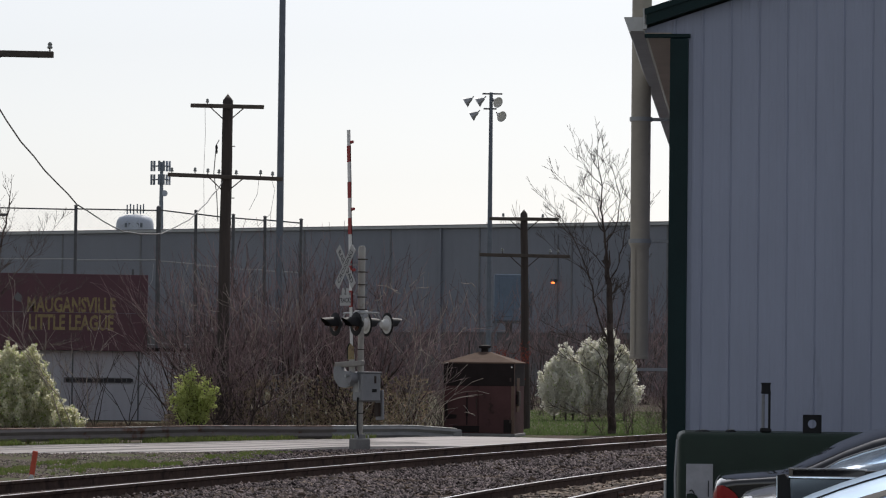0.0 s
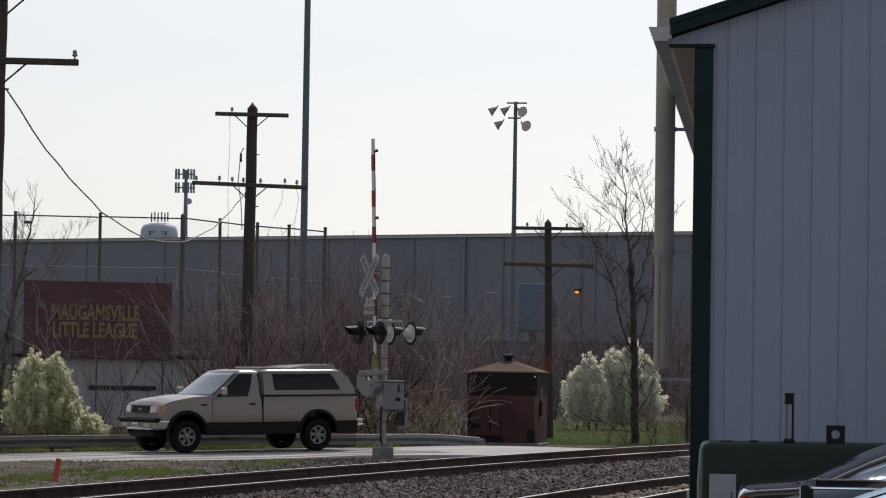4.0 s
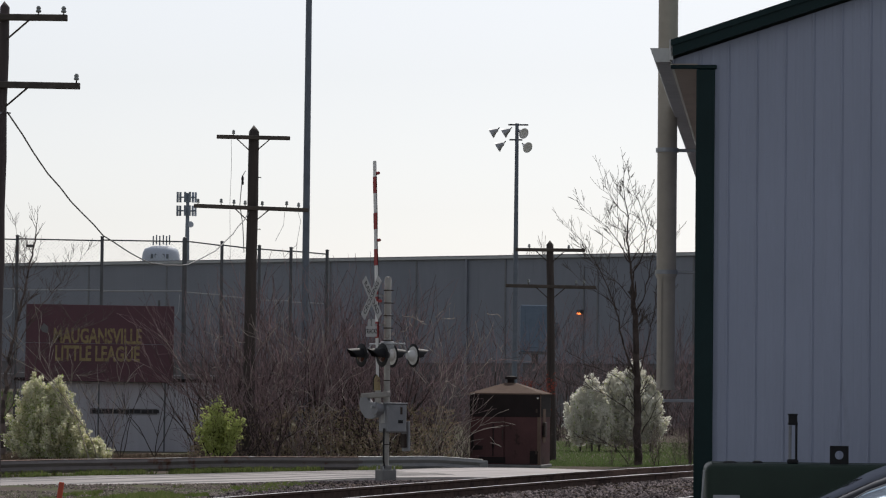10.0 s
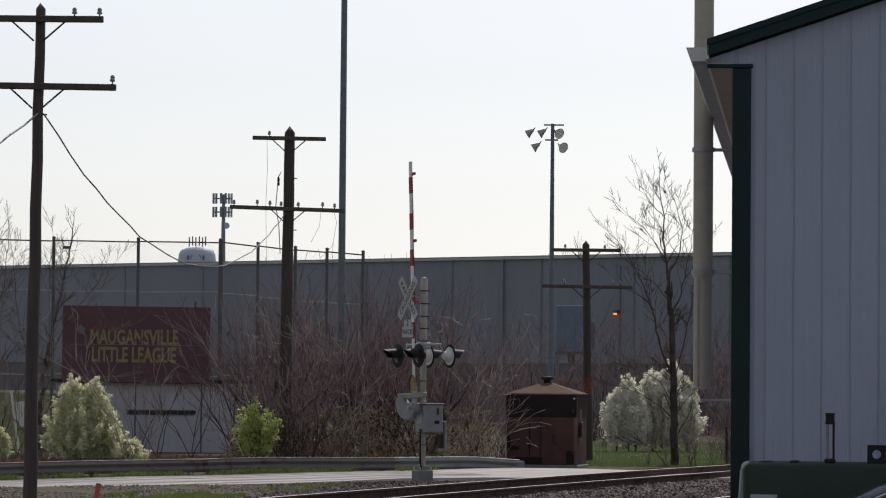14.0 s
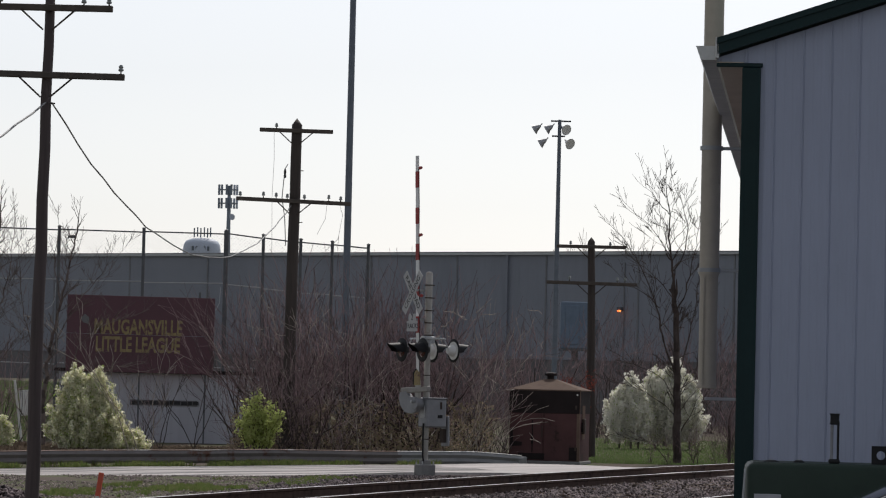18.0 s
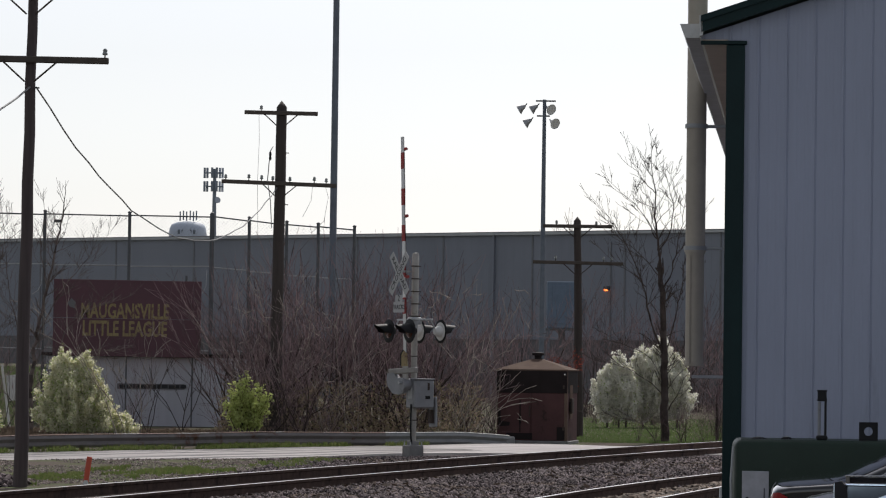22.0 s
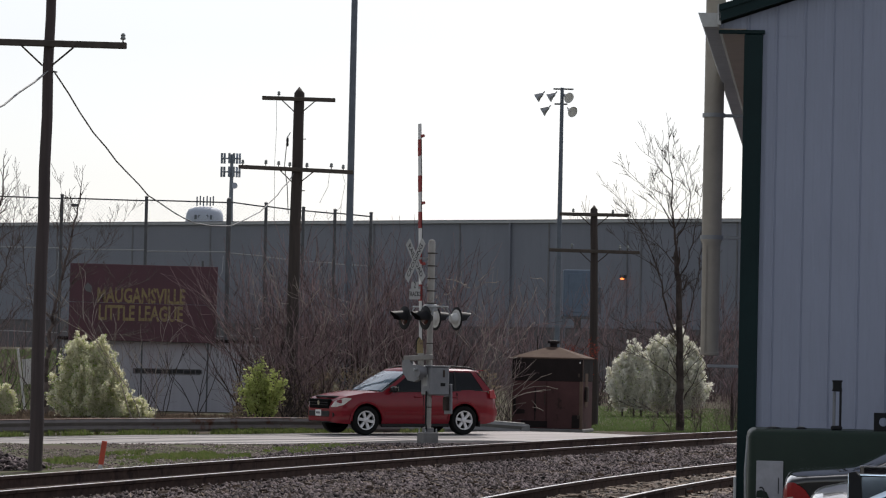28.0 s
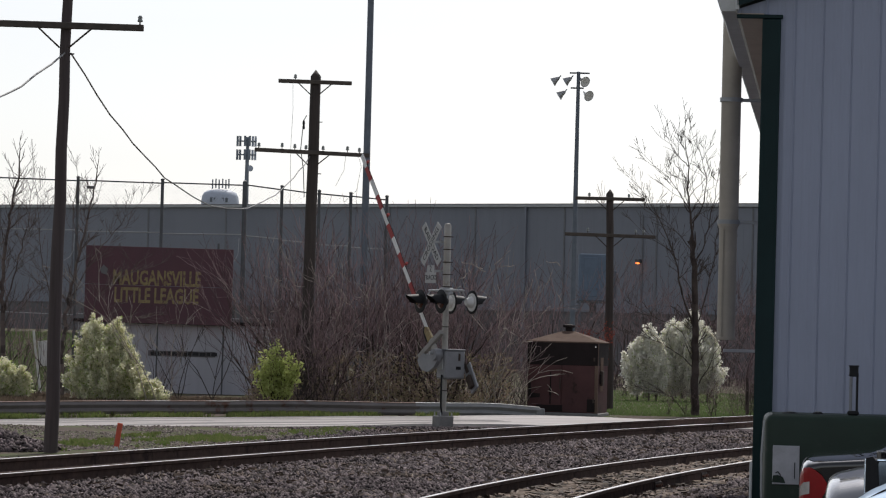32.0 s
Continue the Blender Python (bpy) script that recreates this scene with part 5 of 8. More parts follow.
def ballpark_sign():
    t = thing("ballpark_sign", "large faded maroon board lettered MAUGANSVILLE LITTLE LEAGUE", "sign", pose(-9.71, 107.9, 3.42, 0, 0.3, 0))
    part("board", Geo().box((0, 0, 0.6), (4.7, 0.06, 1.22), ch=0.01), "sign_maroon", t)
    part("board", Geo().box((0, 0, -0.62), (4.7, 0.06, 1.2), ch=0.01), "sign_maroon", t)
    lettering("MAUGANSVILLE", 0.66, pose(-0.07, -0.034, 0.2, 90, 0, 0), "sign_gold", t, 0.004, stretch=0.6, bold=0.02)
    lettering("LITTLE LEAGUE", 0.66, pose(-0.07, -0.034, -0.36, 90, 0, 0), "sign_gold", t, 0.004, stretch=0.6, bold=0.02)
    part("emblem", Geo().plate([(-0.14, 0.0), (-0.02, 0.16), (0.12, 0.04), (0.1, -0.16), (-0.06, -0.12)], 0.01, pose(-1.76, -0.036, 0.45)), "warehouse_base", t, "pale worn emblem patch")
    for x in (-2.1, 0.0, 2.1):
        part("strut", Geo().box((x, 0.08, -1.16), (0.05, 0.05, 4.5)), "fence_steel", t)
    part("stub_post", Geo().box((1.86, 0.05, 1.28), (0.07, 0.07, 0.22)), "fence_steel", t)


ballpark_sign()


# ---- warehouse ----
def warehouse():
    ax, ay, bx, by = -75.0, 247.0, 90.0, 134.5
    turn = math.degrees(math.atan2(by - ay, bx - ax))
    L = math.hypot(bx - ax, by - ay)
    t = thing("warehouse", "very long grey metal-clad warehouse with a flat roof", "warehouse", pose(ax, ay, 0, 0, 0, turn))
    part("wall", Geo().box((L / 2, 20, 6.7), (L, 40, 5.96)), "warehouse", t)
    part("base_wall", Geo().box((L / 2, 20.1, 1.8), (L, 40, 3.9)), "warehouse_base", t, "darker masonry base")
    part("roof_trim", Geo().box((L / 2, 19.95, 9.72), (L + 0.3, 40.3, 0.14)), "warehouse_trim", t, "pale metal roof edge")
    part("roof", Geo().box((L / 2, 20, 9.83), (L - 0.4, 39.6, 0.06)), "warehouse_base", t)
    x = 0.0
    while x < L:
        part("panel_joint", Geo().box((x, -0.02, 6.7), (0.09, 0.05, 5.9)), "seam", t)
        x += 6.1
    g = Geo()
    x = 0.0
    while x < L:
        g.box((x, -0.0, 6.7), (0.05, 0.012, 5.9))
        x += 0.61
    tagged(part("rib", g, "warehouse", t), kind="stuff")
    for x in (24.0, 60.0, 95.0, 121.0):
        part("downpipe", Geo().box((x, -0.1, 4.9), (0.14, 0.14, 9.5)), "warehouse", t)
    x = 102.7
    lamp = part("wall_lamp", Geo().box((x, -0.25, 6.62), (0.3, 0.36, 0.2), ch=0.04), "fence_steel", t, "small wall lamp glowing orange")
    part("bulb", Geo().box((x, -0.36, 6.5), (0.22, 0.16, 0.1), ch=0.04), "glow_lamp", lamp)
    part("lamp_conduit", Geo().box((x + 0.1, -0.04, 7.9), (0.06, 0.06, 2.6)).box((x + 0.1, -0.04, 5.0), (0.06, 0.06, 3.0)), "seam", lamp)


warehouse()


def filter_unit():
    t = thing("filter_unit", "blue-grey steel filter housing on legs beside the warehouse", "filter unit", pose(6.75, 174.0, 0))
    part("housing", Geo().box((0, 0, 5.33), (1.75, 1.6, 2.42), ch=0.05), "blue_unit", t)
    part("door", Geo().box((-0.28, -0.82, 5.35), (0.7, 0.04, 2.0), ch=0.02), "blue_unit", t)
    part("side_duct", Geo().box((0.98, 0.2, 5.0), (0.25, 0.5, 1.4), ch=0.04), "pole_blue", t)
    part("chute", Geo().box((-0.1, 0, 3.82), (0.34, 0.4, 0.6), ch=0.03), "fence_steel", t, "dark discharge chute")
    part("bottom_rail", Geo().box((-0.2, -0.7, 4.06), (1.5, 0.1, 0.1)), "fence_steel", t)
    for x in (-0.8, 0.8):
        for y in (-0.7, 0.7):
            part("leg", Geo().box((x, y, 2.1), (0.12, 0.12, 4.2)), "pole_blue", t)


filter_unit()


# ---- far things ----
def water_tower():
    t = thing("water_tower", "distant pale water tower with a rounded tank and rooftop antennas", "water tower", pose(-83.3, 1150, 0))
    part("tank", Geo().lathe([(0, 38), (4.2, 38.6), (5.9, 40.4), (6.4, 43.5), (6.45, 46.8), (6.2, 48.9), (5.5, 50.2), (3.6, 51.0), (0, 51.4)], 28), "tower_white", t, smooth=50)
    part("stem", Geo().lathe([(3.0, 0), (2.2, 4), (2.0, 34), (4.2, 39)], 20), "tower_white", t, smooth=40)
    for i, x in enumerate((-2.6, -1.5, -0.4, 0.8, 1.9, 2.9)):
        part("antenna", Geo().box((x, -1, 53.0 + 0.3 * (i % 2)), (0.45, 0.3, 3.2)), "tower_grey", t)
    for x in (-2.6, -1.3, 0, 1.3, 2.6):
        part("letter_bar", Geo().box((x, -6.12, 47.5), (0.8, 0.12, 1.5)), "pole_blue", t)


water_tower()


def cell_mast():
    t = thing("cell_mast", "distant cell phone mast with panel antennas", "cell mast", pose(-42.1, 650, 0))
    part("mast", Geo().lathe([(0.9, 0), (0.42, 30), (0.3, 40), (0, 40)], 12), "tower_grey", t, smooth=40)
    for z in (39.2, 36.6):
        for x in (-2.6, -1.9, -0.6, 0.6, 1.3, 2.0):
            part("panel_antenna", Geo().box((x * 0.75, -0.8 if abs(x) < 1 else 0.2, z), (0.42, 0.3, 2.0)), "tower_white" if x > 1 else "tower_grey", t)
        part("ring", Geo().box((0, 0, z), (3.4, 0.3, 0.25)), "tower_grey", t)
    part("dish", Geo().cyl((0.6, -0.3, 34.0), (0.6, 0.3, 34.0), 0.6, n=12), "tower_white", t)


cell_mast()

# ---- small things by the track ----
t = thing("track_marker", "leaning orange marker post with a white foot", "marker post", pose(-5.555, 54.7, -0.03, 0, 8, 0))
part("post", Geo().box((0, 0, 0.24), (0.085, 0.03, 0.38), ch=0.008), "orange", t)
part("foot", Geo().box((0, 0, 0.03), (0.08, 0.032, 0.12), ch=0.008), "white_paint", t)
part("cap", Geo().box((0, 0, 0.44), (0.087, 0.034, 0.05), ch=0.008), "orange", t)
t = thing("guy_guard", "leaning pale guy-wire guard and sign plate behind the road", "guy guard", pose(-12.4, 100, 0))
part("guard", Geo().box((0, 0, 0.95), (0.07, 0.05, 1.9), pose(0, 0, 0, 0, -8, 0), ch=0.01), "white_paint", t)
part("plate", Geo().box((0.18, 0, 1.2), (0.3, 0.03, 0.75), pose(0, 0, 0, 0, -6, 0), ch=0.01), "white_paint", t)


# ---- trees and shrubs ----
def grow(rng, start, direction, length, radius, depth, spread, out, up=0.25, kids=(3, 5), wander=0.16, shrink=0.62, taper=0.55):
    """Adds the segments (p0, p1, r0, r1, depth) of a branch and of what grows from it."""
    p = np.array(start, float)
    d = np.array(direction, float)
    d /= np.linalg.norm(d)
    n = 5 if depth > 1 else 4 if depth == 1 else 3
    r = radius
    places = []
    for i in range(n):
        q = p + d * length / n
        r1 = radius * (1 - (1 - taper) * (i + 1) / n)
        out.append((p, q, r, r1, depth))
        places.append((q, d.copy(), r1))
        p, r = q, r1
        d = d + rng.normal(0, wander, 3) + np.array([0, 0, up * 0.25])
        d /= np.linalg.norm(d)
    if depth <= 0:
        return
    for _ in range(rng.integers(kids[0], kids[1] + 1)):
        k = rng.integers(1, n)
        q, dd, rr = places[k]
        a = rng.uniform(0, 2 * math.pi)
        side = np.array([math.cos(a), math.sin(a), rng.uniform(-0.1, 0.5)])
        nd = dd * (1 - spread) + side * spread + np.array([0, 0, up * 0.4])
        grow(rng, q, nd, length * shrink * rng.uniform(0.7, 1.2), rr * rng.uniform(0.55, 0.8), depth - 1, spread, out, up, kids, wander, shrink, taper)
    grow(rng, p, d, length * shrink, r, depth - 1, spread, out, up, kids, wander, shrink, taper)


def limbs(name, segs, sides=4, rmin=0.0025):
    """One mesh of tapered limbs."""
    n = len(segs)
    p0 = np.array([s[0] for s in segs])
    p1 = np.array([s[1] for s in segs])
    r0 = np.maximum(np.array([s[2] for s in segs]), rmin)
    r1 = np.maximum(np.array([s[3] for s in segs]), rmin)
    d = p1 - p0
    d /= np.linalg.norm(d, axis=1)[:, None] + 1e-9
    ref = np.where(np.abs(d[:, 2:3]) > 0.9, np.array([[1.0, 0, 0]]), np.array([[0, 0, 1.0]]))
    a = np.cross(d, ref)
    a /= np.linalg.norm(a, axis=1)[:, None]
    b = np.cross(d, a)
    v = np.zeros((n, 2 * sides, 3))
    for k in range(sides):
        c, s = math.cos(6.2832 * k / sides), math.sin(6.2832 * k / sides)
        o = a * c + b * s
        v[:, k] = p0 + o * r0[:, None]
        v[:, sides + k] = p1 + d * r1[:, None] * 0.3 + o * r1[:, None]
    quad = np.array([(k, (k + 1) % sides, sides + (k + 1) % sides, sides + k) for k in range(sides)])
    f = quad[None] + (np.arange(n) * 2 * sides)[:, None, None]
    return fast_mesh(name, v.reshape(-1, 3), f.reshape(-1, 4), 4)


def flecks(name, centres, size, rng, flat=0.35, quads=2):
    """Small crossed leaf or petal faces round the given places."""
    n = len(centres)
    vs, k = [], 0
    for q in range(quads):
        nrm = rng.normal(0, 1, (n, 3))
        nrm /= np.linalg.norm(nrm, axis=1)[:, None]
        t = np.cross(nrm, rng.normal(0, 1, (n, 3)))
        t /= np.linalg.norm(t, axis=1)[:, None]
        b = np.cross(nrm, t)
        s = size * rng.uniform(0.6, 1.35, (n, 1))
        c = centres + rng.normal(0, size * 0.5, (n, 3))
        v = np.stack([c - t * s, c + b * s * 0.62 + nrm * s * flat * 0.4, c + t * s, c - b * s * 0.62 + nrm * s * flat * 0.4], 1)
        vs.append(v)
    v = np.concatenate(vs).reshape(-1, 3)
    return fast_mesh(name, v, np.arange(len(v)).reshape(-1, 4), 4)


def bare_tree(label, m, height, seed, trunk=0.16, depth=4, spread=0.42, fork=0.38, kids=(3, 4), category="tree", name="bare_tree", up=0.3, lean=(0, 0), fine=0.0042, twig="twig"):
    rng = np.random.default_rng(seed)
    t = thing(name, label, category, m)
    segs = []
    grow(rng, (0, 0, -0.05), (lean[0], lean[1], 1), height * fork, trunk, 0, spread, segs, wander=0.03, taper=0.8)
    top, rtop = segs[-1][1], segs[-1][3]
    low = list(segs)
    for i in range(rng.integers(4, 6)):
        a = i * 2.2 + rng.uniform(-0.5, 0.5)
        k = rng.uniform(0.55, 1.0)
        q = low[min(len(low) - 1, int(k * len(low)))][1]
        grow(rng, q, (math.cos(a) * 0.36, math.sin(a) * 0.36, 0.95), height * 0.3 * rng.uniform(0.8, 1.15), rtop * rng.uniform(0.5, 0.75), depth - 1, spread, segs, up=up, kids=kids, shrink=0.66)
    grow(rng, top, (0.05, 0, 1), height * 0.3, rtop * 0.8, depth - 1, spread, segs, up=up, kids=kids, shrink=0.66)
    part("trunk", limbs("trunk", [s for s in segs if s[2] > 0.03], 8), "bark", t)
    part("crown", limbs("crown", [s for s in segs if s[2] <= 0.03], 4, fine), twig, t, "bare twigs")
    return t


def limb_tree(label, m, stems, seed, bark="bark", twigs=9, twig_len=0.7, reach=(2, 3), fine=0.0042):
    """A bare tree from its main limbs; stems: thickness at the start and the end, then the limb's line as (x, z); twigs grow from each."""
    rng = np.random.default_rng(seed)
    t = thing("bare_tree", label, "tree", m)
    segs = []
    for r0, r1, line in stems:
        y0 = min(segs, key=lambda s: abs(s[1][0] - line[0][0]) + abs(s[1][2] - line[0][1]))[1][1] if segs else 0.0
        ctrl = [np.array((x, y0, z)) for x, z in line]
        depth_way = rng.uniform(-0.4, 0.4) if segs else 0.0
        total = sum(np.linalg.norm(b - a) for a, b in zip(ctrl, ctrl[1:]))
        n = max(6, int(total / 0.22))
        cum = [0.0]
        for a, b in zip(ctrl, ctrl[1:]):
            cum.append(cum[-1] + float(np.linalg.norm(b - a)))
        pts = []
        for i in range(n + 1):
            d = total * i / n
            k = min(len(ctrl) - 2, max(0, sum(1 for c in cum[1:] if c < d)))
            u = (d - cum[k]) / max(cum[k + 1] - cum[k], 1e-6)
            p0, p1, p2, p3 = ctrl[max(k - 1, 0)], ctrl[k], ctrl[k + 1], ctrl[min(k + 2, len(ctrl) - 1)]
            q = 0.5 * (2 * p1 + (p2 - p0) * u + (2 * p0 - 5 * p1 + 4 * p2 - p3) * u * u + (3 * p1 - p0 - 3 * p2 + p3) * u ** 3)
            wob = 0.0 if i in (0,) else 0.02
            pts.append(q + np.array([rng.normal(0, wob), depth_way * d + rng.normal(0, wob), rng.normal(0, wob * 0.5)]))
        for i in range(n):
            ra, rb = (r0 + (r1 - r0) * (k / n) ** 0.8 for k in (i, i + 1))
            segs.append((pts[i], pts[i + 1], ra, rb, 5))
        for j in range(int(twigs * total / 2.0)):
            k = rng.uniform(0.22, 1.0) ** 0.8
            i = min(n - 1, int(k * n))
            if pts[i][2] < 0.5:
                continue
            d = pts[i + 1] - pts[i]
            d /= np.linalg.norm(d)
            a = rng.uniform(0, 6.283)
            side = np.array([math.cos(a), math.sin(a) * 0.8, rng.uniform(-0.15, 0.5)])
            r = r0 + (r1 - r0) * k
            grow(rng, pts[i], d * 0.55 + side * 0.6, twig_len * rng.uniform(0.4, 1.15) * (1.15 - 0.55 * k), min(0.014, max(0.005, r * 0.4)), int(rng.integers(reach[0], reach[1] + 1)) - 1, 0.42, segs, up=0.16, kids=(1, 3), wander=0.14, shrink=0.62)
        grow(rng, pts[-1], pts[-1] - pts[-2], twig_len * 0.8, max(r1, 0.005), 2, 0.42, segs, up=0.16, kids=(2, 3), wander=0.09, shrink=0.6)
    part("trunk", limbs("trunk", [s for s in segs if s[2] > 0.05], 8), bark, t)
    part("crown", limbs("crown", [s for s in segs if s[2] <= 0.05], 4, fine), bark, t, "bare twigs")


# large bare tree beside the crossing: a straight stem, one long limb reaching out and low sweeping branches
limb_tree("tall bare tree with slender upswept branches", pose(6.42, 94.0, 0) @ Matrix.Diagonal((0.88, 1, 0.93, 1)), [
    (0.136, 0.088, [(0.1, -0.05), (0.07, 1.0), (0.0, 2.7), (-0.07, 4.6)]),
    (0.051, 0.01, [(-0.07, 4.6), (-0.18, 5.75), (-0.34, 6.7), (-0.36, 7.7), (-0.52, 8.3)]),
    (0.04, 0.007, [(-0.08, 2.75), (-0.54, 3.9), (-0.63, 4.5), (-1.14, 5.6), (-1.65, 6.4), (-1.95, 6.75)]),
    (0.03, 0.006, [(-0.06, 4.55), (0.22, 5.0), (0.42, 5.8), (0.62, 6.7), (0.72, 7.2)]),
    (0.024, 0.006, [(-0.18, 5.7), (0.14, 6.15), (0.3, 7.0), (0.0, 8.0)]),
    (0.024, 0.006, [(0.08, 2.8), (0.36, 3.85), (0.55, 4.85), (0.62, 5.6), (0.9, 6.3)]),
    (0.018, 0.005, [(-0.26, 6.1), (-0.8, 6.9), (-1.3, 7.35)]),
    (0.018, 0.005, [(-0.2, 4.9), (-0.75, 5.5), (-1.35, 5.9)]),
    (0.019, 0.005, [(-0.62, 4.6), (-0.95, 4.95), (-1.45, 5.25)]),
    (0.017, 0.005, [(-0.36, 7.4), (-0.8, 7.9), (-0.95, 8.1)]),
    (0.018, 0.005, [(-0.05, 1.45), (-0.4, 1.72), (-0.95, 2.1), (-1.6, 2.3)]),
    (0.017, 0.005, [(0.18, 0.95), (0.46, 1.45), (0.74, 2.0), (0.85, 2.3)]),
    (0.016, 0.005, [(0.06, 1.6), (0.16, 2.1), (0.42, 2.6)]),
    (0.014, 0.005, [(-0.02, 1.9), (-0.5, 2.55), (-1.3, 2.9)]),
    (0.019, 0.005, [(-0.2, -0.03), (-0.45, 0.3), (-0.8, 0.6), (-1.6, 0.72)]),
], 27, twigs=12, twig_len=0.78, fine=0.005)
# drooping low branches of a small bare tree next to it
bare_tree("small bare sapling with crooked branches", pose(8.1, 96.0, 0, 0, 0, 40), 4.4, 22, 0.05, 3, 0.5, 0.25, (3, 4), name="sapling")
bare_tree("small bare sapling with crooked branches", pose(9.4, 97.0, 0, 0, 0, 140), 3.8, 23, 0.05, 3, 0.5, 0.25, (3, 4), name="sapling")
# bare trees by the fence and the first pole
limb_tree("leafless tree with pale upright twigs beside the fence", pose(-13.1, 97.0, 0) @ Matrix.Diagonal((1, 1, 0.97, 1)), [
    (0.096, 0.024, [(0.0, -0.05), (-0.06, 2.0), (-0.1, 3.6), (0.05, 5.4), (0.3, 6.6)]),
    (0.027, 0.006, [(-0.06, 2.4), (0.35, 3.9), (0.7, 5.3), (0.8, 6.3)]),
    (0.027, 0.006, [(-0.08, 3.0), (-0.5, 4.4), (-0.6, 6.2)]),
    (0.018, 0.005, [(-0.03, 1.6), (0.5, 2.6), (0.9, 3.2)]),
], 31, bark="bark_pale", twigs=14, twig_len=0.8)
limb_tree("leafless tree with forked limbs behind the wooden pole", pose(-11.45, 97.0, 0) @ Matrix.Diagonal((1.0, 1, 0.93, 1)), [
    (0.08, 0.02, [(0.0, -0.05), (0.0, 1.5), (0.15, 3.0), (0.5, 4.8), (0.8, 6.5)]),
    (0.027, 0.006, [(0.0, 0.7), (0.5, 1.6), (0.95, 2.15), (1.7, 2.5), (2.4, 2.45)]),
    (0.025, 0.006, [(0.12, 2.8), (0.9, 4.3), (1.6, 5.2), (2.1, 5.85)]),
    (0.024, 0.006, [(0.02, 1.9), (-0.55, 3.6), (-0.8, 4.8), (-0.95, 6.2)]),
    (0.017, 0.005, [(0.5, 1.6), (0.8, 2.8), (1.5, 3.7), (2.2, 4.0)]),
    (0.018, 0.005, [(0.4, 4.4), (0.2, 5.6), (0.3, 6.6)]),
], 32, bark="bark_pale", twigs=13, twig_len=0.8)
bare_tree("leafless tree behind the verge", pose(-15.6, 97.0, 0, 0, 0, 20), 7.2, 34, 0.12, 4, 0.38, 0.3, (3, 4))
# far treetop behind the warehouse
far = bare_tree("distant bare treetop behind the warehouse roof", pose(12.45, 330, 0) @ Matrix.Diagonal((0.45, 0.45, 1, 1)), 15.0, 35, 0.3, 4, 0.5, 0.4, (4, 5), fine=0.035, twig="twig_pale")


# thicket of bare shrubs
def shrub_kind(seed, height):
    rng = np.random.default_rng(seed)
    t = thing("bare_shrub", "bare brown shrub with a tangle of thin branches", "shrub", None, "roadside thicket")
    segs = []
    for i in range(8):
        a = rng.uniform(0, 6.283)
        tilt = rng.uniform(0.03, 0.5)
        grow(rng, (rng.normal(0, 0.3), rng.normal(0, 0.3), -0.05), (math.cos(a) * tilt, math.sin(a) * tilt, 1), height * rng.uniform(0.32, 0.6), rng.uniform(0.016, 0.036), 2, 0.4, segs, up=0.28, kids=(2, 4), wander=0.2, shrink=0.66)
    for i in range(9):
        a = rng.uniform(0, 6.283)
        grow(rng, (rng.normal(0, 0.4), rng.normal(0, 0.4), -0.05), (math.cos(a), math.sin(a), 0.9), height * rng.uniform(0.12, 0.25), 0.009, 1, 0.5, segs, up=0.2, kids=(3, 5), wander=0.34, shrink=0.7)
    tagged(part("stem", limbs("stem", [s for s in segs if s[4] == 2], 5), "bark", t), kind="stuff")
    tagged(part("brushwood", limbs("twigs", [s for s in segs if s[4] < 2], 3, 0.0055), "twig", t), kind="stuff")
    return t


KINDS = [shrub_kind(60 + i, h) for i, h in enumerate((5.2, 6.0, 4.8, 5.6))]
rng = random.Random(12)
spots = []
for i in range(34):
    x = -5.7 + 7.9 * ((i * 0.618) % 1.0)
    y = rng.choice([89.6, 91.5, 93.5, 95.5, 97.5]) + rng.uniform(-0.6, 0.6)
    if x > 1.3 and y < 93.5:
        y = 94.5
    if -6.2 < x < -3.6 and y < 91:
        y += 4
    s = rng.uniform(0.75, 1.1) * (0.8 + 0.3 * math.sin((x + 7.0) * 0.36)) * (0.72 if x > 1.0 else 1.0)
    spots.append((x, y, s))
for i in range(3):
    spots.append((-13.5 + 7.4 * ((i * 0.618) % 1.0), rng.uniform(97, 103), rng.uniform(0.45, 0.75)))
for i in range(16):
    spots.append((3.4 + 11 * ((i * 0.618) % 1.0), rng.uniform(140, 160), rng.uniform(0.8, 1.3)))
for i in range(9):
    spots.append((8.6 + 3.2 * ((i * 0.618) % 1.0), rng.uniform(99, 113), rng.uniform(0.3, 0.6)))
for i in range(14):
    spots.append((4.6 + 8.5 * ((i * 0.618) % 1.0), rng.uniform(122, 130), rng.uniform(0.35, 0.6)))
for x, y, s in ((-4.7, 87.6, 0.62), (-4.0, 87.2, 0.72), (-3.4, 87.7, 0.66), (-2.7, 87.9, 0.6)):
    spots.append((x, y, s))
for x, y, s in ((5.7, 93.4, 0.2), (6.2, 93.7, 0.24), (6.9, 93.5, 0.27), (7.5, 94.0, 0.34), (8.1, 94.4, 0.4), (8.8, 95.0, 0.45)):
    spots.append((x, y, s))
for k, (x, y, s) in enumerate(spots):
    m = pose(x, y, ground_z(x, y), 0, 0, rng.uniform(0, 360)) @ Matrix.Diagonal((s * rng.uniform(0.85, 1.1), s, s, 1))
    if k < len(KINDS):
        KINDS[k].matrix_basis = m
    else:
        copy_thing(KINDS[k % len(KINDS)], m)

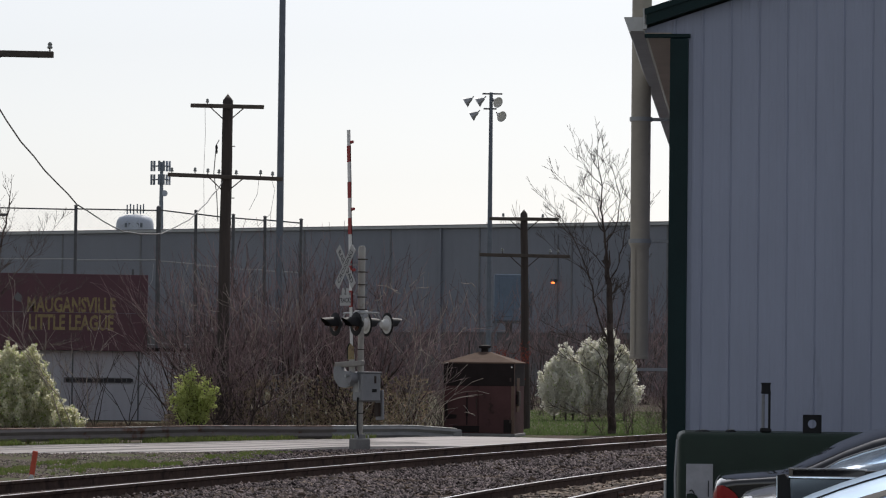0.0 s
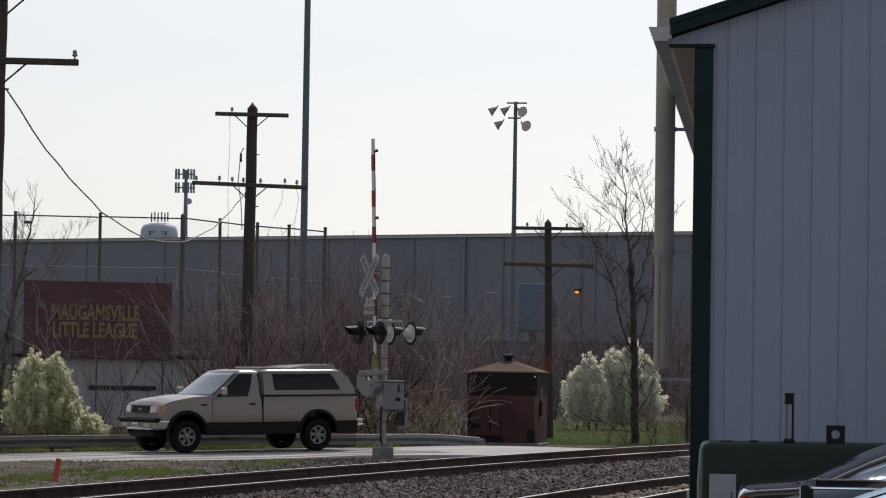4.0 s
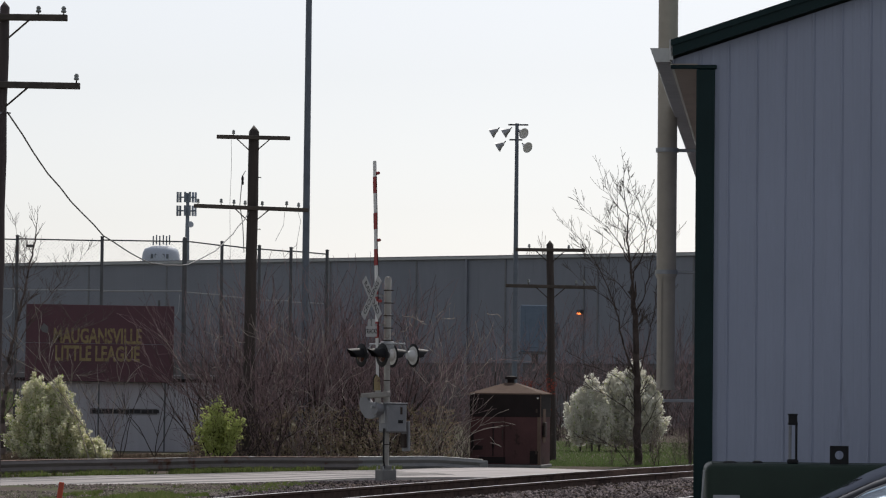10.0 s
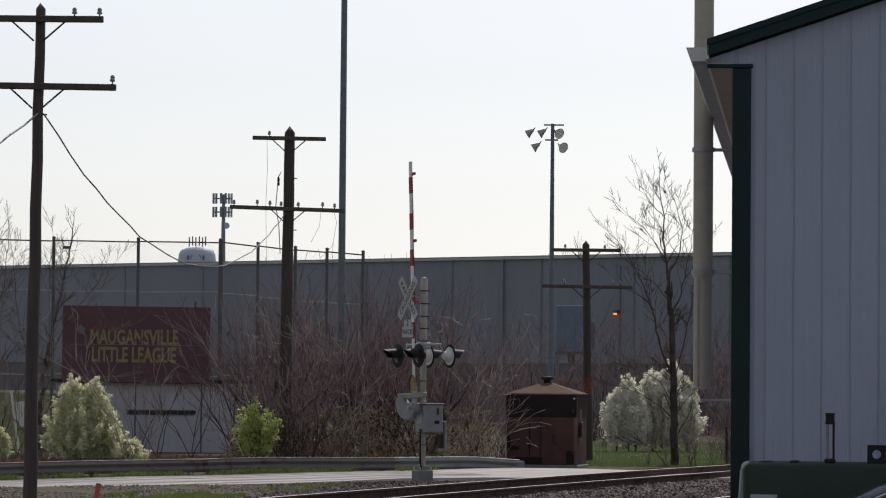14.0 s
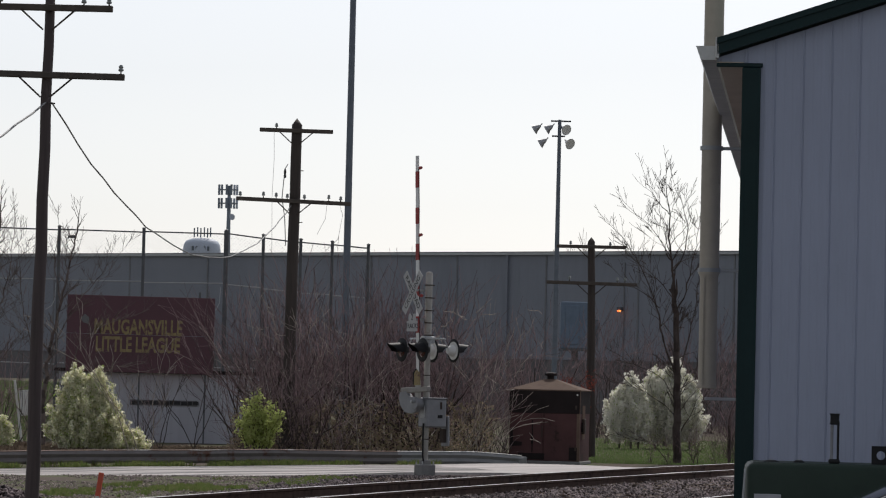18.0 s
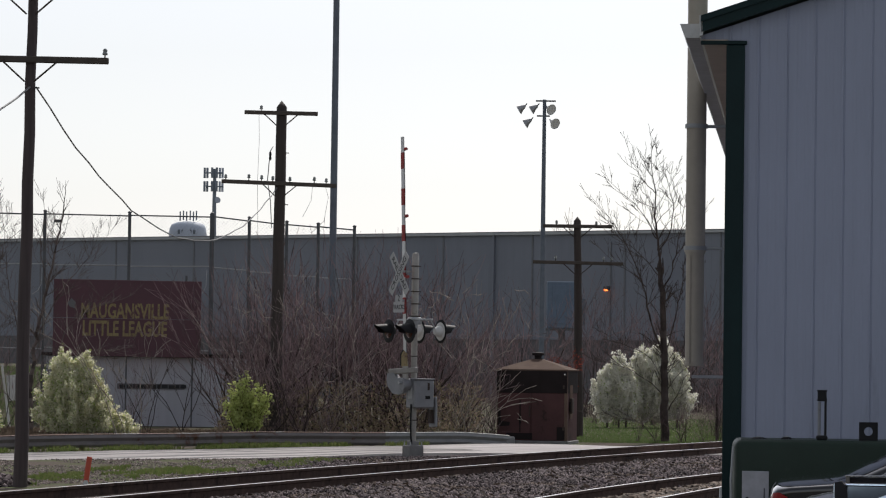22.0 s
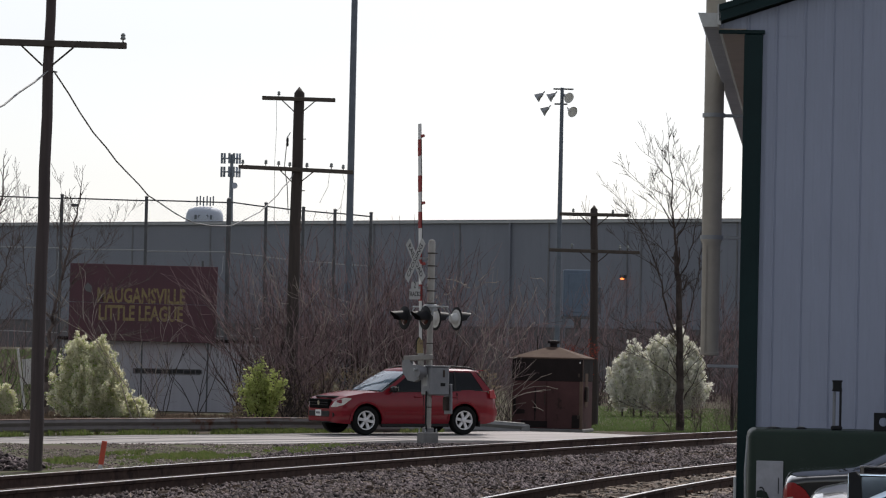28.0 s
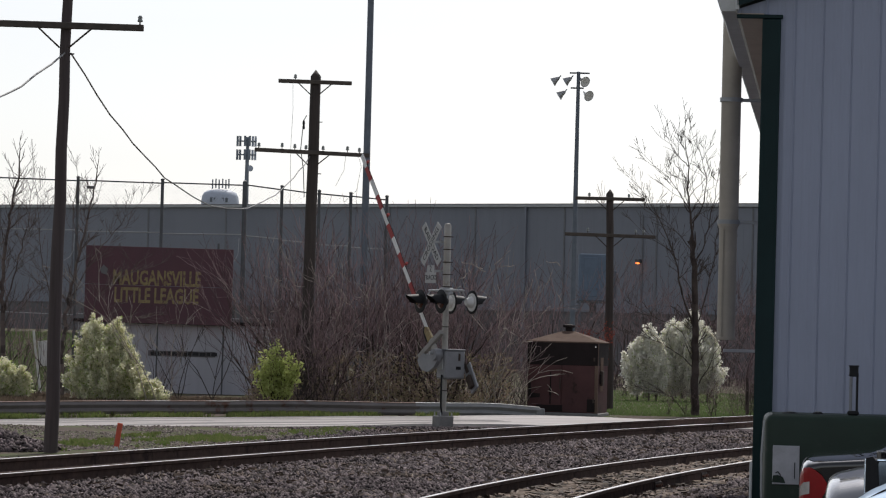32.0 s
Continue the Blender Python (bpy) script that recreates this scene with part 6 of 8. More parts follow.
# dark forked saplings in front of the hut
for i, (x, h) in enumerate(((-7.9, 2.6), (-7.0, 2.9), (-5.7, 3.0), (-12.2, 2.6))):
    fr = np.random.default_rng(300 + i)
    t = thing("forked_sapling", "dark leafless sapling forking low in front of the hut", "sapling", pose(x, 95.0 + 0.5 * i, 0), "saplings by the hut")
    segs = []
    for k in range(3):
        grow(fr, (fr.normal(0, 0.05), 0, 0), ((-0.4, 0.05, 0.45)[k] + fr.normal(0, 0.08), fr.normal(0, 0.1), 1), h * fr.uniform(0.45, 0.62), 0.015, 2, 0.4, segs, up=0.3, kids=(1, 2), wander=0.1, shrink=0.6)
    tagged(part("stem", limbs("stem", segs, 5, 0.005), "bark", t), kind="stuff")

# short pale branch bits among the thicket; their sunlit look is in the colour
t = thing("broken_branch", "short pale branches in the thicket, with sunlight put in their colour", "branch", pose(0, 88.4, 0))
segs = []
br = np.random.default_rng(91)
for i in range(70):
    c = (br.uniform(-5.2, 2.6), br.uniform(-0.3, 0.4), br.uniform(0.5, 4.0))
    grow(br, c, (br.normal(0, 0.7), br.normal(0, 0.3), br.normal(0.5, 0.6)), br.uniform(0.2, 0.45), 0.011, 1, 0.5, segs, kids=(0, 1), wander=0.3)
tagged(part("branch", limbs("branch", segs, 4, 0.006), "twig_pale", t), kind="stuff")

# last year's leaves caught low in the thicket
dr = np.random.default_rng(93)
c = np.stack([dr.uniform(-5.6, 1.3, 2600), dr.uniform(88.4, 90.6, 2600), 0.05 + 1.5 * dr.random(2600) ** 1.9], 1)
c = c[(np.abs(c[:, 0] + 4.67) > 0.9) | (c[:, 1] > 88)]
tagged(part("dead_leaves", flecks("dead_leaves", np.repeat(c, 3, 0) + dr.normal(0, 0.06, (len(c) * 3, 3)), 0.032, dr), "leaf_dead"), "withered brown and olive leaves caught in the thicket", "leaves", kind="stuff")

# red-budded shrub behind the cabin
rr = np.random.default_rng(95)
t = thing("red_shrub", "small shrub with dark red buds behind the cabin", "shrub", pose(3.47, 98.0, 0))
segs = []
for i in range(9):
    grow(rr, (rr.normal(0, 0.12), rr.normal(0, 0.12), 0), (rr.normal(0, 0.22), rr.normal(0, 0.2), 1), 1.5 * rr.uniform(0.8, 1.1), 0.012, 2, 0.4, segs, kids=(2, 3), wander=0.12, shrink=0.5)
tagged(part("stem", limbs("stem", segs, 4, 0.004), "bark", t), kind="stuff")
c = np.array([q[1] for q in segs if q[4] < 2 and q[1][2] > 1.5])
tagged(part("bud", flecks("buds", np.repeat(c, 3, 0) + rr.normal(0, 0.05, (len(c) * 3, 3)), 0.022, rr), "bud_red", t, "dark red buds"), kind="stuff")

# long pale arching canes over the cabin's edge
g_rng = np.random.default_rng(77)
t = thing("arching_cane", "pale arching bare canes leaning across the cabin", "shrub", pose(0.75, 89.0, 0))
segs = []
for i in range(5):
    grow(g_rng, (g_rng.normal(0, 0.25), g_rng.normal(0, 0.2), 0), (0.55 + 0.3 * g_rng.random(), -0.05, 0.9), 1.2 + 0.7 * g_rng.random(), 0.008, 1, 0.4, segs, up=-0.45, kids=(2, 3), wander=0.08)
part("cane", limbs("canes", segs, 4, 0.005), "twig_pale", t)
for i, (x, z) in enumerate(((-4.0, 0), (-1.9, 0), (0.55, 0), (-2.8, 0), (-7.6, 0))):
    t = thing("pale_stem", "bare shrub with stems coloured pale as if sunlit", "shrub", pose(x, 89.0, 0), "sunlit stems")
    segs = []
    for k in range(3):
        grow(g_rng, (g_rng.normal(0, 0.2), 0, 0), (g_rng.normal(0, 0.3), -0.1, 1), 1.6 + g_rng.random(), 0.014, 2, 0.45, segs, kids=(2, 3), wander=0.2)
    part("stem", limbs("stem", segs, 4, 0.005), "twig_pale", t)


def blossom_tree(label, m, crowns, seed, petal_mat="blossom", flower=0.029, density=1.0, leafy=0.45):
    """A pear tree in flower; crowns: x, foot of the crown, height, half width, widest at this share of the height, shoots."""
    rng = np.random.default_rng(seed)
    t = thing("pear_tree", label, "tree", m)
    segs, cs = [], []
    for cx, z0, h, w, wide, shoots in crowns:
        segs.append((np.array([cx, 0, -0.05]), np.array([cx, 0, max(0.25, z0 + 0.3)]), 0.036, 0.03, 5))
        segs.append((np.array([cx, 0, max(0.25, z0 + 0.3)]), np.array([cx + rng.normal(0, 0.05), 0, z0 + h * 0.75]), 0.03, 0.01, 5))
        for i in range(shoots):
            k = rng.random() ** 0.8
            env = (k / wide) ** 0.4 if k < wide else ((1 - k) / (1 - wide)) ** 0.5
            a = rng.uniform(0, 6.283)
            q = math.sqrt(rng.uniform(0.12, 1.0)) * rng.uniform(0.82, 1.1)
            lump = 1 + 0.16 * math.sin(a * 3 + k * 9 + cx * 4) + 0.1 * math.sin(a * 5 - k * 13)
            end = np.array([cx + w * env * q * lump * math.cos(a), w * env * q * lump * math.sin(a), z0 + h * k * rng.uniform(0.93, 1.05)])
            low = np.array([cx, 0, z0 + max(0.02, (h * k) * 0.45 - 0.1)])
            bow = (low + end) / 2 + np.array([math.cos(a) * 0.12 * w, math.sin(a) * 0.12 * w, -0.06 * h])
            prev = low
            for j in range(1, 7):
                u = j / 6
                p = low * (1 - u) ** 2 + 2 * bow * u * (1 - u) + end * u * u + rng.normal(0, 0.012, 3)
                segs.append((prev, p, 0.012 * (1 - 0.75 * u) + 0.002, 0.012 * (1 - 0.75 * (u + 0.16)) + 0.002, 1))
                if j > 2:
                    n = int(rng.integers(5, 9) * density)
                    c = prev + (p - prev) * rng.random((n, 1)) + rng.normal(0, 0.05, (n, 3))
                    cs.append(c)
                prev = p
            spur = prev + np.outer(rng.random(5), np.array([math.cos(a) * 0.05, math.sin(a) * 0.05, 0.16])) + rng.normal(0, 0.022, (5, 3))
            cs.append(spur)
    part("trunk", limbs("trunk", [s for s in segs if s[4] == 5], 6), "bark", t)
    part("brushwood", limbs("twigs", [s for s in segs if s[4] < 5], 3, 0.004), "bark", t)
    c = np.concatenate(cs)
    c = c[c[:, 2] > 0.05]
    spread = np.repeat(c, 7, 0) + rng.normal(0, 0.028, (len(c) * 7, 3))
    tagged(part("blossom", flecks("blossom", spread, flower, rng), petal_mat, t, "clusters of white blossom"), kind="stuff")
    young = c[rng.random(len(c)) < leafy]
    young = np.repeat(young, 2, 0) + rng.normal(0, 0.05, (len(young) * 2, 3))
    tagged(part("foliage", flecks("foliage", young, 0.026, rng), "leaf", t, "sparse pale green new leaves"), kind="stuff")
    return t


blossom_tree("rounded pear tree in full white blossom beside the guardrail", pose(-9.72, 92.6, -0.1),
             [(-0.42, 0.0, 2.3, 0.6, 0.3, 90), (0.3, 0.0, 2.2, 0.62, 0.3, 90), (-0.06, 0.0, 2.0, 1.08, 0.28, 190), (0.55, 0.0, 1.45, 0.75, 0.3, 70), (1.3, 0.0, 0.62, 0.42, 0.4, 30)], 41)
blossom_tree("pear tree in cream blossom and new leaf at the field's edge", pose(7.95, 118.5, 0.0),
             [(0.1, 0.35, 2.6, 1.0, 0.45, 220), (-0.55, 0.35, 2.25, 0.8, 0.45, 140), (0.65, 0.35, 1.95, 0.65, 0.4, 80)], 42, "blossom_cream", 0.033, leafy=0.15)
blossom_tree("slim pear tree in cream blossom at the field's edge", pose(6.25, 117.5, 0.0), [(0.25, 0.4, 2.05, 0.5, 0.5, 85), (-0.15, 0.35, 1.65, 0.58, 0.45, 90), (0.5, 0.35, 1.7, 0.5, 0.45, 65)], 43, "blossom_cream", 0.033, leafy=0.15)
blossom_tree("low bush with white blossom by the tracks", pose(10.3, 104.0, 0), [(0, 0, 1.1, 0.5, 0.4, 60), (0.4, 0, 0.8, 0.4, 0.4, 40)], 44)
blossom_tree("low bush with cream blossom beyond the guardrail", pose(-12.7, 94.0, -0.05), [(0, 0, 1.0, 0.55, 0.4, 80), (-0.6, 0, 0.75, 0.45, 0.4, 50), (0.45, 0, 0.8, 0.4, 0.4, 50)], 45)


def green_shrub():
    rng = np.random.default_rng(51)
    t = thing("green_shrub", "fresh yellow-green leafing shrub behind the guardrail", "shrub", pose(-4.67, 86.4, 0.08) @ Matrix.Diagonal((1.2, 1.1, 0.98, 1)))
    segs = []
    for i in range(20):
        a = rng.uniform(0, 6.283)
        tilt = rng.uniform(0.03, 0.75)
        grow(rng, (rng.normal(0, 0.1), 0, 0), (math.cos(a) * tilt, math.sin(a) * tilt, 1), (1.08 - 1.05 * tilt) * rng.uniform(0.75, 1.05), 0.011, 2, 0.4, segs, up=0.5, kids=(2, 3), wander=0.1, shrink=0.42)
    tagged(part("stem", limbs("stem", segs, 4, 0.004), "bark", t), kind="stuff")
    tips = np.array([s[1] for s in segs if s[4] < 2])
    c = np.repeat(tips, 3, 0) + rng.normal(0, 0.05, (len(tips) * 3, 3))
    tagged(part("foliage", flecks("leaves", c, 0.034, rng), "leaf_spring", t, "small bright new leaves"), kind="stuff")


green_shrub()


# ---- grass ----
def blades(name, label, n, place, height, seed, material="blade"):
    rng = np.random.default_rng(seed)
    p = place(rng, n)
    a = rng.uniform(0, 6.283, n)
    h = height * rng.uniform(0.4, 1.3, n)
    w = 0.008 + 0.006 * rng.random(n)
    side = np.stack([np.cos(a) * w, np.sin(a) * w, np.zeros(n)], 1)
    bend = rng.normal(0, 0.35, (n, 2)) * h[:, None]
    tip = p + np.stack([bend[:, 0], bend[:, 1], h], 1)
    mid = p + np.stack([bend[:, 0] * 0.3, bend[:, 1] * 0.3, h * 0.6], 1)
    v = np.stack([p - side, p + side, mid + side * 0.7, tip, mid - side * 0.7], 1)
    f = np.arange(n * 5).reshape(-1, 5)
    return tagged(part(name, fast_mesh(name, v.reshape(-1, 3), f, 5), material), label, "grass", kind="stuff")


def z_of(p):
    return np.array([(x, y, ground_z(x, y)) for x, y in p])


def verge(rng, n):
    s = rng.uniform(-40, 4, n)
    o = 2.7 + 1.6 * rng.random(n) ** 1.8
    out = []
    for a, b in zip(s, o):
        q = road_at(a, b)
        if noise.noise((q.x * 0.9, q.y * 0.9, 3)) + 0.4 * noise.noise((q.x * 4, q.y * 4, 9)) > 0.0:
            out.append((q.x, q.y))
    while len(out) < n:
        out.append(out[rng.integers(0, len(out))])
    return z_of(out)


def strip(rng, n):
    out = []
    while len(out) < n:
        x, y = rng.uniform(-11, -1.0), rng.uniform(52, 72)
        if x > main_x(y) - 4.4 or x < main_x(y) - 7.2:
            continue
        if noise.noise((x * 0.9, y * 0.22, 7)) + 0.5 * noise.noise((x * 3, y * 1.2, 5)) > 0.16:
            out.append((x, y))
    return z_of(out)


def meadow(rng, n):
    x, y = rng.uniform(3.2, 14, n), 92.5 + 45 * rng.random(n) ** 1.6
    return z_of(np.stack([x, y], 1))


def meadow_left(rng, n):
    x, y = rng.uniform(-16, -2, n), rng.uniform(86.5, 100, n)
    return z_of(np.stack([x, y], 1))


blades("verge_grass", "green tufts along the guardrail foot", 26000, verge, 0.15, 71)
blades("trackside_grass", "patchy green weeds between road and track", 11000, strip, 0.06, 72)
blades("meadow_grass", "green field grass beyond the crossing", 38000, meadow, 0.055, 73, "blade_field")
def lawn(rng, n):
    x, y = rng.uniform(-22, -12.9, n), rng.uniform(102, 126, n)
    return np.array([(a, b, bank_z(a, b) - 0.02) for a, b in zip(x, y)])


blades("lawn", "bright green lawn on the bank beyond the fence", 26000, lawn, 0.13, 75, "blade_field")
blades("rough_grass", "dry brown grass and litter under the shrubs", 22000, meadow_left, 0.12, 74, "blade_dry")


# ---- vehicles ----
# each stands on its own x axis: x forwards, y to its left, z up, the origin between the axles on the ground
def shell(stations, arches, rows=9, top_cols=9):
    """A car body below the windows. stations: x, top height, low edge, half width, crown. arches: (x, z, radius)."""
    sx = [s[0] for s in stations]
    cols = list(zip(*stations))
    x0, x1 = sx[0], sx[-1]
    xs = sorted(set([round(x0 + (x1 - x0) * i / 110, 4) for i in range(111)] + [round(a[0] + a[2] * math.cos(math.pi * k / 16), 4) for a in arches for k in range(17)]))
    g = Geo()
    left, right, tops = [], [], []
    for x in xs:
        zt, zl, w, cr = (float(np.interp(x, sx, cols[k])) for k in range(1, 5))
        for ax, az, ar in arches:
            if abs(x - ax) < ar:
                zl = max(zl, az + math.sqrt(ar * ar - (x - ax) ** 2))
        L = []
        for j in range(rows + 1):
            k = j / rows
            z = zl + (zt - zl) * k
            h = (z - 0.2) / max(zt - 0.2, 0.1)
            y = w * (1 - 0.075 * max(0, 0.32 - h) / 0.32 - 0.045 * max(0, (h - 0.6) / 0.4) ** 2)
            L.append((x, y, z))
        left.append(L)
        right.append([(p[0], -p[1], p[2]) for p in L])
        e = L[-1]
        tops.append([(x, e[1] * c, zt + cr * (1 - c * c)) for c in [1 - 2 * i / top_cols for i in range(top_cols + 1)]])
    g.grid(left)
    g.grid([list(reversed(r)) for r in right])
    g.grid(tops)
    for i in (0, -1):
        g.grid([[(p[0], p[1] * c, p[2]) for p in left[i]] for c in [1 - 2 * k / 8 for k in range(9)]])
    g.weld = True
    return g


def ring(front, rear, w, z, bow=0.1, n=12, m=6, zdip=0.0, rw=0.97):
    """A closed outline of the window part at one height, front first, left side, rear, right side."""
    pts = []
    for i in range(m + 1):
        c = -1 + 2 * i / m
        pts.append((front - bow * c * c, w * c * 0.985, z))
    for i in range(1, n):
        k = i / n
        pts.append((front - bow + (rear + 0.05 - front + bow) * k, w * (1 + 0.02 * math.sin(math.pi * k)) * (1 - (1 - rw) * k), z - zdip * k))
    for i in range(m + 1):
        c = 1 - 2 * i / m
        pts.append((rear + 0.05 * c * c, w * rw * c, z - zdip))
    for i in range(n - 1, 0, -1):
        k = i / n
        pts.append((front - bow + (rear + 0.05 - front + bow) * k, -w * (1 + 0.02 * math.sin(math.pi * k)) * (1 - (1 - rw) * k), z - zdip * k))
    return pts


def greenhouse(slices, cap=True):
    """slices: front x, rear x, half width, z at the front, drop to the rear; bottom first."""
    g = Geo()
    rings = [ring(f, r, w, z, zdip=d) for f, r, w, z, d in slices]
    k = len(rings[0])
    vs = [p for r in rings for p in r]
    fs = [(i * k + j, i * k + (j + 1) % k, (i + 1) * k + (j + 1) % k, (i + 1) * k + j) for i in range(len(rings) - 1) for j in range(k)]
    g.add(vs, fs)
    if cap:
        g.add(rings[-1], [tuple(range(k))])
    return g


def front_glass(slices, s0=0.06, s1=0.97, m=6, side=0.9):
    """The windscreen, laid on the front of the window part."""
    rows = []
    for i in range(11):
        pos = (s0 + (s1 - s0) * i / 10) * (len(slices) - 1)
        a = min(int(pos), len(slices) - 2)
        f, r, w, z, d = [slices[a][k] + (slices[a + 1][k] - slices[a][k]) * (pos - a) for k in range(5)]
        rows.append([(f - 0.1 * c * c + 0.01, w * c * 0.985, z + 0.004) for c in [side * (-1 + 2 * j / 12) for j in range(13)]])
    return Geo().grid(rows)


def side_strip(slices, u0, u1, sgn, out=0.012, s0=0.0, s1=1.0, lean=0.0):
    """A body-coloured pillar laid on the window part, from fraction u0 to u1 of its side."""
    z0, z1 = slices[0], slices[-1]
    rows = []
    for i in range(7):
        s = s0 + (s1 - s0) * i / 6
        pos = s * (len(slices) - 1)
        a = min(int(pos), len(slices) - 2)
        q = [slices[a][k] + (slices[a + 1][k] - slices[a][k]) * (pos - a) for k in range(5)]
        f, r, w, z, d = q
        row = []
        for u in (u0, (u0 + u1) / 2, u1):
            k = min(max(u + lean * s, 0), 1)
            x = f - 0.1 + (r + 0.05 - f + 0.1) * k
            y = w * (1 + 0.02 * math.sin(math.pi * k)) * (1 - 0.03 * k) + out
            row.append((x, sgn * y, z - d * k))
        rows.append(row)
    return Geo().grid(rows)


def roof_skin(f, r, w, z, d, thick=0.05, crown=0.045):
    g = Geo()
    low = ring(f + 0.02, r - 0.03, w + 0.015, z - 0.02, zdip=d)
    mid = ring(f - 0.02, r + 0.0, w - 0.02, z + thick * 0.7, zdip=d)
    inn = ring(f - 0.2, r + 0.2, w * 0.6, z + thick + crown * 0.7, zdip=d)
    k = len(low)
    g.add(low + mid + inn, [(i * k + j, i * k + (j + 1) % k, (i + 1) * k + (j + 1) % k, (i + 1) * k + j) for i in range(2) for j in range(k)] + [tuple(2 * k + j for j in range(k))])
    return g


def wheel(parent, x, y, r, width, spokes, at_z=None, rim_r=0.62, metal="alloy"):
    """A wheel about its own centre; its outer face looks away from the car's middle."""
    sg = 1 if y > 0 else -1
    m = pose(0, 0, 0, -90 * sg, 0, 0)
    w = width / 2
    t = part("wheel", Geo().lathe([(r * 0.6, -w * 0.8), (r * 0.74, -w), (r * 0.93, -w), (r * 0.99, -w * 0.7), (r, 0), (r * 0.99, w * 0.7), (r * 0.93, w), (r * 0.74, w), (r * 0.66, w * 0.85), (r * 0.6, w * 0.5)], 32, m), "tyre", parent,
             "black tyre on a silver spoked rim", smooth=50, at=pose(x, y, at_z if at_z else r))
    part("rim_ring", Geo().lathe([(r * rim_r, w * 0.4), (r * (rim_r + 0.03), w * 0.9), (r * (rim_r - 0.04), w * 0.88), (r * (rim_r - 0.07), w * 0.3)], 28, m), metal, t, smooth=50)
    # Black disc added behind the spokes for the dark inside of the wheel.
    part("brake_disc", Geo().lathe([(r * rim_r, 0.0), (0, 0.0)], 20, m), "under", t)
    for i in range(spokes):
        a = 360 / spokes * i
        g = Geo()
        g.add([(r * 0.1, -r * 0.085, w * 0.75), (r * 0.1, r * 0.085, w * 0.75), (r * (rim_r - 0.02), r * 0.11, w * 0.82), (r * (rim_r - 0.02), -r * 0.11, w * 0.82),
               (r * 0.1, -r * 0.085, w * 0.4), (r * 0.1, r * 0.085, w * 0.4), (r * (rim_r - 0.02), r * 0.11, w * 0.5), (r * (rim_r - 0.02), -r * 0.11, w * 0.5)],
              [(0, 3, 2, 1), (4, 5, 6, 7), (0, 1, 5, 4), (1, 2, 6, 5), (2, 3, 7, 6), (3, 0, 4, 7)], m @ pose(0, 0, 0, 0, 0, a))
        part("spoke", g, metal, t)
    part("hub_cap", Geo().lathe([(r * 0.19, w * 0.6), (r * 0.18, w * 0.86), (r * 0.1, w * 0.92), (0, w * 0.93)], 16, m), metal, t, smooth=40)
    return t


def patch(pts, out=(0, 0, 0.0), thick=0.012):
    """A thin plate through four or more corners, thickened along its normal."""
    p = [Vector(q) for q in pts]
    n = (p[1] - p[0]).cross(p[2] - p[0]).normalized() * thick
    k = len(p)
    return Geo().add(p + [q + n for q in p], [tuple(range(k))[::-1], tuple(range(k, 2 * k))] + [(i, (i + 1) % k, k + (i + 1) % k, k + i) for i in range(k)])


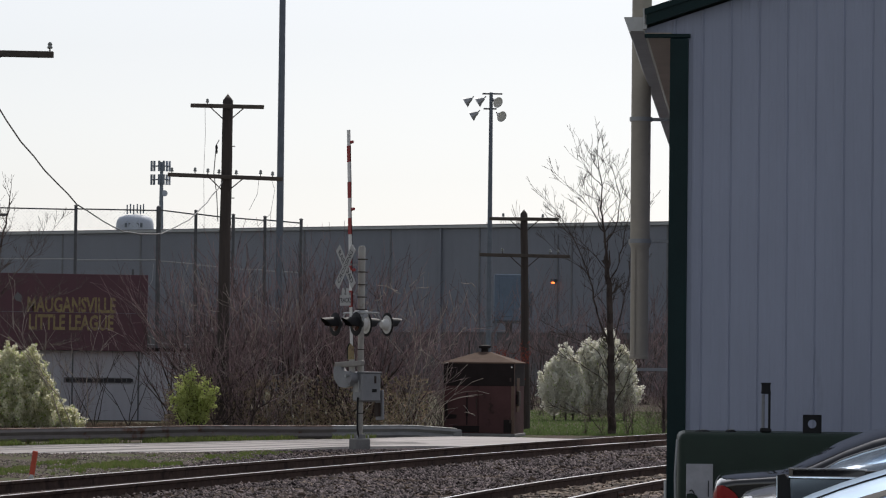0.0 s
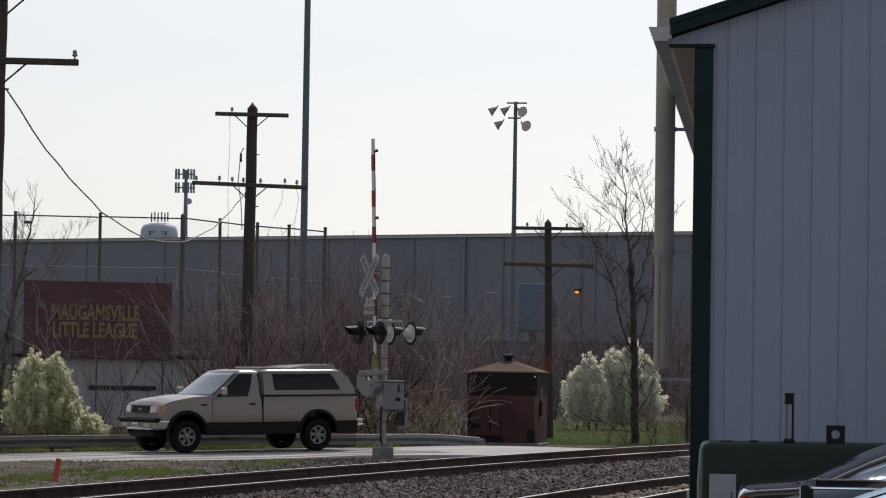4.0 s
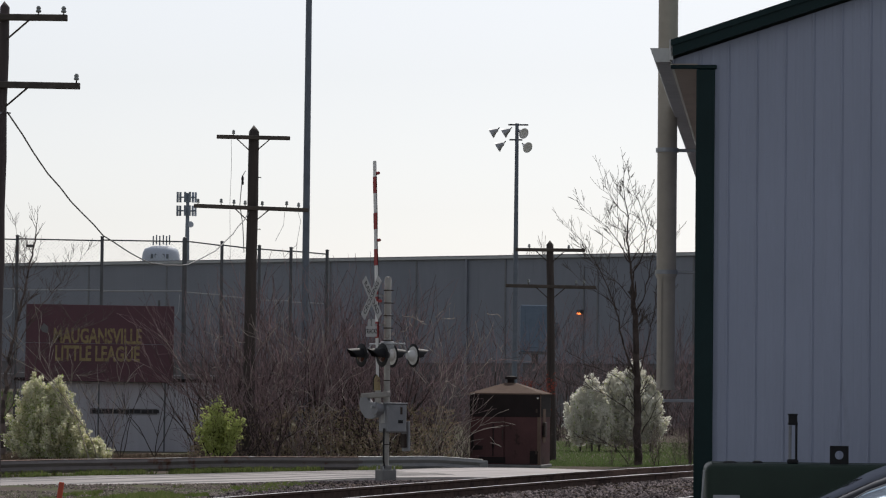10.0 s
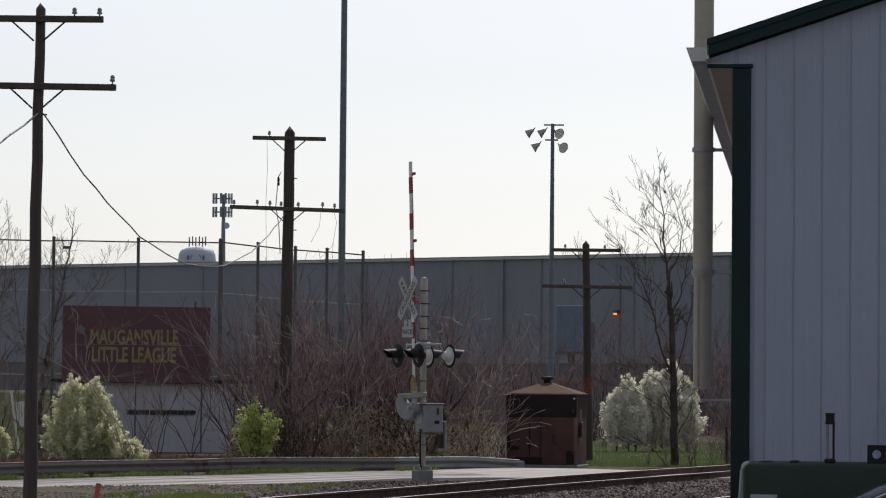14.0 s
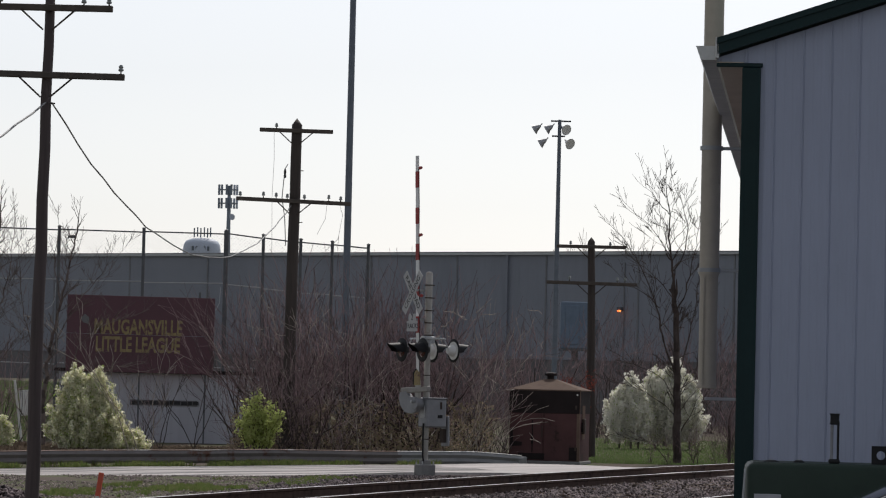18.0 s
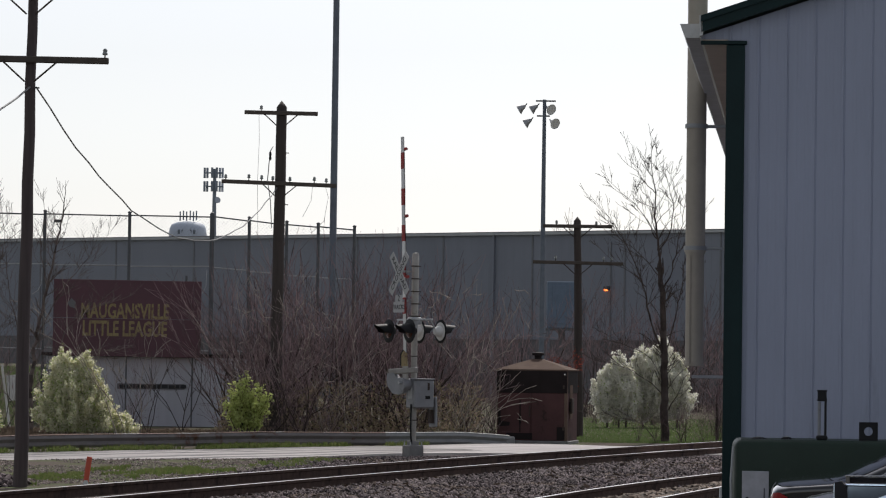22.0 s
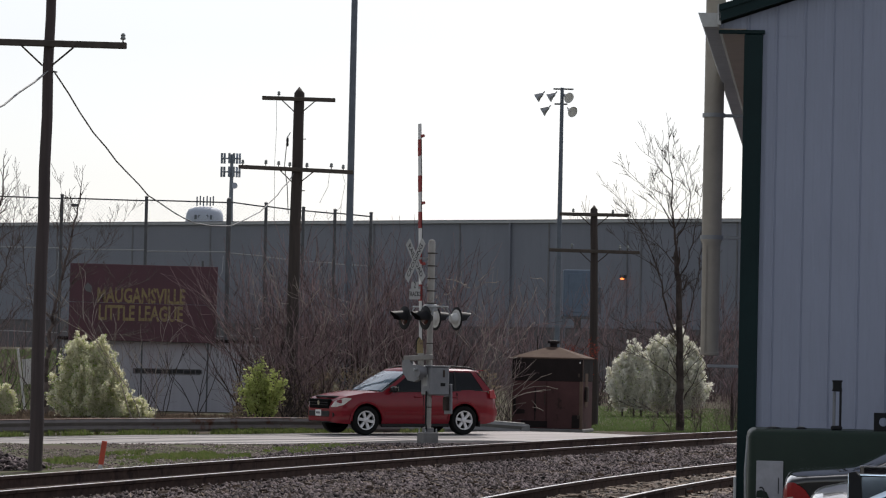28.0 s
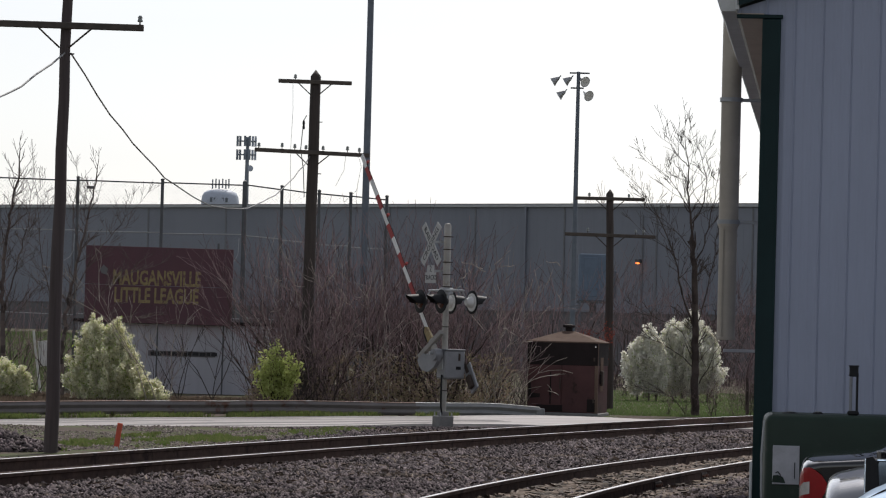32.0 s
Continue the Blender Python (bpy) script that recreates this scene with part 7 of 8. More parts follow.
def red_suv():
    t = thing("suv", "red compact SUV with black roof rails and silver wheels", "car")
    arches = [(1.33, 0.36, 0.42), (-1.33, 0.36, 0.42)]
    st = [(-2.36, 0.74, 0.42, 0.70, 0.02), (-2.33, 0.82, 0.36, 0.77, 0.02), (-2.22, 0.92, 0.31, 0.84, 0.0), (-2.0, 1.05, 0.27, 0.885, 0.0), (-1.5, 1.085, 0.24, 0.905, 0.0), (-0.4, 1.055, 0.23, 0.905, 0.0), (0.6, 1.025, 0.23, 0.905, 0.0),
          (0.98, 1.03, 0.23, 0.905, 0.03), (1.4, 1.0, 0.25, 0.9, 0.05), (1.85, 0.93, 0.27, 0.87, 0.055), (2.02, 0.88, 0.28, 0.82, 0.05), (2.12, 0.81, 0.29, 0.75, 0.035), (2.19, 0.74, 0.3, 0.66, 0.02), (2.22, 0.66, 0.33, 0.6, 0.01)]
    body = part("body", shell(st, arches), "suv_red", t, smooth=38)
    part("underbody", Geo().box((-0.05, 0, 0.42), (3.9, 1.45, 0.3), ch=0.03), "under", t)
    for ax, az, ar in arches:
        for sg in (-1, 1):
            g = Geo()
            rows = []
            for yy in (0.45, 0.893):
                rows.append([(ax + ar * math.cos(math.pi * k / 14), sg * yy, az + ar * math.sin(math.pi * k / 14)) for k in range(15)])
            part("wheel_well", g.grid(rows), "under", body)
            lip = Geo()
            lip.grid([[(ax + (ar + dr) * math.cos(math.pi * k / 14), sg * yy, az - 0.02 + (ar + dr) * math.sin(math.pi * k / 14)) for k in range(15)] for dr, yy in ((-0.005, 0.885), (0.005, 0.915), (0.045, 0.915), (0.055, 0.895))])
            part("arch_lip", lip, "suv_red", body, smooth=50)
    sl = [(1.02, -2.18, 0.868, 1.02, -0.05), (0.76, -2.08, 0.835, 1.2, -0.01), (0.5, -1.97, 0.775, 1.36, 0.0), (0.3, -1.89, 0.71, 1.48, 0.0), (0.15, -1.85, 0.66, 1.54, 0.0)]
    part("glasshouse", greenhouse(sl), "glass_dark", t, "dark reflecting windows", smooth=45)
    part("windscreen", front_glass(sl), "windscreen", t, "windscreen, the pale sky's reflection put in its colour", smooth=60)
    part("roof", roof_skin(0.2, -1.92, 0.675, 1.53, 0.02), "suv_red", t, smooth=50)
    for sg in (-1, 1):
        for nm, u0, u1, mt, ln in (("pillar", 0.0, 0.055, "suv_red", 0.0), ("pillar", 0.335, 0.365, "plastic", 0.02), ("pillar", 0.64, 0.665, "plastic", 0.0), ("pillar", 0.925, 1.0, "suv_red", -0.03)):
            part(nm, side_strip(sl, u0, u1, sg, lean=ln), mt, t, smooth=40)
        part("window_sill", side_strip(sl, 0.02, 0.99, sg, 0.01, 0.0, 0.06), "plastic", t)
        part("header", side_strip(sl, 0.05, 1.0, sg, 0.012, 0.9, 1.0), "suv_red", t)
        # doors
        for x0, x1 in ((-0.2, 0.92), (-1.12, -0.2)):
            part("door_gap", Geo().box((x0, sg * 0.893, 0.68 if x0 > -1 else 0.9), (0.008, 0.03, 0.68 if x0 > -1 else 0.24)), "plastic", t)
        for x in (-0.05, -1.02):
            part("door_handle", Geo().box((x, sg * 0.91, 0.92), (0.2, 0.03, 0.035), ch=0.008), "suv_red", t)
        part("side_moulding", Geo().box((0.02, sg * 0.902, 0.52), (1.66, 0.03, 0.08), ch=0.01), "suv_red", t)
        # Black rocker strip; it also paints in the shadow below the doors.
        part("sill", Geo().box((0.0, sg * 0.85, 0.235), (1.85, 0.08, 0.08), ch=0.02), "plastic", t, "black rocker strip, also for the shadow below the doors")
        mir = part("mirror", Geo().box((0.66, sg * 1.01, 1.1), (0.14, 0.2, 0.15), ch=0.04), "plastic", t, "black door mirror")
        part("mirror_glass", Geo().box((0.586, sg * 1.01, 1.1), (0.006, 0.16, 0.11)), "chrome", mir)
        rail_pts = [(0.0, sg * 0.58, 1.575), (-0.12, sg * 0.585, 1.62), (-0.5, sg * 0.59, 1.655), (-1.2, sg * 0.585, 1.65), (-1.65, sg * 0.575, 1.62), (-1.8, sg * 0.57, 1.575)]
        part("roof_rail", Geo().tube(rail_pts, 0.02, 8), "plastic", t, "black roof rail", smooth=50)
        lamp = part("headlamp", patch([(2.205, sg * 0.6, 0.66), (2.135, sg * 0.755, 0.67), (1.98, sg * 0.858, 0.72), (1.78, sg * 0.9, 0.86), (1.95, sg * 0.845, 0.875), (2.14, sg * 0.69, 0.79)][::sg], thick=0.02), "lamp_clear", t, "clear headlamp")
        part("fog_lamp", Geo().cyl((2.08, sg * 0.66, 0.48), (2.19, sg * 0.64, 0.48), 0.06, n=12), "plastic", t)
        tail = part("tail_lamp", patch([(-2.25, sg * 0.85, 0.88), (-2.06, sg * 0.9, 0.9), (-2.05, sg * 0.875, 1.08), (-2.2, sg * 0.82, 1.1), (-2.3, sg * 0.76, 0.96)][::-sg], thick=0.03), "lamp_red", t, "red tail lamp")
        part("mud_flap", Geo().box((-1.78, sg * 0.8, 0.3), (0.02, 0.2, 0.2)), "plastic", t)
    part("grille", Geo().box((2.19, 0, 0.74), (0.1, 1.06, 0.23), ch=0.02), "under", t, "black grille")
    for z in (0.71, 0.77):
        part("grille_bar", Geo().box((2.236, 0, z), (0.02, 0.96, 0.012)), "plastic", t)
    part("badge", Geo().cyl((2.22, 0, 0.76), (2.252, 0, 0.76), 0.06, n=18), "chrome", t, "round chrome badge")
    part("lower_intake", Geo().box((2.2, 0, 0.5), (0.08, 1.1, 0.14), ch=0.02), "plastic", t)
    part("bumper_skirt", Geo().box((2.08, 0, 0.34), (0.2, 1.3, 0.1), ch=0.03), "plastic", t)
    part("number_plate", Geo().box((2.25, 0.0, 0.52), (0.012, 0.3, 0.15), ch=0.004), "white_paint", t, "white number plate with plain bars")
    part("plate_bar", Geo().box((2.258, 0.0, 0.52), (0.004, 0.22, 0.05)), "seam", t)
    part("rear_bumper", Geo().box((-2.33, 0, 0.55), (0.14, 1.5, 0.26), ch=0.05), "suv_red", t)
    part("rear_spoiler", Geo().box((-1.95, 0, 1.56), (0.2, 1.2, 0.03), ch=0.01), "suv_red", t)
    part("wiper", Geo().box((0.94, 0.3, 1.065), (0.03, 0.7, 0.015), pose(0, 0, 0, 0, 0, 0)), "plastic", t)
    part("bug_shield", Geo().tube([(1.98, -0.6, 0.9), (2.08, -0.4, 0.905), (2.12, 0, 0.905), (2.08, 0.4, 0.905), (1.98, 0.6, 0.9)], 0.028, 8), "plastic", t, "dark shield on the bonnet's front edge", smooth=50)
    for ob in t.children_recursive:
        for v in ob.data.vertices:
            if v.co.x > 1.33:
                v.co.x = 1.33 + (v.co.x - 1.33) * 0.92
            elif v.co.x < -1.33:
                v.co.x = -1.33 + (v.co.x + 1.33) * 0.94
    ws = [wheel(t, x, y, 0.355, 0.22, 6, rim_r=0.62) for x in (1.33, -1.33) for y in (0.785, -0.785)]
    return t, ws


def pickup():
    t = thing("pickup", "cream pickup truck with dark lower body and a matching bed cap", "truck")
    arches = [(1.765, 0.43, 0.5), (-1.765, 0.43, 0.5)]
    st = [(-2.86, 1.28, 0.66, 0.93, 0.0), (-2.8, 1.31, 0.66, 0.965, 0.0), (-0.3, 1.31, 0.66, 0.975, 0.0), (0.6, 1.31, 0.66, 0.975, 0.0), (1.1, 1.33, 0.66, 0.97, 0.02), (1.6, 1.3, 0.66, 0.965, 0.06), (2.1, 1.22, 0.66, 0.95, 0.07),
          (2.32, 1.15, 0.68, 0.93, 0.06), (2.42, 1.06, 0.7, 0.89, 0.04), (2.46, 0.98, 0.72, 0.86, 0.02)]
    body = part("body", shell(st, arches), "truck_cream", t, smooth=38)
    part("underbody", Geo().box((-0.2, 0, 0.6), (4.9, 1.3, 0.3), ch=0.04), "under", t)
    for sg in (-1, 1):
        # dark lower body between and behind the wheels
        for x0, x1 in ((-1.27, 1.27), (-2.86, -2.27)):
            part("rocker", Geo().box(((x0 + x1) / 2, sg * 0.935, 0.565), (x1 - x0, 0.1, 0.31), ch=0.02), "truck_dark", t, "dark rocker panel")
        for ax, az, ar in arches:
            part("wheel_well", Geo().grid([[(ax + ar * math.cos(math.pi * k / 14), sg * yy, az + ar * math.sin(math.pi * k / 14)) for k in range(15)] for yy in (0.4, 0.96)]), "under", body)
            part("fender_flare", Geo().grid([[(ax + (ar + dr) * math.cos(math.pi * k / 16), sg * yy, az + 0.01 + (ar + dr) * math.sin(math.pi * k / 16)) for k in range(17)] for dr, yy in ((-0.02, 0.94), (-0.01, 1.01), (0.045, 1.015), (0.06, 0.965))]), "truck_dark", t, "dark fender flare", smooth=50)
        part("side_moulding", Geo().box((0.42, sg * 0.985, 0.78), (1.2, 0.025, 0.05), ch=0.008), "truck_cream", t)
        part("side_moulding", Geo().box((-0.75, sg * 0.985, 0.78), (0.95, 0.025, 0.05), ch=0.008), "truck_cream", t)
        part("cab_gap", Geo().box((-0.245, sg * 0.955, 0.98), (0.03, 0.06, 0.68)), "under", t)
        part("door_gap", Geo().box((1.1, sg * 0.972, 0.98), (0.012, 0.02, 0.62)), "seam", t)
        part("door_handle", Geo().box((0.03, sg * 0.985, 1.13), (0.16, 0.03, 0.04), ch=0.008), "plastic", t)
        mir = part("mirror", Geo().box((0.86, sg * 1.1, 1.43), (0.12, 0.2, 0.2), ch=0.04), "chrome", t, "bright door mirror")
        part("mirror_arm", Geo().box((0.86, sg * 0.98, 1.36), (0.06, 0.12, 0.05)), "plastic", mir)
        part("headlamp", patch([(2.475, sg * 0.48, 0.94), (2.45, sg * 0.74, 0.95), (2.42, sg * 0.76, 1.09), (2.45, sg * 0.5, 1.1)][::sg], thick=0.03), "lamp_clear", t, "clear headlamp")
        part("turn_lamp", patch([(2.45, sg * 0.74, 0.95), (2.3, sg * 0.94, 0.96), (2.26, sg * 0.935, 1.09), (2.42, sg * 0.76, 1.09)][::sg], thick=0.03), "lamp_amber", t, "amber corner lamp")
        part("tail_lamp", Geo().box((-2.85, sg * 0.93, 1.08), (0.08, 0.1, 0.3), ch=0.02), "lamp_red", t, "red tail lamp")
        part("badge", Geo().box((1.32, sg * 0.968, 1.12), (0.16, 0.01, 0.04)), "plastic", t)
    cab = [(1.2, -0.24, 0.935, 1.31, 0.0), (0.92, -0.24, 0.905, 1.5, 0.0), (0.66, -0.24, 0.85, 1.7, 0.0), (0.5, -0.24, 0.79, 1.83, 0.0), (0.36, -0.24, 0.75, 1.87, 0.0)]
    part("cab_glass", greenhouse(cab), "glass_dark", t, "dark reflecting cab windows", smooth=45)
    part("windscreen", front_glass(cab), "windscreen", t, "windscreen, the pale sky's reflection put in its colour", smooth=60)
    part("cab_roof", roof_skin(0.42, -0.27, 0.77, 1.86, 0.0), "truck_cream", t, smooth=50)
    for sg in (-1, 1):
        for u0, u1, ln in ((0.0, 0.085, 0.0), (0.74, 1.0, 0.02)):
            part("pillar", side_strip(cab, u0, u1, sg, lean=ln), "truck_cream", t, smooth=40)
        part("header", side_strip(cab, 0.05, 1.0, sg, 0.012, 0.88, 1.0), "truck_cream", t)
    part("cab_back", Geo().box((-0.27, 0, 1.6), (0.02, 1.5, 0.55)), "truck_cream", t)
    # bed cap
    cap = [(-0.2, -2.88, 0.955, 1.33, 0.0), (-0.2, -2.82, 0.945, 1.5, 0.0), (-0.2, -2.66, 0.91, 1.75, 0.0), (-0.22, -2.5, 0.84, 1.92, 0.0)]
    c = part("bed_cap", greenhouse(cap), "truck_cream", t, "cream fibreglass bed cap", smooth=45)
    part("cap_roof", roof_skin(-0.2, -2.42, 0.86, 1.9, 0.0, 0.04, 0.02), "truck_cream", t, smooth=50)
    part("cap_rise", Geo().add([(-0.75, -0.72, 1.93), (-0.75, 0.72, 1.93), (-2.4, 0.72, 1.93), (-2.4, -0.72, 1.93), (-1.5, -0.66, 2.03), (-1.5, 0.66, 2.03), (-2.36, 0.66, 2.06), (-2.36, -0.66, 2.06)],
                               [(0, 1, 5, 4), (1, 2, 6, 5), (2, 3, 7, 6), (3, 0, 4, 7), (4, 5, 6, 7)]), "truck_cream", t, "raised rear of the cap roof")
    part("cap_fairing", Geo().box((-0.62, 0, 1.965), (0.5, 1.3, 0.07), ch=0.03), "truck_cream", t, "low raised front of the cap roof")
    part("roof_bar", Geo().box((-1.05, 0.6, 1.965), (1.3, 0.05, 0.04), ch=0.01).box((-1.05, -0.6, 1.965), (1.3, 0.05, 0.04), ch=0.01), "truck_cream", t)
    for sg in (-1, 1):
        part("cap_window", side_strip(cap, 0.13, 0.83, sg, 0.012, 0.28, 0.8, lean=-0.02), "glass_dark", t, "long dark cap window", smooth=40)
        part("window_frame", side_strip(cap, 0.115, 0.845, sg, 0.006, 0.24, 0.84, lean=-0.02), "plastic", t, smooth=40)
        part("cap_seam", Geo().box((-1.55, sg * 0.962, 1.325), (2.6, 0.03, 0.03)), "under", t)
    part("grille", Geo().box((2.46, 0, 1.02), (0.06, 0.86, 0.17), ch=0.02), "plastic", t, "black grille")
    part("grille_frame", Geo().box((2.45, 0, 1.115), (0.07, 0.95, 0.03), ch=0.01).box((2.45, 0, 0.925), (0.07, 0.95, 0.03), ch=0.01), "truck_cream", t)
    part("badge_oval", Geo().box((2.495, 0, 1.02), (0.01, 0.16, 0.06), ch=0.004), "case_grey", t)
    b = part("front_bumper", Geo().box((2.52, 0, 0.66), (0.2, 1.86, 0.22), ch=0.05), "chrome", t, "chrome front bumper")
    part("bumper_strip", Geo().box((2.54, 0, 0.795), (0.2, 1.9, 0.06), ch=0.02), "plastic", b)
    for sg in (-1, 1):
        part("bumper_end", Geo().box((2.34, sg * 0.93, 0.66), (0.32, 0.08, 0.2), ch=0.03), "chrome", b)
        part("fog_lamp", Geo().box((2.625, sg * 0.55, 0.66), (0.012, 0.24, 0.08), ch=0.005), "lamp_clear", b)
    part("number_plate", Geo().box((2.635, 0.0, 0.64), (0.012, 0.3, 0.15), ch=0.004), "white_paint", t, "white number plate with plain bars")
    part("plate_bar", Geo().box((2.643, 0.0, 0.64), (0.004, 0.22, 0.05)), "seam", t)
    part("rear_bumper", Geo().box((-2.98, 0, 0.68), (0.2, 1.8, 0.16), ch=0.04), "chrome", t, "chrome rear bumper")
    part("skid", Geo().box((2.35, 0, 0.46), (0.3, 1.2, 0.18), ch=0.05), "truck_dark", t)
    ws = [wheel(t, x, y, 0.385, 0.27, 6, rim_r=0.54, metal="rim_steel") for x in (1.765, -1.765) for y in (0.84, -0.84)]
    return t, ws


class CarSkin:
    """A rounded car outline seen from its side: x from the tail forwards, y away, z up, with a crowned section at every x."""

    def __init__(self, prof, n=3.0):
        self.prof, self.n = prof, n          # rows: x, top, belt, half width
        self.cols = list(zip(*prof))

    def at(self, x):
        return [float(np.interp(x, self.cols[0], c)) for c in self.cols[1:]]

    def side(self, x, z):
        """Half width at a height."""
        zt, zb, w = self.at(x)
        if z <= zb:
            return w * (1 - 0.09 * ((zb - z) / 0.8) ** 2)
        k = min((z - zb) / max(zt - zb, 0.01), 1.0)
        return w * max(0.0, 1 - k ** self.n) ** (1 / self.n)

    def skin(self, low, arches):
        g = Geo()
        x0, x1 = self.cols[0][0], self.cols[0][-1]
        xs = sorted(set([round(x0 + (x1 - x0) * i / 150, 4) for i in range(151)] + [round(a[0] + a[2] * math.cos(math.pi * k / 14), 4) for a in arches for k in range(15)] + [p[0] for p in self.prof]))
        rows = []
        for x in xs:
            zt, zb, w = self.at(x)
            zl = low
            for ax, az, ar in arches:
                if abs(x - ax) < ar:
                    zl = max(zl, az + math.sqrt(ar * ar - (x - ax) ** 2))
            half = [(self.side(x, zl + (zb - zl) * k), zl + (zb - zl) * k) for k in (0, 0.2, 0.4, 0.6, 0.8, 0.9, 0.96, 0.985)]
            for k in range(19):
                a = math.pi / 2 * k / 18
                half.append((w * math.cos(a) ** (2 / self.n), zb + (zt - zb) * math.sin(a) ** (2 / self.n)))
            rows.append([(x, -y, z) for y, z in half] + [(x, y, z) for y, z in reversed(half[:-1])])
        g.grid(rows)
        for r in (rows[0], rows[-1]):
            g.grid([[(p[0], p[1] * c, p[2]) for p in r] for c in (1.0, 0.5, 0.0)])
        return g

    def patch(self, columns, sgn, out=0.006, rows=16):
        """A piece laid on the skin; columns: x, lower z, upper z."""
        cols = list(zip(*columns))
        xs = sorted(set([cols[0][0] + (cols[0][-1] - cols[0][0]) * i / 40 for i in range(41)] + list(cols[0])))
        columns = [(x, float(np.interp(x, cols[0], cols[1])), float(np.interp(x, cols[0], cols[2]))) for x in xs]
        return Geo().grid([[(x, sgn * (self.side(x, z0 + (z1 - z0) * k / rows) + out), z0 + (z1 - z0) * k / rows) for k in range(rows + 1)] for x, z0, z1 in columns])

    def line(self, pts, sgn, r=0.006, out=0.004):
        return Geo().tube([(x, sgn * (self.side(x, z) + out), z) for x, z in pts], r, 6)


def parked_car(label, m, skin, low, axles, paint, window, lamp=None, trim="chrome"):
    t = thing("parked_car", label, "car", m)
    arches = [(x, 0.33, 0.37) for x in axles]
    part("body", skin.skin(low, arches), paint, t, smooth=60)
    part("underbody", Geo().box(((axles[0] + axles[1]) / 2, 0, 0.35), (3.6, 1.3, 0.3)), "under", t)
    for sg in (-1, 1):
        part("side_window", skin.patch(window, sg), "car_glass", t, "side glass, sky reflection partly put in its colour", smooth=60)
        part("window_trim", skin.line([(c[0], c[1]) for c in window], sg), trim, t, smooth=40)
        part("window_trim", skin.line([(c[0], c[2]) for c in window], sg), trim, t, smooth=40)
        if lamp:
            tl = part("tail_lamp", skin.patch(lamp, sg, 0.014), "lamp_red", t, "red wrap-round tail lamp", smooth=60)
            mid = [(c[0], c[1] + (c[2] - c[1]) * 0.48, c[1] + (c[2] - c[1]) * 0.72) for c in lamp[:3]]
            part("reverse_lamp", skin.patch(mid, sg, 0.02), "lamp_clear", tl, smooth=60)
        for x in axles:
            wheel(t, x, sg * (skin.at(x)[2] - 0.12), 0.325, 0.2, 5)
    return t


SUV, SUV_WHEELS = red_suv()
TRUCK, TRUCK_WHEELS = pickup()
BLACK = CarSkin([(0.0, 1.06, 0.98, 0.7), (0.012, 1.12, 1.04, 0.78), (0.03, 1.15, 1.08, 0.82), (0.06, 1.17, 1.1, 0.845), (0.15, 1.182, 1.12, 0.865), (0.29, 1.193, 1.13, 0.87), (0.47, 1.211, 1.14, 0.88), (0.53, 1.23, 1.15, 0.875), (0.68, 1.297, 1.2, 0.865),
                 (0.875, 1.393, 1.28, 0.85), (1.07, 1.47, 1.35, 0.835), (1.265, 1.52, 1.4, 0.82), (1.6, 1.555, 1.43, 0.81), (2.2, 1.55, 1.42, 0.81), (2.7, 1.4, 1.27, 0.83), (3.2, 1.12, 1.0, 0.86), (3.45, 1.03, 0.93, 0.87), (4.1, 0.95, 0.85, 0.84), (4.4, 0.82, 0.72, 0.74), (4.5, 0.66, 0.55, 0.55)])
parked_car("parked black sedan with red tail lamps by the tank", pose(2.36, 23.6, 0, 0, 0, -6.6), BLACK, 0.24, (0.95, 3.6), "car_black",
           [(0.72, 1.205, 1.215), (0.85, 1.21, 1.29), (1.0, 1.215, 1.345), (1.15, 1.22, 1.39), (1.3, 1.22, 1.42), (1.7, 1.2, 1.45), (2.2, 1.16, 1.43), (2.6, 1.1, 1.3), (2.95, 1.06, 1.1)],
           [(0.001, 0.78, 1.05), (0.03, 0.76, 1.105), (0.07, 0.77, 1.11), (0.11, 0.82, 1.09), (0.15, 0.9, 1.06), (0.185, 0.965, 1.01)])
GREY = CarSkin([(0.0, 1.08, 0.9, 0.68), (0.012, 1.13, 0.93, 0.76), (0.04, 1.155, 0.96, 0.8), (0.08, 1.172, 0.98, 0.82), (0.2, 1.2, 1.0, 0.84), (0.28, 1.215, 1.0, 0.85), (0.6, 1.22, 1.0, 0.86), (0.95, 1.3, 1.0, 0.86), (1.4, 1.42, 0.98, 0.86), (2.2, 1.43, 0.96, 0.86), (2.8, 1.2, 0.94, 0.86),
                (3.2, 1.0, 0.86, 0.85), (3.9, 0.9, 0.78, 0.8), (4.3, 0.7, 0.6, 0.6)])
wing_car = parked_car("parked dark grey car with a black open rear tub", pose(2.17, 20.2, 0, 0, 0, -7), GREY, 0.22, (0.9, 3.4), "car_grey",
                      [(1.1, 1.15, 1.16), (1.3, 1.15, 1.26), (1.6, 1.14, 1.32), (2.2, 1.1, 1.3), (2.6, 1.06, 1.1)])
for y, z0 in ((-0.9, 1.1), (0.72, 1.15)):
    part("tub_side", Geo().box((0.53, y, (z0 + 1.275) / 2), (0.46, 0.025, 1.275 - z0), ch=0.004), "car_black", wing_car, "glossy black side of the rear tub")
    part("tub_rim", Geo().box((0.53, y, 1.281), (0.48, 0.03, 0.013), ch=0.003), "chrome", wing_car, "bright metal rim of the tub")
part("tub_end", Geo().box((0.305, -0.09, 1.2), (0.025, 1.6, 0.16), ch=0.004), "under", wing_car)
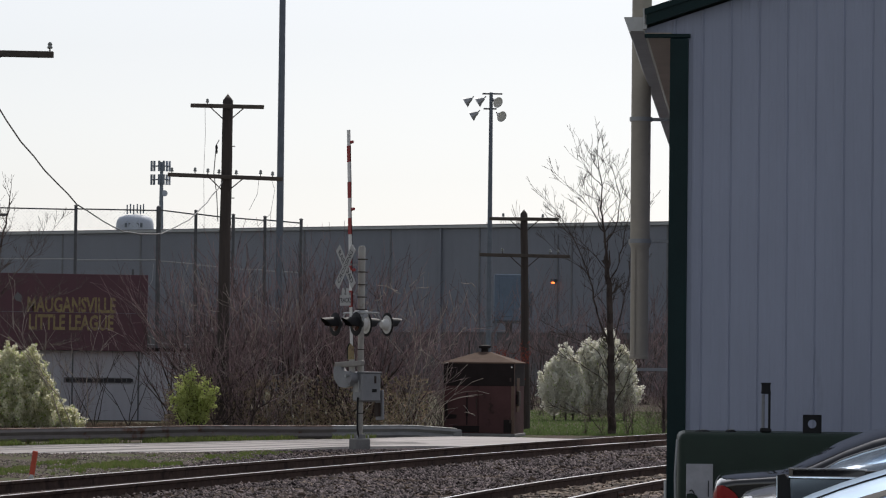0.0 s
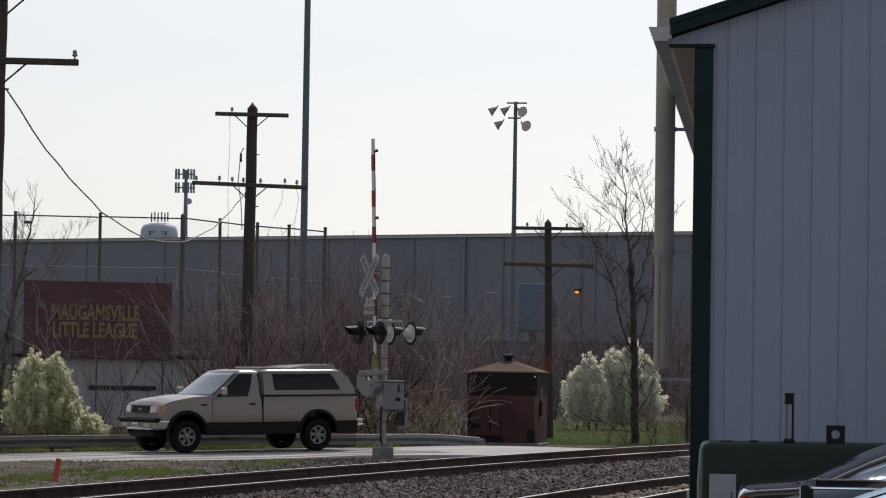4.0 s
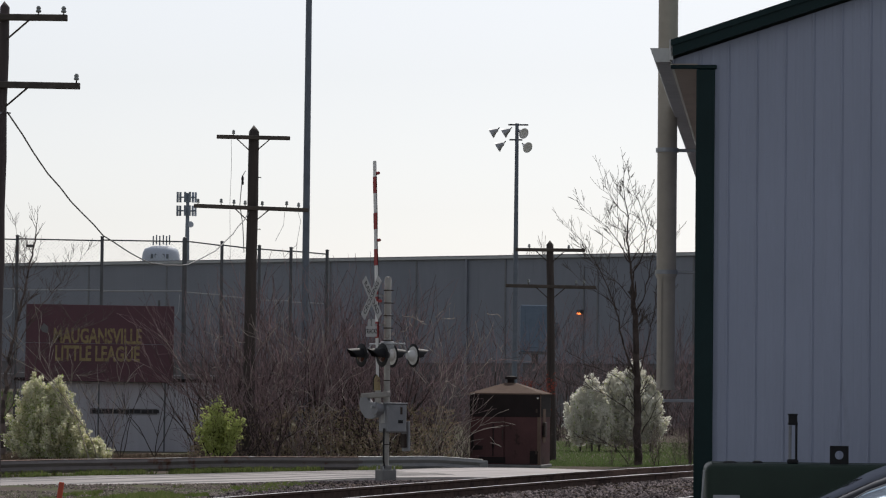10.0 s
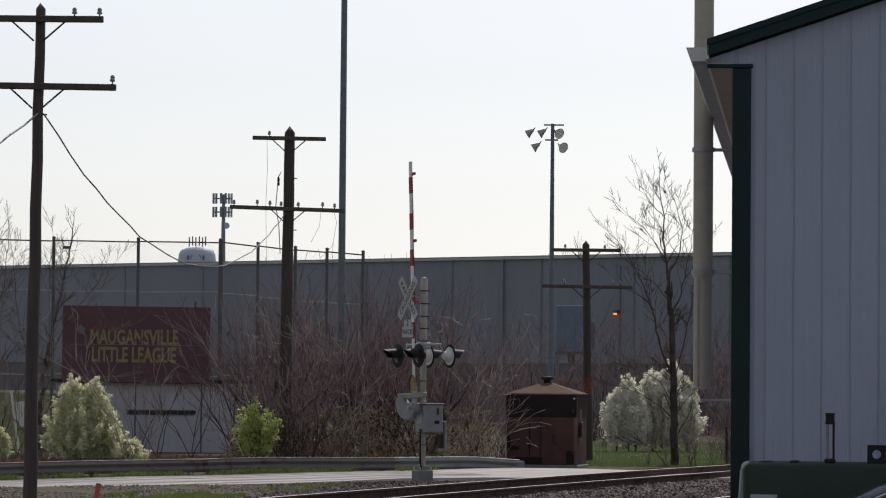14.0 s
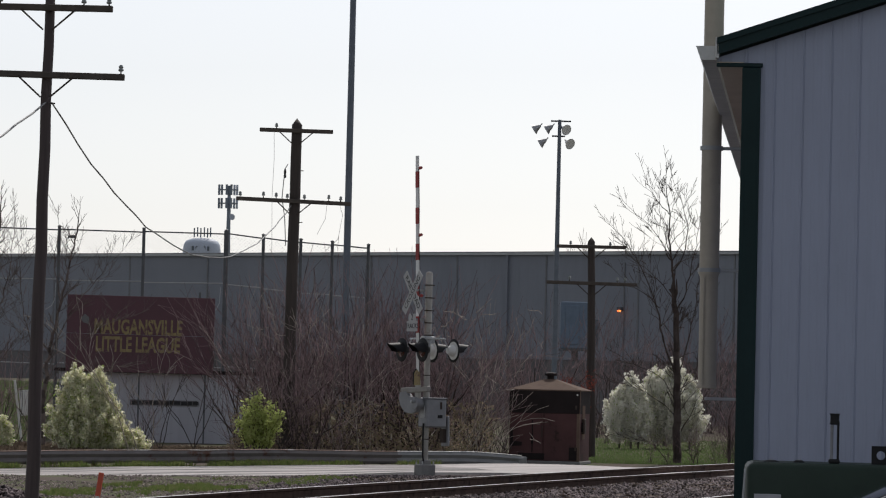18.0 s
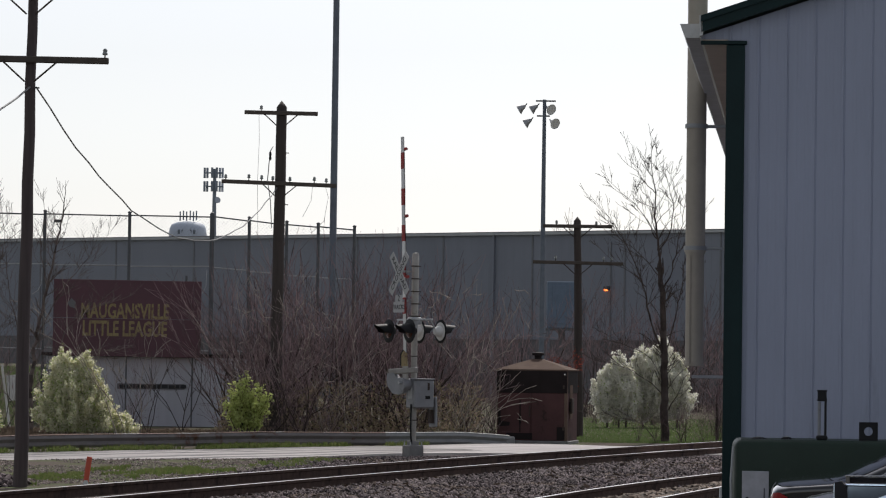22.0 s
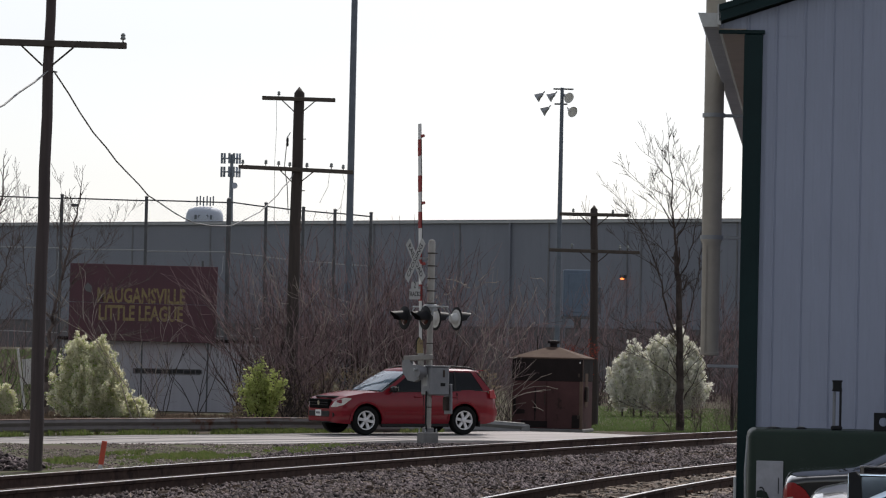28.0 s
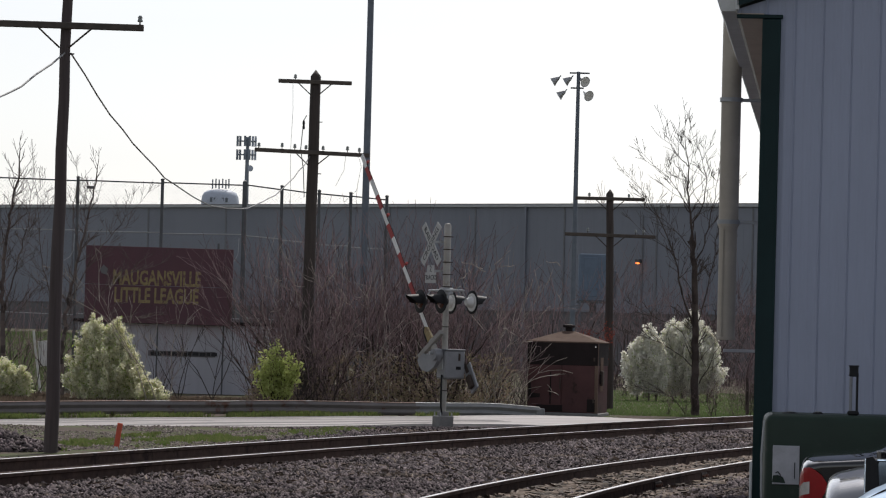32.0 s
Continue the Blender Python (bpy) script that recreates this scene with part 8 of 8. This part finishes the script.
part("corner_post", Geo().add([(0.225, -0.93, 1.1), (0.31, -0.93, 1.1), (0.3, -0.93, 1.26), (0.27, -0.93, 1.3), (0.225, -0.93, 1.29), (0.235, -0.86, 1.1), (0.32, -0.86, 1.1), (0.31, -0.86, 1.26), (0.275, -0.86, 1.3), (0.235, -0.86, 1.29)],
                              [(0, 1, 2, 3, 4), (9, 8, 7, 6, 5), (0, 5, 6, 1), (1, 6, 7, 2), (2, 7, 8, 3), (3, 8, 9, 4), (4, 9, 5, 0)]), "plastic", wing_car, "dark corner post")
part("post_trim", Geo().box((0.228, -0.928, 1.19), (0.008, 0.012, 0.2), ch=0.002), "chrome", wing_car, "bright corner trim")
SILVER = CarSkin([(-0.45, 0.8, 0.7, 0.5), (-0.42, 0.98, 0.85, 0.66), (-0.32, 1.09, 0.95, 0.76), (-0.12, 1.2, 0.98, 0.8), (0.045, 1.313, 1.0, 0.81), (0.175, 1.373, 1.0, 0.81), (0.292, 1.419, 1.0, 0.81), (0.408, 1.458, 1.0, 0.81), (0.567, 1.508, 1.0, 0.81), (0.9, 1.575, 1.0, 0.82), (1.5, 1.6, 0.98, 0.82),
                  (2.1, 1.52, 0.96, 0.82), (2.7, 1.15, 0.93, 0.82), (3.0, 1.02, 0.88, 0.82), (3.6, 0.92, 0.8, 0.78), (3.9, 0.7, 0.6, 0.6)])
silver = parked_car("parked silver-blue hatchback with a glossy curved roof", pose(1.66, 14.2, 0, 0, 0, -8), SILVER, 0.22, (0.3, 2.95), "car_silver",
                    [(0.35, 1.2, 1.21), (0.5, 1.2, 1.3), (0.8, 1.2, 1.4), (1.4, 1.19, 1.45), (2.0, 1.15, 1.38), (2.45, 1.1, 1.15)], trim="plastic")
for sg in (-1, 1):
    part("roof_seam", SILVER.patch([(x, SILVER.at(x)[0] - 0.078 - 0.01 * x, SILVER.at(x)[0] - 0.056 - 0.01 * x) for x in [-0.1 + 0.1 * i for i in range(22)]], sg, 0.006), "plastic", silver, "black rubber roof seam", smooth=60)
    part("rain_gutter", SILVER.line([(x, SILVER.at(x)[0] - 0.012) for x in [-0.1 + 0.1 * i for i in range(22)]], sg, 0.006), "plastic", silver)


# ---- what moves ----
def smooth_between(keys, t):
    """A value between keys (time, value), with matched slopes."""
    ts, vs = [k[0] for k in keys], [k[1] for k in keys]
    n = len(ts)
    d = [(vs[i + 1] - vs[i]) / (ts[i + 1] - ts[i]) for i in range(n - 1)]
    m = [d[0]] + [0.0 if d[i - 1] * d[i] <= 0 else 2 * d[i - 1] * d[i] / (d[i - 1] + d[i]) for i in range(1, n - 1)] + [d[-1]]
    i = max(0, min(n - 2, sum(1 for x in ts if x <= t) - 1))
    h = ts[i + 1] - ts[i]
    k = min(max((t - ts[i]) / h, 0), 1)
    return ((2 * k ** 3 - 3 * k ** 2 + 1) * vs[i] + (k ** 3 - 2 * k ** 2 + k) * h * m[i] + (-2 * k ** 3 + 3 * k ** 2) * vs[i + 1] + (k ** 3 - k ** 2) * h * m[i + 1])


def drive(car, wheels, keys, base, half, r, side):
    """Sends a car along the road: keys give its front axle's place on the road line; its wheels roll."""
    times, last_s, last_t = [0.0], keys[0][1], 0.0
    for f in range(1, 32 * FPS + 1):
        t = f / FPS
        s = smooth_between(keys, t)
        nxt = smooth_between(keys, min(t + 1 / FPS, 32.0))
        if abs(nxt - last_s) > 0.42 or t - last_t > 1.0 or f == 32 * FPS:
            times.append(t)
            last_s, last_t = s, t
    rows, rolls = [], []
    for t in times:
        s = smooth_between(keys, t)
        a, b = road_at(s, side), road_at(s + base, side)
        mid, d = (a + b) / 2, a - b
        rows.append((t, pose(mid.x, mid.y, mid.z + 0.03, 0, -math.degrees(math.atan2(d.z, d.xy.length)), math.degrees(math.atan2(d.y, d.x)))))
        rolls.append((t, math.degrees((keys[0][1] - s) / r)))
    walk(car, rows)
    for w in wheels:
        p = w.matrix_basis.translation.copy()
        walk(w, [(t, pose(p.x, p.y, p.z, 0, a, 0)) for t, a in rolls])


def motions():
    gate = [(0.0, 2.6), (29.5, 2.6), (29.8, 3.0), (30.0, 5.2), (30.5, 13.0), (31.0, 21.5), (31.5, 28.5), (32.0, 35.0)]
    walk(GATE_ARM, [(t, pose(*PIVOT, -a, 0, 5)) for t, a in gate])
    walk(COUNTERWEIGHT, [(t, pose(0.5, 0.02, 1.58, -a, 0, 0)) for t, a in gate])
    drive(TRUCK, TRUCK_WHEELS, [(0.0, 14.4), (1.2, 9.32), (1.5, 8.06), (2.0, 6.0), (2.5, 3.92), (3.0, 1.66), (3.5, -0.64), (4.0, -3.3), (4.5, -6.5), (5.0, -10.2), (5.5, -14.4), (6.5, -23.0), (8.0, -34.0), (12.0, -44.0), (32.0, -46.0)],
          3.53, 1.765, 0.385, 0.93)
    drive(SUV, SUV_WHEELS, [(0.0, 46.0), (18.0, 38.0), (22.0, 24.0), (24.0, 14.6), (25.0, 9.85), (25.5, 8.12), (28.0, 0.34), (28.6, -1.64), (29.2, -3.94), (29.4, -4.78), (29.7, -6.22), (29.8, -6.68), (30.2, -8.74), (30.5, -10.35), (31.0, -13.1), (32.0, -19.0)],
          2.66, 1.33, 0.355, 0.88)


motions()
